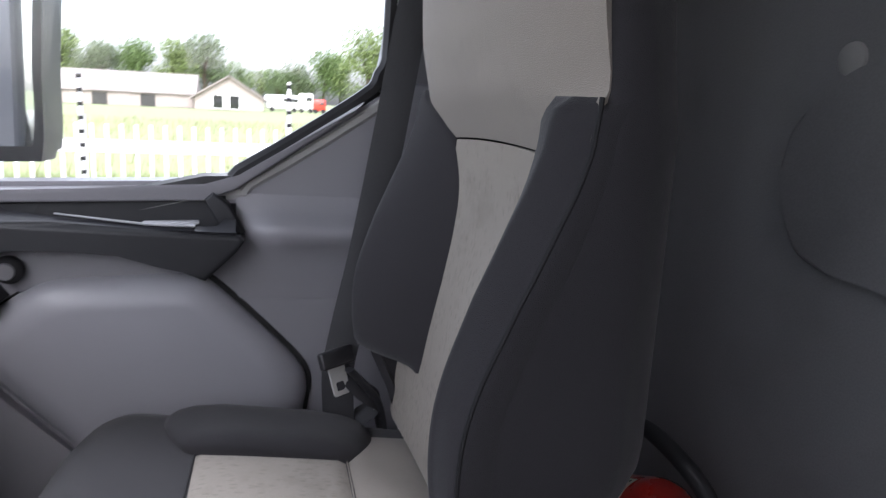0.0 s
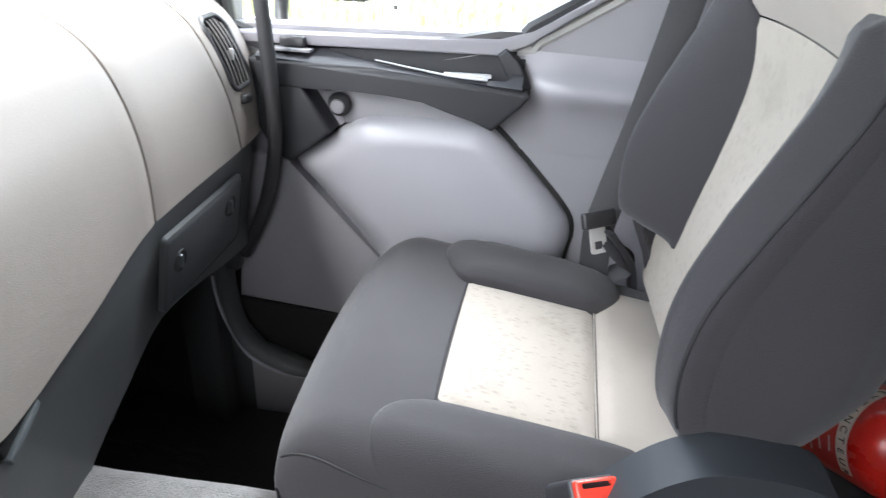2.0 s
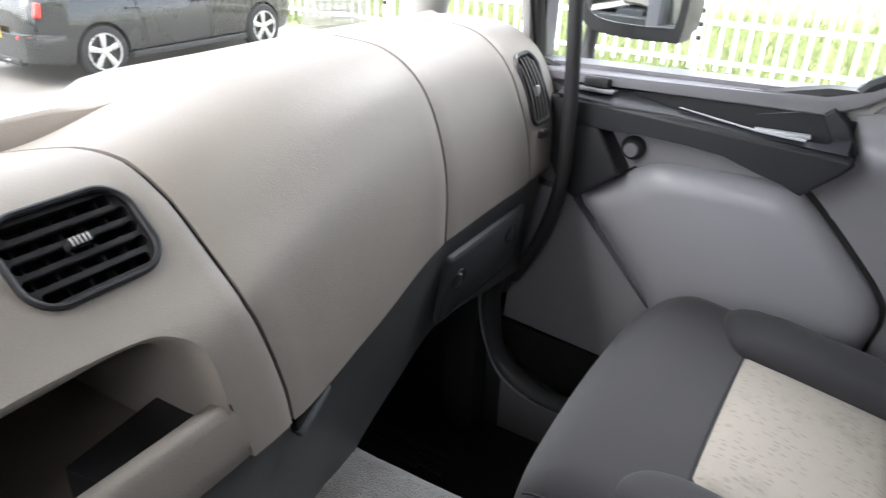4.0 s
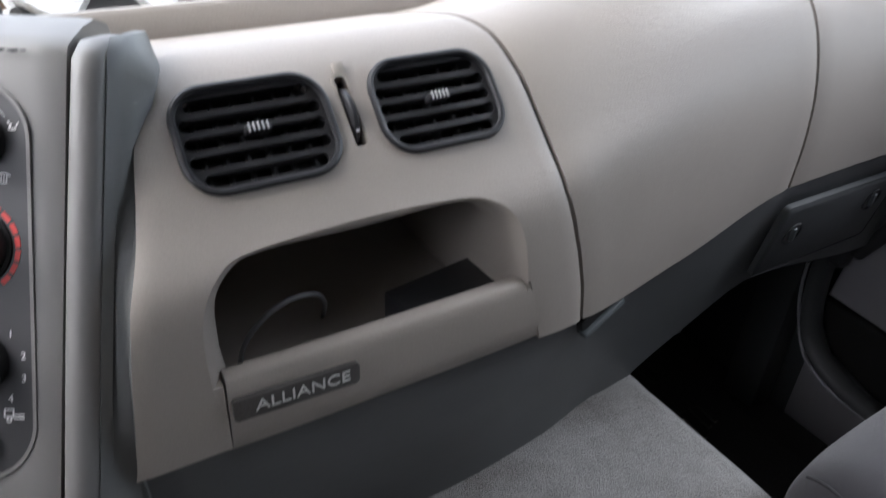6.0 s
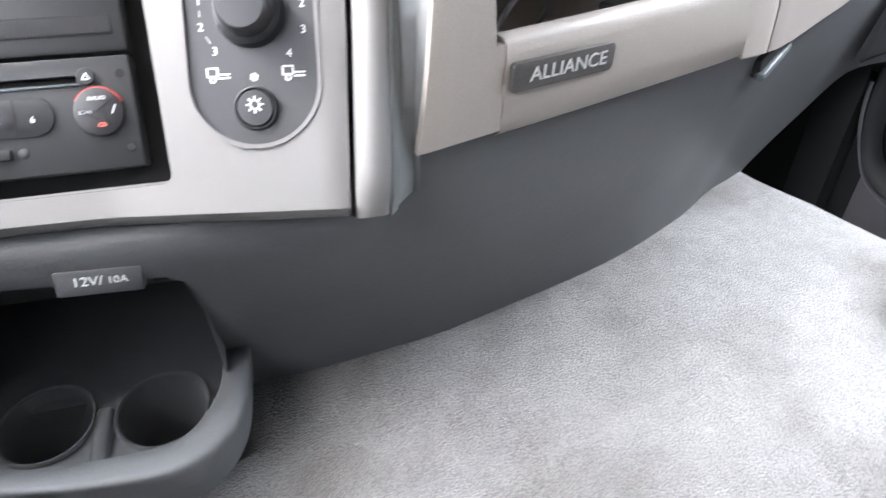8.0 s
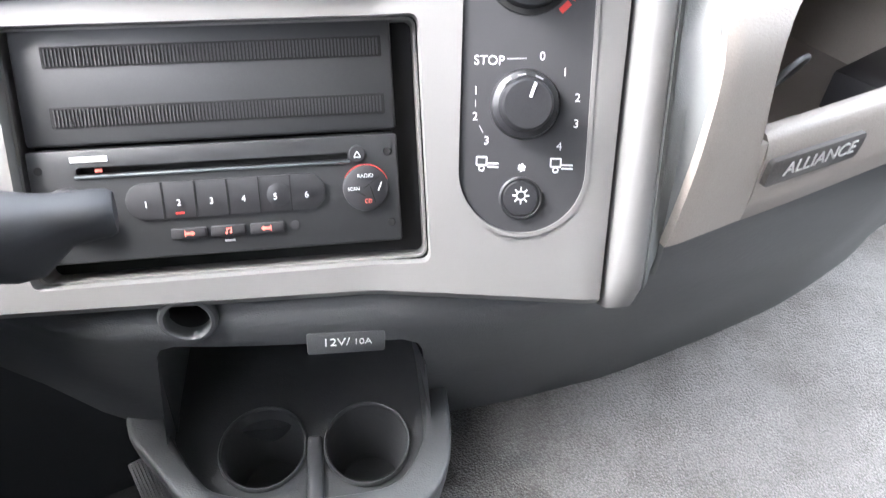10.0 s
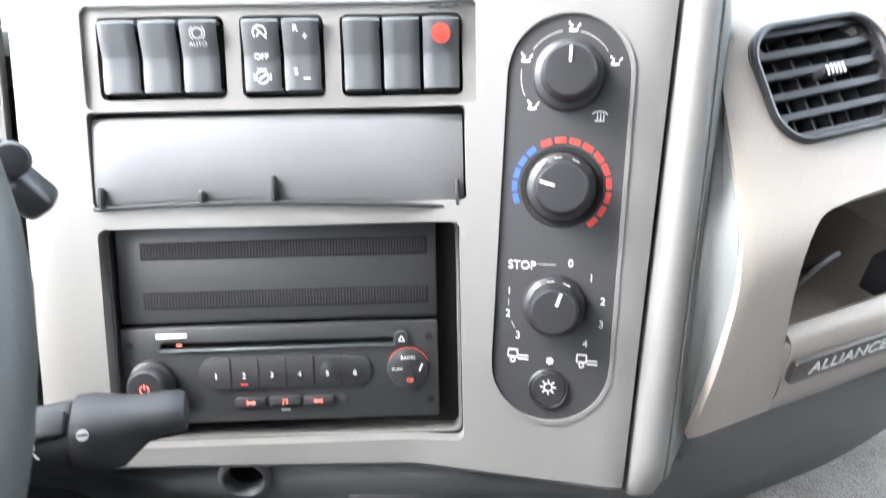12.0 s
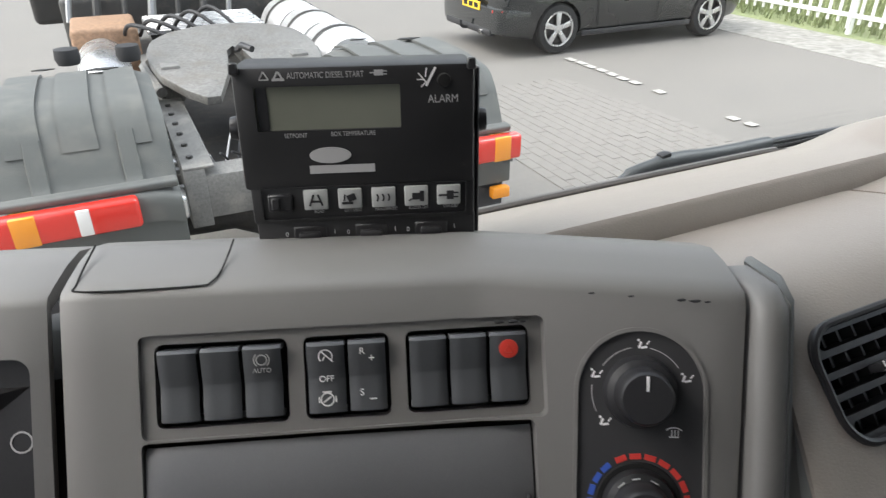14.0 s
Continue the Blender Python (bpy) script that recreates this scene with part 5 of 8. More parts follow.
# lower insert: pale padded panel, full and rounded towards its upper edge
INSERT = [(p.x, p.y) for p in smooth_line([(0.354, 0.650, 0), (0.308, 0.684, 0), (0.263, 0.716, 0), (0.226, 0.736, 0), (0.18, 0.742, 0), (0.10, 0.745, 0), (0.035, 0.746, 0), (0.004, 0.738, 0), (-0.035, 0.704, 0), (-0.09, 0.648, 0), (-0.135, 0.598, 0), (-0.152, 0.565, 0), (-0.150, 0.52, 0), (-0.12, 0.44, 0), (0.02, 0.41, 0), (0.165, 0.42, 0), (0.204, 0.478, 0), (0.255, 0.535, 0), (0.305, 0.594, 0)], 3, closed=True)]


def inset(pts, d):
    """A closed outline drawn in towards its middle by about d."""
    cy = sum(p[0] for p in pts) / len(pts)
    cz = sum(p[1] for p in pts) / len(pts)
    return [(cy + (y - cy) * (1 - d / 0.20), cz + (z - cz) * (1 - d / 0.145)) for y, z in pts]


def domed(pts, steps):
    """A panel that rises from its outline in rounded steps of (inset, x)."""
    bm = bmesh.new()
    levels = [[bm.verts.new((x, y, z)) for y, z in inset(pts, d)] for d, x in steps]
    n = len(pts)
    for la, lb in zip(levels, levels[1:]):
        for k in range(n):
            bm.faces.new((la[k], la[(k + 1) % n], lb[(k + 1) % n], lb[k]))
    bm.faces.new(levels[-1])
    return bm


part("pale_insert", domed(INSERT, ((-0.001, 1.034), (0.0, 1.020), (0.003, 1.012), (0.009, 1.004), (0.018, 0.997), (0.030, 0.991), (0.042, 0.9875), (0.052, 0.986))), DOOR_LIGHT, door, "pale grey padded insert", angle=60)
part("insert_groove", domed([(y - 0.0045, z + 0.0028) for y, z in INSERT], ((-0.0045, 1.034), (-0.0025, 1.0255), (0.006, 1.0235))), SLIT, door, "black joint round the insert", angle=60)
# armrest and pocket
BAND = [(0.375, 0.836), (0.20, 0.833), (0.10, 0.824), (-0.050, 0.812), (-0.058, 0.803), (-0.045, 0.785), (0.0, 0.742), (0.03, 0.757), (0.06, 0.772), (0.118, 0.783), (0.175, 0.789), (0.24, 0.792), (0.30, 0.79), (0.375, 0.79)]
def pocket():
    return prism([(p.x, p.y) for p in smooth_line([(0.285, -1.020, 0), (0.25, -1.005, 0), (0.19, -0.992, 0), (0.10, -0.986, 0), (0.0, -0.984, 0), (-0.022, -0.990, 0), (-0.028, -1.010, 0), (-0.022, -1.0255, 0), (0.1, -1.0275, 0), (0.2, -1.0265, 0)], 4, closed=True)], 0.785, 0.90, m=Matrix(((0, -1, 0, 0), (1, 0, 0, 0), (0, 0, 1, 0), (0, 0, 0, 1))))


ARM_TOP = surface("satin_dark_plastic", (0.026, 0.027, 0.031), 0.40, 0.08, grain=1500, bump=0.08, blot=8)
part("armrest", carve(prism(BAND, -1.035, -0.972, 0.007, 3, m=YZ), [pocket()]), DOOR_DARK, door, "dark armrest with a narrow map pocket", angle=35)
top_rows = []
for k in range(17):
    f = k / 16
    y = 0.40 - 0.445 * f
    z = 0.838 - 0.022 * f
    top_rows.append([(0.974, y, z), (0.979, y, z + 0.003), (1.0, y, z + 0.006 + 0.012 * f), (1.024, y, z + 0.012 + 0.022 * f), (1.040, y, z + 0.016 + 0.026 * f)])
part("armrest_top", carve(sheet(top_rows, 0.012), [pocket()]), ARM_TOP, door, "dark satin top of the armrest", angle=45)
part("pocket_back", sheet([[(1.0285, 0.30 - 0.33 * k / 10, 0.775), (1.0275, 0.30 - 0.33 * k / 10, 0.82), (1.0285, 0.30 - 0.33 * k / 10, 0.853 + 0.012 * k / 10)] for k in range(11)][::-1], 0.003), DOOR_DARK, door, "dark rear wall of the pocket")
part("pocket_lip", tube(smooth_line([(0.992, 0.20, 0.842), (0.985, 0.13, 0.834), (0.980, 0.07, 0.828), (0.979, 0.012, 0.826)], 8), [0.002 + 0.002 * (k / 24) for k in range(25)], 8, flat=0.6), surface("pale_lip", (0.45, 0.46, 0.48), 0.4, 0.05, bump=0.05), door, "pale lip of the pocket")
part("pale_tray", rbox(0.016, 0.078, 0.005, 0.002, 2, m=Matrix.Translation((0.990, 0.046, 0.829)) @ pose(0, 0, 0, 0, 0, 5)), surface("pale_tray", (0.5, 0.51, 0.53), 0.4, 0.05, bump=0.05), door, "pale insert at the end of the pocket")
lining("armrest_end", [(-0.012, 0.872), (-0.035, 0.855), (-0.058, 0.812), (-0.050, 0.808), (-0.018, 0.826), (0.0, 0.862)], 1.03, 0.998, DOOR_DARK, "", 0.004, raw=True)
# crank switch on the ledge
part("switch_plate", rbox(0.052, 0.085, 0.006, 0.002, 2, m=Matrix.Translation((1.012, 0.352, 0.846)) @ pose(0, 0, 0, 0, 6, 0)), DOOR_MID, door)
part("window_switch", rbox(0.026, 0.044, 0.018, 0.004, 3, m=Matrix.Translation((1.012, 0.345, 0.858)) @ pose(0, 0, 0, 0, 8, 0)), BLACK, door, "black window switch on the ledge")
# front wedge and knob
lining("front_wedge", [(0.418, 0.832), (0.352, 0.832), (0.275, 0.715), (0.352, 0.652), (0.385, 0.67), (0.41, 0.72)], 1.03, 0.978, DOOR_DARK, "dark front wedge of the armrest", 0.008, raw=True)
lining("knob_recess", [(0.28, 0.80), (0.15, 0.802), (0.03, 0.780), (-0.01, 0.748), (0.03, 0.742), (0.228, 0.733), (0.262, 0.722)], 1.034, 1.018, DOOR_MID, "shaded band above the insert", 0.004, per=3)
part("door_knob", lathe([(0, 0.0), (0.020, 0.0), (0.021, 0.008), (0.017, 0.016), (0.009, 0.020), (0, 0.021)], 28, m=Matrix.Translation((1.016, 0.268, 0.757)) @ pose(0, 0, 0, 0, -90, 0)), BLACK_SOFT, door, "round black knob")
GREY_CAP = surface("grey_cap_plastic", (0.17, 0.17, 0.18), 0.35, 0.08, grain=1500, bump=0.05, blot=30)
part("knob_cap", lathe([(0, 0.0), (0.013, 0.0), (0.0115, 0.003), (0, 0.0045)], 24, m=Matrix.Translation((0.996, 0.268, 0.757)) @ pose(0, 0, 0, 0, -90, 0)), GREY_CAP, door, "grey cap of the knob")
# kick panel and the rounded door sill below
lining("kick_panel", [(0.49, 0.338), (0.455, 0.660), (0.362, 0.648), (0.20, 0.455), (-0.10, 0.43), (-0.10, 0.325), (0.25, 0.322)], 1.034, 1.008, DOOR_MID, "dark lower door lining", 0.006, raw=True)
# no hollow here: a near-black slab carries the bin's shade in its colour
lining("bin_shade", [(0.49, 0.334), (0.12, 0.318), (0.12, 0.19), (0.34, 0.20), (0.44, 0.235), (0.48, 0.285)], 1.034, 1.000, SLIT, "near-black slab painted as the shade of the door bin", 0.006, raw=True)
part("sill_ring", tube(smooth_line([(0.975, 0.500, 0.44), (0.972, 0.496, 0.37), (0.970, 0.482, 0.30), (0.967, 0.450, 0.250), (0.962, 0.39, 0.222), (0.96, 0.30, 0.210), (0.955, -0.1, 0.205)], 8), 0.022, 10, flat=0.6), DARK, door, "dark rounded sill moulding")
part("sill_edge", tube(smooth_line([(0.957, 0.518, 0.41), (0.955, 0.514, 0.367), (0.954, 0.500, 0.310), (0.953, 0.462, 0.235), (0.952, 0.405, 0.202), (0.952, 0.346, 0.193), (0.952, 0.25, 0.190)], 8), 0.0035, 6), DOOR_LIGHT, door, "pale edge of the sill")
ridge = []
for k in range(17):
    f = k / 16
    y = -0.045 - 0.655 * f
    g = min(1.0, f / 0.06)
    ridge.append([(1.032 + (x - 1.032) * g, y, z - 0.02 * f) for x, z in ((1.0315, 0.868), (1.024, 0.845), (1.013, 0.832), (1.002, 0.824), (0.997, 0.815), (0.999, 0.804), (1.008, 0.792), (1.018, 0.772), (1.026, 0.745), (1.0315, 0.70))])
part("rear_moulding", sheet(ridge, 0.004), DOOR_MID, door, "raised moulding behind the armrest", angle=60)

# grab handle at the windscreen pillar
gh = root("grab_handle", "black upright grab handle on the windscreen pillar", "grab handle")
part("grip_bar", tube(smooth_line([(0.975, 0.455, 0.46), (0.965, 0.405, 0.56), (0.953, 0.370, 0.68), (0.945, 0.364, 0.80), (0.942, 0.374, 1.0), (0.945, 0.392, 1.25), (0.96, 0.44, 1.42)], 8), 0.0125, 12), BLACK_SOFT, gh, "ribbed black rubber grip")
for p_, r_ in (((0.962, 0.45, 1.43), 0.020),):
    part("mount", lathe([(0, -0.02), (r_, -0.02), (r_ * 1.1, -0.012), (r_, 0.012), (r_ * 0.7, 0.02), (0, 0.02)], 20), BLACK, gh, m=Matrix.Translation(p_) @ pose(0, 0, 0, 30, 0, 0))
part("end_bracket", rbox(0.034, 0.16, 0.30, 0.012, 3), DARK, gh, "dark plastic foot of the handle", m=Matrix.Translation((0.980, 0.53, 0.575)) @ pose(0, 0, 0, 6, 0, 0))
slab("trim_corner", 0.985, 1.05, 0.535, 0.62, 0.0, 0.90, DARK, "dark corner trim beside the footwell", "trim", 0.015)

# ribbed rubber mat on the passenger floor
TREAD = surface("worn_tread_rubber", (0.045, 0.043, 0.04), 0.5, 0.2, grain=300, bump=0.2)
mat_ = tagged(part("floor_mat", rbox(0.46, 0.70, 0.012, 0.005, 2, m=Matrix.Translation((0.73, 0.44, 0.006))), RUBBER), "black rubber floor mat with raised bars", "floor mat")
for bx_, by_ in ((0.884, 0.745), (0.892, 0.700), (0.880, 0.625), (0.886, 0.572), (0.846, 0.627), (0.862, 0.567), (0.822, 0.608), (0.833, 0.552), (0.853, 0.720), (0.780, 0.665)):
    part("tread_bar", rbox(0.012, 0.062, 0.006, 0.002, 1, m=Matrix.Translation((bx_ - 0.0, by_, 0.0135)) @ pose(0, 0, 0, 0, 0, -4)), TREAD, mat_)


# ---- centre console, turned towards the driver and leaning back ----
CU = Vector((math.cos(radians(-20)), math.sin(radians(-20)), 0))
CA = Vector((-CU.y, CU.x, 0))
CV = CA * math.sin(radians(29.5)) + Vector((0, 0, math.cos(radians(29.5))))
CW = CU.cross(CV)
CON = Matrix((CU, CV, CW)).transposed().to_4x4()
CON.translation = (-0.33, 0.50, 0.787)
con = root("centre_console", "silver-grey console with switches, radio slot and heater controls", "console", CON)


def wing(u):
    """The right side of the face turns a little further towards the driver."""
    return 0.2 * max(0.0, u - 0.03)


def con_rows(u0, u1, n, top, bottom, back=0.0):
    rows = []
    for i in range(n + 1):
        u = u0 + (u1 - u0) * i / n
        e = 0.003 if i in (0, n) else 0.0
        lean_ = 0.105 * max(0.0, min(1.0, u / 0.18))
        vt, vb, w = top(u), bottom(u), wing(u) - e
        line = [(u, vb - 0.004, w - 0.022), (u, vb - 0.006, w - 0.014), (u, vb - 0.004, w - 0.005), (u, vb, w)]
        line += [(u, vb + (vt - vb) * k / 10, w) for k in range(1, 10)]
        line += [(u, vt, w), (u, vt + 0.006, w - 0.002), (u, vt + 0.0140, w - 0.0125), (u, vt + 0.026, w - 0.030), (u, vt + 0.036, w - 0.050), (u, vt + 0.040, w - 0.078), (u, vt + 0.028, w - 0.105)]
        rows.append([(p + lean_ * v, v, q) for p, v, q in line])
    return rows


top_v = lambda u: 0.1800 - 0.57 * wing(u) - 0.004 * (u + 0.23) / 0.41
bot_v = lambda u: -0.155 - 0.004 * max(0, u + 0.2) / 0.2 - 0.05 * max(0, u - 0.02)
GROUPS = ((-0.134, 0.083, 3), (-0.0548, 0.055, 2), (0.024, 0.081, 3))
HV = Matrix.Translation((0.1250, 0.0145, wing(0.1250))) @ pose(0, 0, 0, 0, 0, -4.0) @ pose(0, 0, 0, 0, -11, 0)
ccuts = [prism(outline(w, 0.0535, 0.005, cx=c, cy=0.1235 - 0.012 * (c + 0.13) * 0.2), -0.06, 0.03) for c, w, n in GROUPS]
ccuts.append(prism(outline(0.258, 0.066, 0.005, cx=-0.0555, cy=0.1235), -0.0028, 0.03))
ccuts.append(prism(outline(0.250, 0.063, 0.004, cx=-0.060, cy=0.0575), -0.012, 0.03))
ccuts.append(prism(outline(0.244, 0.154, 0.006, cx=-0.062, cy=-0.0655), -0.09, 0.03))
ccuts.append(prism(outline(0.0805, 0.271, 0.040, 10, cy=-0.005), -0.006, 0.04, m=HV))
face = part("console_face", carve(sheet(con_rows(-0.2315, 0.1835, 40, top_v, bot_v), 0.012), ccuts), SILVER, con, "silver-grey console face, chipped along its edges", angle=50)
# near-black sheet behind the openings supplies their shade
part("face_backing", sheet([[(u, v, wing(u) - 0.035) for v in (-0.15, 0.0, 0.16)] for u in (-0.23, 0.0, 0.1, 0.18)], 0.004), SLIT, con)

# worn chips on the edges
random.seed(5)
for k in range(11):
    u = random.choice((0.09 + random.random() * 0.10, 0.155 + random.random() * 0.02, 0.04 + random.random() * 0.025))
    v = top_v(u) + 0.001 if u > 0.07 else 0.153
    part("chip", lathe([(0, 0.0006), (0.0006 + 0.0009 * random.random(), 0.0004), (0.001 + 0.0013 * random.random(), -0.0003)], 7), BLACK_SOFT, con, m=Matrix.Translation((u, v, wing(u) + 0.0004)) @ Matrix.Diagonal((1.6, 0.5, 1, 1)))
part("hatch_line", tube(smooth_line([(-0.222, 0.2165, -0.036), (-0.2235, 0.192, -0.010), (-0.2165, 0.1865, -0.0020), (-0.150, 0.1865, -0.0020), (-0.1385, 0.189, -0.0050), (-0.134, 0.197, -0.0160), (-0.130, 0.2165, -0.036)], 6), 0.0007, 5), SLIT, con)


# rocker switches
ROCKER = surface("rocker_plastic", (0.078, 0.082, 0.088), 0.40, 0.1, grain=2200, bump=0.1, blot=30)

def rocker(u, v, w=0.0238, h=0.0465):
    rows = []
    for i in range(7):
        x = -w / 2 + w * i / 6
        e = 0.002 if i in (0, 6) else 0.0
        rows.append([(x, -h / 2, -0.012), (x, -h / 2 + 0.001, 0.001 - e), (x, -h / 4, 0.0015 - e), (x, -0.001, 0.0005 - e), (x, 0.001, 0.001 - e), (x, h / 4, 0.004 - e), (x, h / 2 - 0.002, 0.0062 - e), (x, h / 2, 0.004 - e), (x, h / 2, -0.012)])
    return part("rocker_switch", sheet(rows, 0.003), ROCKER, con, "black rocker switch", m=Matrix.Translation((u, v, -0.0005)), angle=30)


def bars(parent, m, pieces, mat, name="symbol"):
    """A small printed symbol from flat bars: (x, y, length, width, turn)."""
    bm = bmesh.new()
    for x, y, l_, w_, a in pieces:
        rbox(l_, w_, 0.0004, 0, m=Matrix.Translation((x, y, 0)) @ pose(0, 0, 0, 0, 0, a), bm=bm)
    return part(name, bm, mat, parent, m=m, smooth=False)


def arc(cx, cy, r, a0, a1, w, n=10):
    out = []
    for k in range(n):
        a = radians(a0 + (a1 - a0) * (k + 0.5) / n)
        out.append((cx + r * math.cos(a), cy + r * math.sin(a), abs(radians(a1 - a0)) * r / n * 1.1, w, math.degrees(a) + 90))
    return out


count = 0
for c, w, n in GROUPS:
    for k in range(n):
        u = c + (k - (n - 1) / 2) * 0.0262
        v = 0.1235 - 0.012 * (c + 0.13) * 0.2
        r_ = rocker(u, v)
        up = Matrix.Translation((0, 0.0125, 0.0047)) @ pose(0, 0, 0, 9)
        if count == 2:
            bars(r_, up, arc(0, 0.002, 0.0032, 0, 360, 0.0007, 14) + arc(0, 0.002, 0.0048, 130, 230, 0.0007) + arc(0, 0.002, 0.0048, -50, 50, 0.0007), GREY_PRINT)
            writing("switch_letters", "AUTO", 0.0042, GREY_PRINT, r_, up @ Matrix.Translation((0, -0.005, 0)))
        if count == 3:
            bars(r_, up, arc(0, 0.002, 0.0042, -40, 220, 0.0008, 14) + [(0.0008, 0.002, 0.0105, 0.0008, -45), (-0.001, 0.001, 0.004, 0.0007, 60)], WHITE_PRINT)
            writing("switch_letters", "OFF", 0.0055, WHITE_PRINT, r_, Matrix.Translation((0, -0.0005, 0.0016)))
            bars(r_, Matrix.Translation((0, -0.0135, 0.0018)), arc(0, 0, 0.0040, 0, 360, 0.0008, 12) + [(0, 0.0048, 0.006, 0.0009, 0), (-0.0052, 0, 0.004, 0.0008, 90), (0.0055, 0, 0.004, 0.0008, 90), (0.0, 0.0, 0.006, 0.0008, 35)], WHITE_PRINT)
        if count == 4:
            writing("switch_letters", "R", 0.0062, WHITE_PRINT, r_, up @ Matrix.Translation((-0.003, 0.004, 0)))
            writing("switch_letters", "+", 0.0075, WHITE_PRINT, r_, up @ Matrix.Translation((0.003, -0.001, 0)))
            writing("switch_letters", "S", 0.0062, WHITE_PRINT, r_, Matrix.Translation((-0.004, -0.0105, 0.0018)))
            bars(r_, Matrix.Translation((0.003, -0.0148, 0.0018)), [(0, 0, 0.0045, 0.0009, 0)], WHITE_PRINT)
        if count == 7:
            part("hazard_disc", lathe([(0.0062, -0.0005), (0.0062, 0.0006), (0, 0.0008)], 24), surface("hazard_red", (0.75, 0.07, 0.05), 0.4, 0.04, bump=0), r_, "red hazard symbol", m=up)
            bars(r_, up @ Matrix.Translation((0, -0.0006, 0.0009)), [(0, -0.002, 0.006, 0.0005, 0), (-0.0015, 0.0006, 0.006, 0.0005, 60), (0.0015, 0.0006, 0.006, 0.0005, -60)], RED_PLASTIC)
        count += 1

# folded blank flap with moulded lugs on its lower edge
flap_rows = []
for i in range(21):
    u = -0.1835 + 0.247 * i / 20
    sag = -0.008 * ((i - 7) / 14) ** 2
    e = 0.002 if i in (0, 20) else 0
    flap_rows.append([(u, 0.0275 + sag, -0.0015 - e), (u, 0.032 + sag, 0.001 - e), (u, 0.055 + sag * 0.6, 0.0005 - e), (u, 0.080 + sag * 0.3, -0.001 - e), (u, 0.0855 + sag * 0.3, -0.004 - e)])
flap = part("blank_flap", sheet(flap_rows, 0.003), surface("slate_plastic", (0.135, 0.137, 0.142), 0.52, 0.1, grain=2200, bump=0.08, blot=25, stain=0.25, stain_color=(0.13, 0.13, 0.13)), con, "dark grey snap-in cover, hanging loose", angle=50)
for u, h in ((-0.178, 0.013), (-0.112, 0.008), (-0.064, 0.017), (0.059, 0.018)):
    part("lug", rbox(0.0034, h, 0.006, 0.001, 1, m=Matrix.Translation((u, 0.0285 + h / 2 - 0.008 * (((u + 0.1835) / 0.247 * 20 - 7) / 14) ** 2, 0.003))), BLACK_SOFT, flap)
lip_pts = [(-0.1835 + 0.247 * i / 20, 0.0275 - 0.008 * ((i - 7) / 14) ** 2, 0.0025) for i in range(21)]
part("flap_lip", tube(lip_pts, 0.0016, 6), BLACK_SOFT, flap)

# storage insert with two ribbed strips
RADIO = surface("radio_plastic", (0.030, 0.031, 0.032), 0.48, 0.1, grain=2200, bump=0.1, blot=18)
part("recess_wall", ring(outline(0.2436, 0.1536, 0.006, cx=-0.062, cy=-0.0655), outline(0.2405, 0.1505, 0.005, cx=-0.062, cy=-0.0655), -0.034, -0.0115), SILVER, con, "grey walls of the radio opening")
box = part("storage_insert", rbox(0.2230, 0.0725, 0.020, 0.003, 2, m=Matrix.Translation((-0.0675, -0.0210, -0.022))), RADIO, con, "black blank slot insert with ribbed strips")
RIB = finish(rbox(0.0011, 0.0098, 0.0012, 0), BLACK_SOFT, "rib", False)
for v in (-0.0055, -0.0405):
    strip_ = part("ribbed_strip", rbox(0.196, 0.0105, 0.001, 0, m=Matrix.Translation((-0.062, v, -0.0122))), SLIT, box, "strip of fine upright ribs", smooth=False)
    for k in range(92):
        rb = new("rib", RIB)
        rb.parent = strip_
        rb.matrix_basis = Matrix.Translation((-0.062 - 0.097 + 0.194 * k / 91, v, -0.0115))
    part("strip_frame", ring(outline(0.199, 0.0125, 0.001, 3, cx=-0.062, cy=v), outline(0.196, 0.0105, 0.001, 3, cx=-0.062, cy=v), -0.0125, -0.0116), SLIT, box)

# radio
rad = root("car_radio", "black car radio with preset buttons and red symbols in the console", "radio", CON @ Matrix.Translation((-0.0678, -0.0945, -0.010)) @ Matrix.Diagonal((1.05, 1.07, 1.0, 1.0)))
part("radio_body", carve(rbox(0.2125, 0.0655, 0.03, 0.002, 2, m=Matrix.Translation((0, 0, -0.015))), [rbox(0.156, 0.0042, 0.02, 0.001, 1, m=Matrix.Translation((-0.002, 0.0205, 0.0)))]), RADIO, rad, "black radio front")
part("slot_dark", rbox(0.156, 0.004, 0.002, 0, m=Matrix.Translation((-0.002, 0.0205, -0.009))), SLIT, rad)
part("slot_lip", rbox(0.158, 0.0016, 0.002, 0.0005, 1, m=Matrix.Translation((-0.002, 0.0172, 0.0006))), GREY_BLUE, rad, "pale lower lip of the disc slot")
part("maker_mark", rbox(0.0205, 0.0032, 0.0006, 0.0002, 1, m=Matrix.Translation((-0.072, 0.0272, 0.0003))), WHITE_PRINT, rad, "small white maker mark")
part("slot_led", rbox(0.004, 0.002, 0.001, 0.0003, 1, m=Matrix.Translation((-0.068, 0.0205, -0.002))), RED_LIT, rad)
part("eject_button", lathe([(0.0052, -0.001), (0.0052, 0.0012), (0.0045, 0.002), (0, 0.002)], 20), BLACK_SOFT, rad, "round eject button", m=Matrix.Translation((0.0815, 0.0215, 0)))
bars(rad, Matrix.Translation((0.0815, 0.0212, 0.0021)), [(0, -0.0014, 0.004, 0.0006, 0), (-0.001, 0.0004, 0.0038, 0.0006, 60), (0.001, 0.0004, 0.0038, 0.0006, -60)], WHITE_PRINT)
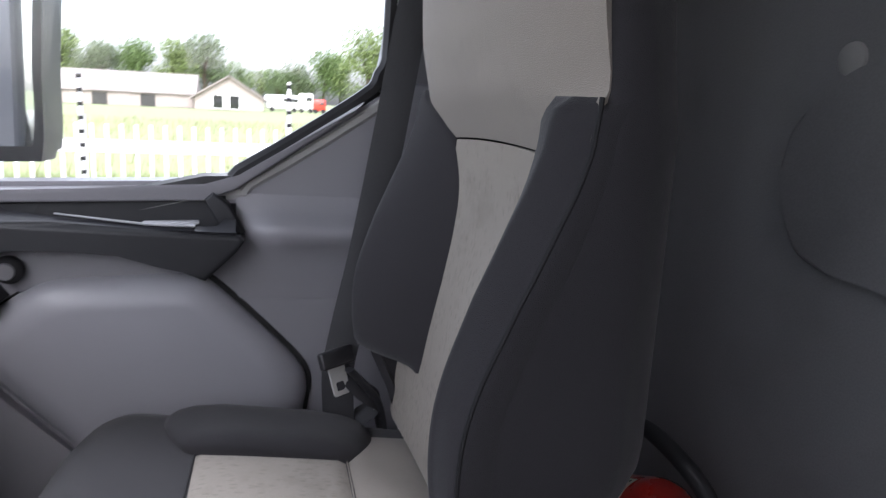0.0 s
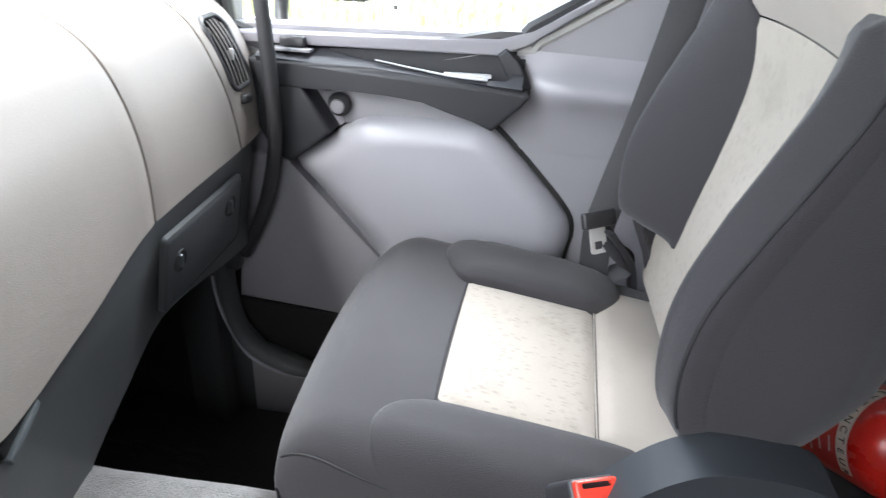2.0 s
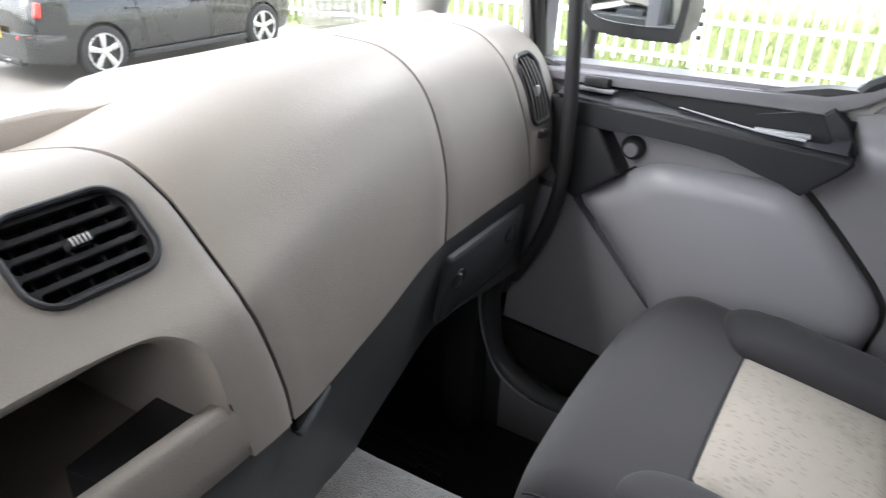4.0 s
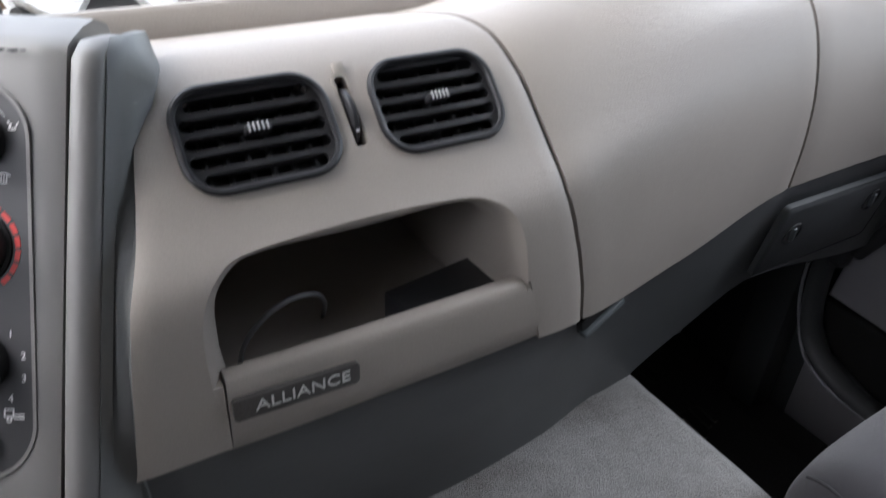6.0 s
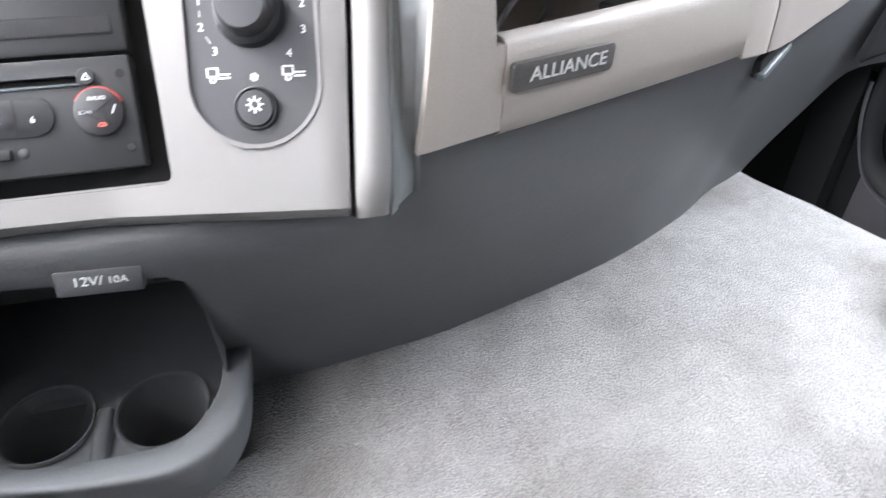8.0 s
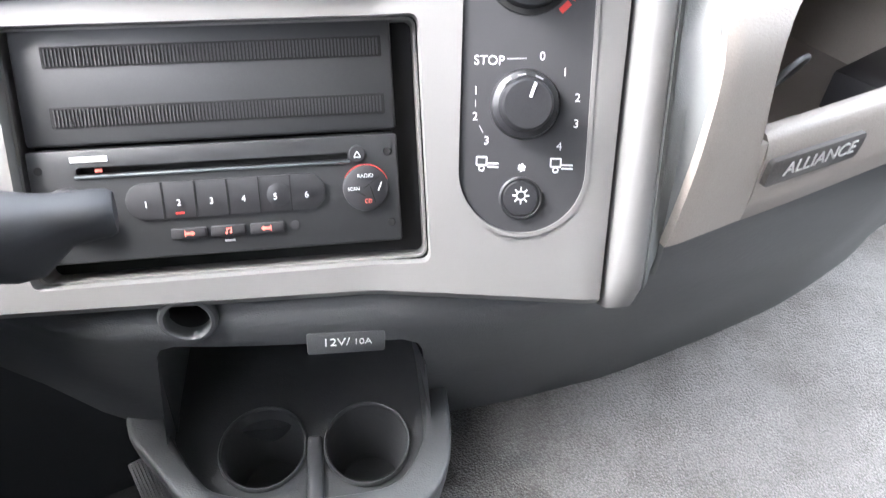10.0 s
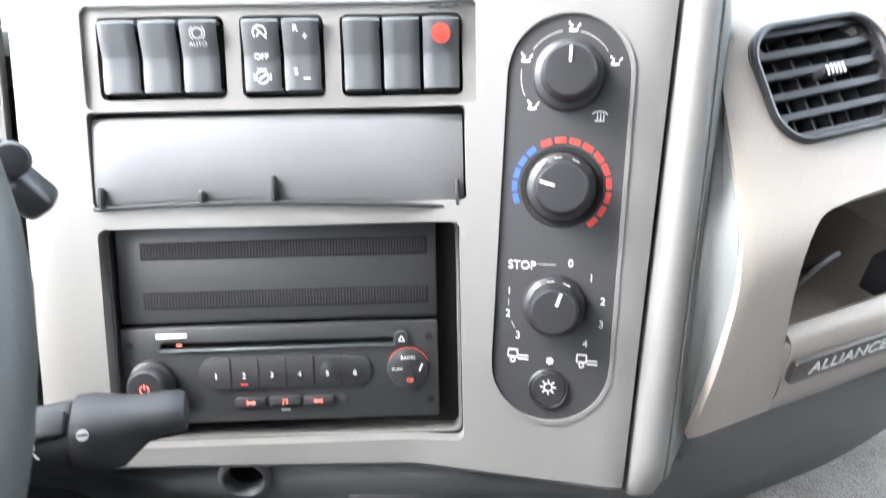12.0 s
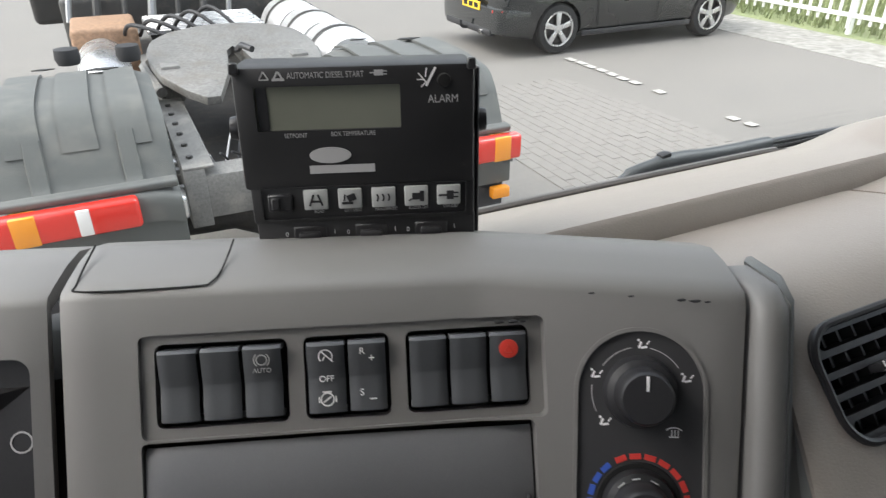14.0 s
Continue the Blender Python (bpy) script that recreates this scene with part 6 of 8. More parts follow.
for x, y in ((-0.1, 0.022), (0.1, 0.022), (0.1, -0.021), (-0.1, -0.021)):
    part("screw_hole", lathe([(0.0024, 0.0004), (0.0022, 0.0006), (0, 0.0006)], 14), SLIT, rad, m=Matrix.Translation((x, y, 0)))
kn = part("volume_knob", lathe([(0.0155, 0.0), (0.0150, 0.004), (0.0128, 0.005), (0.0122, 0.013), (0.0105, 0.0150), (0, 0.0150)], 36), BLACK, rad, "round volume knob with red power symbol", m=Matrix.Translation((-0.0865, -0.0035, 0)))
bars(kn, Matrix.Translation((0, -0.0005, 0.0153)), arc(0, 0, 0.0028, -240, 60, 0.0007, 14) + [(0, 0.002, 0.0035, 0.0007, 90)], RED_LIT)
part("preset_band", prism(outline(0.116, 0.0215, 0.0105, 8), 0.0, 0.0016, 0.0006), BLACK_SOFT, rad, "oval band of preset buttons", m=Matrix.Translation((0.003, 0.0012, 0)))
for k in range(6):
    u = 0.003 + (k - 2.5) * 0.0186
    if k:
        part("button_gap", rbox(0.0007, 0.021, 0.0006, 0, m=Matrix.Translation((u - 0.0093, 0.0012, 0.0017))), SLIT, rad)
    if k == 4:
        part("worn_spot", lathe([(0.0075, 0.0), (0.006, 0.0006), (0, 0.001)], 24), BLACK, rad, m=Matrix.Translation((u + 0.002, 0.0005, 0.0014)))
    writing("button_number", str(k + 1), 0.0052, WHITE_PRINT, rad, Matrix.Translation((u, -0.0005, 0.0026)))
bars(rad, Matrix.Translation((-0.025, -0.0065, 0.0020)), [(0, 0, 0.0050, 0.0011, 0)], RED_PRINT)
for k, u in enumerate((-0.0215, 0.0015, 0.0245)):
    b = part("small_button", rbox(0.0205, 0.0062, 0.004, 0.001, 2, m=Matrix.Translation((u, -0.0188, 0.001))), BLACK_SOFT, rad)
    sym = [[(-0.002, 0, 0.0034, 0.0006, 90), (0.0, 0, 0.003, 0.0016, 0), (0.0022, 0, 0.002, 0.0022, 45)], [(-0.0012, -0.0012, 0.0012, 0.0012, 0), (0.0014, -0.0008, 0.0012, 0.0012, 0), (0.0004, 0.0014, 0.0032, 0.0007, 8), (-0.0008, 0.0003, 0.003, 0.0005, 90), (0.0018, 0.0006, 0.003, 0.0005, 90)], [(0.002, 0, 0.0034, 0.0006, 90), (0.0, 0, 0.003, 0.0016, 0), (-0.0022, 0, 0.002, 0.0022, 45)]][k]
    bars(b, Matrix.Translation((u, -0.0188, 0.0032)), sym, RED_LIT)
bars(rad, Matrix.Translation((0.0015, -0.0250, 0.0002)), [(0, 0, 0.0060, 0.0013, 0)], GREY_PRINT)
part("round_dimple", lathe([(0.003, 0.0002), (0.0022, 0.0006), (0, 0.0002)], 16), BLACK_SOFT, rad, m=Matrix.Translation((0.041, -0.0188, 0)))
rk = part("mode_disc", lathe([(0.0142, 0.0), (0.0138, 0.0022), (0.0125, 0.0030), (0, 0.0030)], 36), BLACK_SOFT, rad, "round mode selector with red edge light", m=Matrix.Translation((0.0855, 0.001, 0)))
bars(rk, Matrix.Translation((0, 0, 0.0016)), arc(0, 0, 0.0142, 20, 150, 0.0005, 14), RED_PRINT)
bars(rk, Matrix.Translation((0, 0, 0.0032)), [(0.0035, 0.0035, 0.012, 0.0005, 35), (-0.005, -0.002, 0.010, 0.0005, -30), (0.004, -0.004, 0.010, 0.0005, -75)], SLIT)
writing("disc_letters", "RADIO", 0.0032, WHITE_PRINT, rk, Matrix.Translation((0, 0.0075, 0.0033)))
writing("disc_letters", "CD", 0.0032, RED_LIT, rk, Matrix.Translation((0.001, -0.0078, 0.0033)))
writing("disc_letters", "SCAN", 0.0028, WHITE_PRINT, rk, Matrix.Translation((-0.0075, 0.0, 0.0033)))
bars(rk, Matrix.Translation((0.0085, 0.0008, 0.0033)), [(0, 0, 0.0055, 0.0008, 65)], WHITE_PRINT)

# heater controls
hv = part("heater_plate", prism(outline(0.0785, 0.269, 0.039, 12, cy=-0.005), -0.006, -0.0012, 0.0012), surface("heater_black", (0.042, 0.042, 0.044), 0.42, 0.12, grain=2500, bump=0.12, blot=18, stain=0.15, stain_color=(0.06, 0.06, 0.06)), con, "long rounded black heater panel", m=HV)
part("heater_rim", ring(outline(0.0835, 0.274, 0.0415, 12, cy=-0.005), outline(0.0785, 0.269, 0.039, 12, cy=-0.005), -0.004, 0.0014), SILVER, con, "bright rim of the heater panel", m=HV)


def dial(y, r, turn, notch=False):
    d = part("heater_dial", lathe([(r + 0.001, -0.002), (r, 0.003), (r * 0.97, 0.0065), (r * 0.80, 0.0085), (r * 0.76, 0.011), (r * 0.74, 0.0225), (r * 0.66, 0.0245), (0, 0.0248)], 44), BLACK, hv, "black rotary dial with white pointer", m=Matrix.Translation((0, y, 0)))
    part("pointer", rbox(0.0018, r * 0.42, 0.0006, 0.0002, 1, m=pose(0, 0, 0, 0, 0, turn) @ Matrix.Translation((0, r * 0.42, 0.0251))), WHITE_PRINT, d, "white pointer")
    if notch:
        for a in (-25, 10, 40):
            part("chip_mark", rbox(0.005, 0.0007, 0.001, 0, m=pose(0, 0, 0, 0, 0, a) @ Matrix.Translation((0, r * 0.85, 0.0088))), GREY_PRINT, d)
    return d


dial(0.0905, 0.0225, 0)
part("dial_well", lathe([(0.0270, -0.0012), (0.0265, 0.0004), (0.0235, 0.0002), (0.0225, -0.0010)], 44), SLIT, hv, "black ring round the dial", m=Matrix.Translation((0, 0.0188, 0)))
dial(0.0188, 0.0225, 76, True)
dial(-0.0600, 0.0205, -18, True)
seat_sym = [(-0.0015, 0.0, 0.0045, 0.0014, 70), (0.001, -0.0015, 0.004, 0.0013, 10), (-0.0025, 0.003, 0.0014, 0.0014, 0), (0.0035, 0.0015, 0.003, 0.0008, 50)]
for ang, sym in ((-2, 1), (70, 1), (-72, 1), (132, 1)):
    a = radians(90 + ang)
    bars(hv, Matrix.Translation((0.0300 * math.cos(a), 0.0905 + 0.0300 * math.sin(a), -0.0010)), seat_sym, WHITE_PRINT)
fan = Matrix.Translation((0.0215, 0.0905 - 0.0255, -0.0010))
bars(hv, fan, arc(0, -0.004, 0.0075, 50, 130, 0.0008, 6) + [(-0.0015, 0.0, 0.004, 0.0006, 90), (0.0005, 0.0, 0.004, 0.0006, 90), (0.0025, 0.0, 0.004, 0.0006, 90), (0, -0.0025, 0.006, 0.0008, 0)], WHITE_PRINT)
bars(hv, Matrix.Translation((0, 0.0905, -0.0010)), arc(0, 0, 0.0285, 102, 146, 0.0005, 8) + arc(0, 0, 0.0285, 34, 78, 0.0005, 8) + arc(0, 0, 0.0305, 174, 206, 0.0005, 10), GREY_PRINT)
for k in range(10):
    a = 112 - 17.5 * k
    part("warm_mark", rbox(0.0072, 0.0036, 0.0004, 0, m=Matrix.Translation((0.0305 * math.cos(radians(a)), 0.0188 + 0.0305 * math.sin(radians(a)), -0.0009)) @ pose(0, 0, 0, 0, 0, a + 90)), RED_PRINT, hv, "red warm mark")
for k in range(5):
    a = 133 + 16 * k
    part("cold_mark", rbox(0.0066, 0.0036, 0.0004, 0, m=Matrix.Translation((0.0305 * math.cos(radians(a)), 0.0188 + 0.0305 * math.sin(radians(a)), -0.0009)) @ pose(0, 0, 0, 0, 0, a + 90)), BLUE_PRINT, hv, "blue cold mark")
for txt, x, y, sz in (("STOP", -0.0225, -0.0400, 0.0078), ("0", 0.0095, -0.0370, 0.0070), ("1", 0.0235, -0.0460, 0.0070), ("2", 0.0320, -0.0610, 0.0070), ("3", 0.0320, -0.0765, 0.0070), ("4", 0.0225, -0.0905, 0.0070), ("1", -0.0300, -0.0580, 0.0070), ("2", -0.0300, -0.0735, 0.0070), ("3", -0.0225, -0.0880, 0.0070)):
    writing("dial_letters", txt, sz, WHITE_PRINT, hv, Matrix.Translation((x, y + 0.0055, -0.0010)))
bars(hv, Matrix.Translation((-0.006, -0.033, -0.0010)), [(0, 0, 0.012, 0.0005, 2), (-0.0240, -0.0270, 0.004, 0.0005, 90), (-0.0200, -0.0425, 0.005, 0.0005, -60)], GREY_PRINT)
cab_sym = [(-0.002, 0.003, 0.0066, 0.0009, 0), (-0.002, -0.002, 0.0066, 0.0009, 0), (-0.0052, 0.0005, 0.005, 0.0009, 90), (0.001, 0.0005, 0.005, 0.0009, 90), (0.005, -0.003, 0.007, 0.0009, 0), (0.005, -0.0008, 0.007, 0.0008, 0)] + arc(-0.002, -0.004, 0.0015, 0, 360, 0.0008, 8)
for x in (-0.023, 0.023):
    bars(hv, Matrix.Translation((x, -0.0955, -0.0010)), cab_sym, WHITE_PRINT)
bars(hv, Matrix.Translation((0, -0.0985, -0.0010)), [(0, 0, 0.005, 0.0014, 20), (0, 0, 0.005, 0.0014, 80), (0, 0, 0.005, 0.0014, 140)], WHITE_PRINT)
ac = part("round_button", lathe([(0.0135, -0.002), (0.0135, 0.0012), (0.0125, 0.0020), (0.0115, 0.0012), (0.0105, 0.0026), (0, 0.0030)], 36), BLACK, hv, "round air-conditioning button", m=Matrix.Translation((0, -0.1175, 0)))
bars(ac, Matrix.Translation((0, 0.002, 0.0032)), arc(0, 0, 0.0026, 0, 360, 0.0007, 12) + [(0.0042 * math.cos(radians(a)), 0.0042 * math.sin(radians(a)), 0.0022, 0.0009, a) for a in range(0, 360, 45)], WHITE_PRINT)

CHEEK = leather_grain("grey_cheek_plastic", (0.135, 0.140, 0.136), 0.45, scale=600, bump=0.2)
# silver edge strip and the blue-grey cheek beside it
strip, cheek = [], []
for i in range(29):
    f = i / 28
    v = -0.178 + 0.358 * f
    u = 0.1888 + 0.105 * v
    w = wing(0.18) + 0.002 + 0.004 * math.sin(math.pi * f)
    back = 0.0
    if f < 0.06:
        back = 0.012 * (1 - f / 0.06) ** 2
    if f > 0.93:
        back = 0.05 * ((f - 0.93) / 0.07) ** 2
    strip.append([(u, v, w - 0.05), (u, v, w - 0.002 - back), (u + 0.002, v, w + 0.002 - back), (u + 0.009, v, w + 0.004 - back), (u + 0.0165, v, w + 0.003 - back), (u + 0.020, v, w - 0.001 - back), (u + 0.0212, v, w - 0.012 - back)])
    p0 = CON @ Vector((u + 0.0195, v, w - 0.003 - back))
    n_p = len(dash_profile(0))
    jj = min(range(int(n_p * 0.72)), key=lambda q: abs(dash_profile(-0.15)[q][1] - p0.z))
    yb, zb = dash_profile(-0.15)[jj]
    p3 = Vector((left_edge(jj / (n_p - 1)) + 0.006, yb + 0.009, min(p0.z, zb - 0.003)))
    p1 = p0 + Vector((0.010, 0.008, 0))
    p2 = p1.lerp(p3, 0.6) + Vector((0.004, 0.006, 0))
    cheek.append([tuple(CON.inverted() @ q) for q in (p0, p0.lerp(p1, 0.6) + Vector((0.001, -0.001, 0)), p1, p2, p3)])
part("edge_strip", sheet([r[::-1] for r in strip][::-1], 0.0012), SILVER, con, "satin silver edge strip", angle=50)
part("side_cheek", sheet([r[::-1] for r in cheek][::-1], 0.004), CHEEK, con, "blue-grey side cheek", angle=50)

# instrument side panel towards the driver, with a dark display
part("cluster_panel", carve(sheet(con_rows(-0.46, -0.2395, 16, lambda u: 0.178, lambda u: -0.155), 0.012), [prism(outline(0.19, 0.17, 0.01, cx=-0.345, cy=0.062), -0.06, 0.03)]), SILVER, con, "silver-grey instrument surround", angle=50)
dsp = part("instrument_display", rbox(0.20, 0.18, 0.004, 0.002, 1, m=Matrix.Translation((-0.345, 0.062, -0.018))), BLACK, con, "black instrument display with red digits")
for k, (x, y, l_, w_, a) in enumerate(((-0.259, 0.030, 0.012, 0.0032, 90), (-0.265, 0.022, 0.010, 0.0032, 0), (-0.259, 0.012, 0.012, 0.0032, 90), (-0.265, 0.037, 0.010, 0.0032, 0), (-0.265, 0.005, 0.010, 0.0032, 0), (-0.271, 0.012, 0.012, 0.0032, 90), (-0.282, 0.030, 0.012, 0.0032, 90), (-0.282, 0.012, 0.012, 0.0032, 90))):
    part("red_segment", rbox(l_, w_, 0.0008, 0, m=Matrix.Translation((x, y, -0.0155)) @ pose(0, 0, 0, 0, 0, a)), RED_DIGIT, dsp)
bars(dsp, Matrix.Translation((-0.264, 0.092, -0.0155)), arc(0, 0, 0.0065, 0, 360, 0.001, 14), GREY_PRINT)

# ---- temperature controller standing on the dashboard ----
DEV = Matrix((CU, Vector((0, 0, 1)) * 0.995 + CA * 0.10, (-CA) * 0.995 + Vector((0, 0, 0.10)))).transposed().to_4x4()
DEV.translation = (-0.3145, 0.664, 0.9385)
dev = root("temperature_controller", "black trailer temperature controller with grey display on the dashboard", "controller", DEV)
DW, DH = 0.163, 0.131


def dx(px):
    return (px - 621) / 415 * DW


def dy(py):
    return (432 - py) / 327 * DH


CASE = surface("controller_black", (0.019, 0.019, 0.020), 0.5, 0.1, grain=2000, bump=0.12, blot=20)
part("upper_case", carve(rbox(DW, 0.085, 0.05, 0.003, 2, m=Matrix.Translation((0, dy(211) - 0.0025, -0.025))), [prism(outline(0.098, 0.030, 0.001, 2, cx=dx(573), cy=dy(181)), -0.004, 0.02)]), CASE, dev, "matt black upper case")
part("display_glass", rbox(0.0985, 0.0305, 0.002, 0, m=Matrix.Translation((dx(573), dy(181), -0.0035))), LCD, dev, "blank grey-green display")
# shade at the display's left end, put in as a black strip
part("display_shade", rbox(0.007, 0.030, 0.0022, 0, m=Matrix.Translation((dx(460), dy(181), -0.0030))), BLACK, dev)
part("lower_case", rbox(DW - 0.003, 0.031, 0.046, 0.002, 2, m=Matrix.Translation((0.002, dy(350), -0.024))), CASE, dev, "lower key section")
part("switch_base", rbox(DW - 0.004, 0.040, 0.040, 0.002, 2, m=Matrix.Translation((0.003, dy(428), -0.022))), CASE, dev, "switch row")
part("bracket", rbox(0.003, 0.140, 0.026, 0.001, 1, m=Matrix.Translation((DW / 2 + 0.004, 0.054, -0.026))), BLACK, dev, "thin mounting bracket")
for x, y in ((DW / 2 + 0.006, dy(220)), (-DW / 2 - 0.003, dy(222))):
    part("bracket_knob", lathe([(0.008, -0.004), (0.009, 0.0), (0.008, 0.005), (0, 0.006)], 20, m=Matrix.Translation((x, y, -0.022)) @ pose(0, 0, 0, 0, 90 if x > 0 else -90, 0)), BLACK, dev, "round clamp knob")
for k in range(2):
    part("corner_clip", rbox(0.006, 0.008, 0.004, 0.001, 1, m=Matrix.Translation((dx(420) if k == 0 else dx(822), dy(112), 0.001))), BLACK, dev)
writing("case_letters", "AUTOMATIC DIESEL START", 0.0058, GREY_PRINT, dev, Matrix.Translation((dx(572), dy(126), 0.0003)), squeeze=0.72)
writing("case_letters", "SETPOINT", 0.0044, GREY_PRINT, dev, Matrix.Translation((dx(513), dy(227), 0.0003)), squeeze=0.78)
writing("case_letters", "BOX TEMPERATURE", 0.0044, GREY_PRINT, dev, Matrix.Translation((dx(613), dy(226), 0.0003)), squeeze=0.78)
writing("case_letters", "ALARM", 0.0078, GREY_PRINT, dev, Matrix.Translation((dx(773), dy(171), 0.0003)), squeeze=0.85)
part("alarm_lamp", lathe([(0.0048, 0.0), (0.0042, 0.0015), (0, 0.0018)], 20), SLIT, dev, "dark alarm lamp", m=Matrix.Translation((dx(775), dy(139), 0.0)))
bars(dev, Matrix.Translation((dx(746), dy(136), 0.0003)), [(-0.003, 0, 0.010, 0.0009, -50), (0.0022, 0.0012, 0.014, 0.0016, 62), (-0.001, 0.0042, 0.006, 0.0008, 80), (-0.0048, -0.0005, 0.005, 0.0008, 0), (-0.003, -0.0042, 0.004, 0.0008, 45)], WHITE_PRINT)
bars(dev, Matrix.Translation((dx(468), dy(126), 0.0003)), [(0, -0.0022, 0.0062, 0.0008, 0), (-0.0016, 0.0004, 0.006, 0.0008, 60), (0.0016, 0.0004, 0.006, 0.0008, -60)], GREY_PRINT)
bars(dev, Matrix.Translation((dx(492), dy(126), 0.0003)), [(0, -0.0022, 0.008, 0.0018, 0), (-0.0014, 0.0008, 0.005, 0.0012, 60), (0.0014, 0.0008, 0.005, 0.0012, -60)], GREY_PRINT)
bars(dev, Matrix.Translation((dx(662), dy(124), 0.0003)), [(0, 0, 0.006, 0.0038, 0), (0.0042, 0.001, 0.003, 0.0007, 0), (0.0042, -0.001, 0.003, 0.0007, 0), (-0.004, 0, 0.004, 0.0008, 0)], GREY_PRINT)
part("maker_oval", lathe([(0.0145, 0.0), (0.0142, 0.0005), (0, 0.0005)], 36), GREY_PRINT, dev, "pale oval maker mark", m=Matrix.Translation((dx(570), dy(263), 0)) @ Matrix.Diagonal((1, 0.40, 1, 1)))
bars(dev, Matrix.Translation((dx(590), dy(288), 0.0003)), [(0, 0, 0.0455, 0.0058, 0)], GREY_PRINT, "maker_bar")
part("key_frame", ring(outline(0.148, 0.0245, 0.002, 3, cx=dx(627), cy=dy(350)), outline(0.146, 0.0225, 0.0015, 3, cx=dx(627), cy=dy(350)), -0.002, 0.0006), BLACK, dev)
part("mode_switch", rbox(0.017, 0.0125, 0.004, 0.001, 1, m=Matrix.Translation((dx(474), dy(346), 0.001))), BLACK, dev, "black mode switch")
part("mode_tip", rbox(0.006, 0.009, 0.003, 0.001, 1, m=Matrix.Translation((dx(466), dy(346), 0.0035))), BLACK_SOFT, dev)
for txt, px in (("ROAD", 542), ("CITY SPEED", 604), ("MAN.DEFROST", 665), ("BUZZER OFF", 725), ("STANDBY", 785)):
    k = part("key", rbox(0.0172, 0.0152, 0.003, 0.0012, 2, m=Matrix.Translation((dx(px - 4), dy(343), 0.0005))), ICON_GREY, dev, "grey membrane key with dark symbol")
    writing("key_letters", txt, 0.0032, GREY_PRINT, dev, Matrix.Translation((dx(px), dy(367), -0.0007)), squeeze=0.78)
    mm = Matrix.Translation((dx(px - 4), dy(343), 0.0022))
    sym = {"ROAD": [(-0.003, 0, 0.009, 0.0014, 70), (0.003, 0, 0.009, 0.0014, -70), (0, -0.001, 0.006, 0.0016, 0)], "CITY SPEED": [(0.001, 0.001, 0.006, 0.005, 20), (-0.002, -0.003, 0.008, 0.0018, 0), (-0.004, 0.001, 0.005, 0.0012, 80)], "MAN.DEFROST": arc(-0.004, 0, 0.004, -40, 40, 0.0012, 5) + arc(0, 0, 0.004, -40, 40, 0.0012, 5) + arc(-0.008, 0, 0.004, -40, 40, 0.0012, 5), "BUZZER OFF": [(0, 0, 0.006, 0.005, 0), (0, 0, 0.013, 0.001, 30), (0.004, 0, 0.003, 0.008, 0)], "STANDBY": [(0.001, 0, 0.005, 0.0065, 0), (-0.0045, 0, 0.006, 0.0014, 0), (0.005, 0.0016, 0.004, 0.0011, 0), (0.005, -0.0016, 0.004, 0.0011, 0)]}[txt]
    bars(dev, mm, sym, BLACK)
for n_, px in (("COMPARTMENT 1", 523), ("COMPARTMENT 2", 636), ("COMPARTMENT 3", 748)):
    sb = part("slide_switch", rbox(0.024, 0.0115, 0.002, 0.001, 1, m=Matrix.Translation((dx(px), dy(409), -0.0012))), BLACK, dev, "small black slide switch")
    part("slide_tip", rbox(0.016, 0.0055, 0.005, 0.0016, 2, m=Matrix.Translation((dx(px - 1), dy(411), 0.0008))), BLACK_SOFT, sb)
    writing("key_letters", "0", 0.0048, WHITE_PRINT, dev, Matrix.Translation((dx(px - 44), dy(410), -0.0017)))
    writing("key_letters", "1", 0.0048, WHITE_PRINT, dev, Matrix.Translation((dx(px + 44), dy(408), -0.0017)))
    writing("key_letters", n_, 0.0040, GREY_PRINT, dev, Matrix.Translation((dx(px), dy(429), -0.0017)), squeeze=0.78)
part("stand_foot", rbox(0.10, 0.05, 0.05, 0.004, 2, m=Matrix.Translation((0, -0.022, -0.03))), BLACK, dev)

# ---- steering wheel and stalks ----
WH = Matrix.Translation((-0.720, 0.324, 0.929)) @ pose(0, 0, 0, 30, 0, 0)
sw_ = root("steering_wheel", "dark grey steering wheel with a thick worn rim", "steering wheel", WH)
part("rim", tube([(0.222 * math.cos(2 * math.pi * k / 64), 0.222 * math.sin(2 * math.pi * k / 64), 0) for k in range(64)], 0.0165, 14, closed=True), surface("wheel_leather", (0.040, 0.043, 0.043), 0.55, 0.12, grain=900, bump=0.25, blot=10), sw_, "worn grey rim")
for a in (-25, 205, 270):
    part("spoke", tube(smooth_line([(0.05 * math.cos(radians(a)), 0.05 * math.sin(radians(a)), -0.045), (0.13 * math.cos(radians(a)), 0.13 * math.sin(radians(a)), -0.03), (0.215 * math.cos(radians(a)), 0.215 * math.sin(radians(a)), 0)], 5), 0.020, 10, flat=0.5), DARK, sw_, "broad grey spoke")
part("hub", lathe([(0, -0.07), (0.06, -0.07), (0.085, -0.055), (0.08, -0.035), (0.05, -0.028), (0, -0.026)], 36), DARK, sw_, "padded hub")
part("column_cover", tube([(0, 0, -0.06), (0, 0, -0.14), (0, 0.02, -0.30)], [0.075, 0.08, 0.08], 20), DARK, sw_, "steering column cover")
st = root("column_stalk", "black multifunction stalk with printed symbols on the steering column", "stalk", Matrix.Translation((-0.467, 0.423, 0.750)) @ pose(0, 0, 0, 0, 4, -8))
STALK = surface("stalk_plastic", (0.021, 0.022, 0.024), 0.60, 0.1, grain=1600, bump=0.1, blot=20)
secs = []
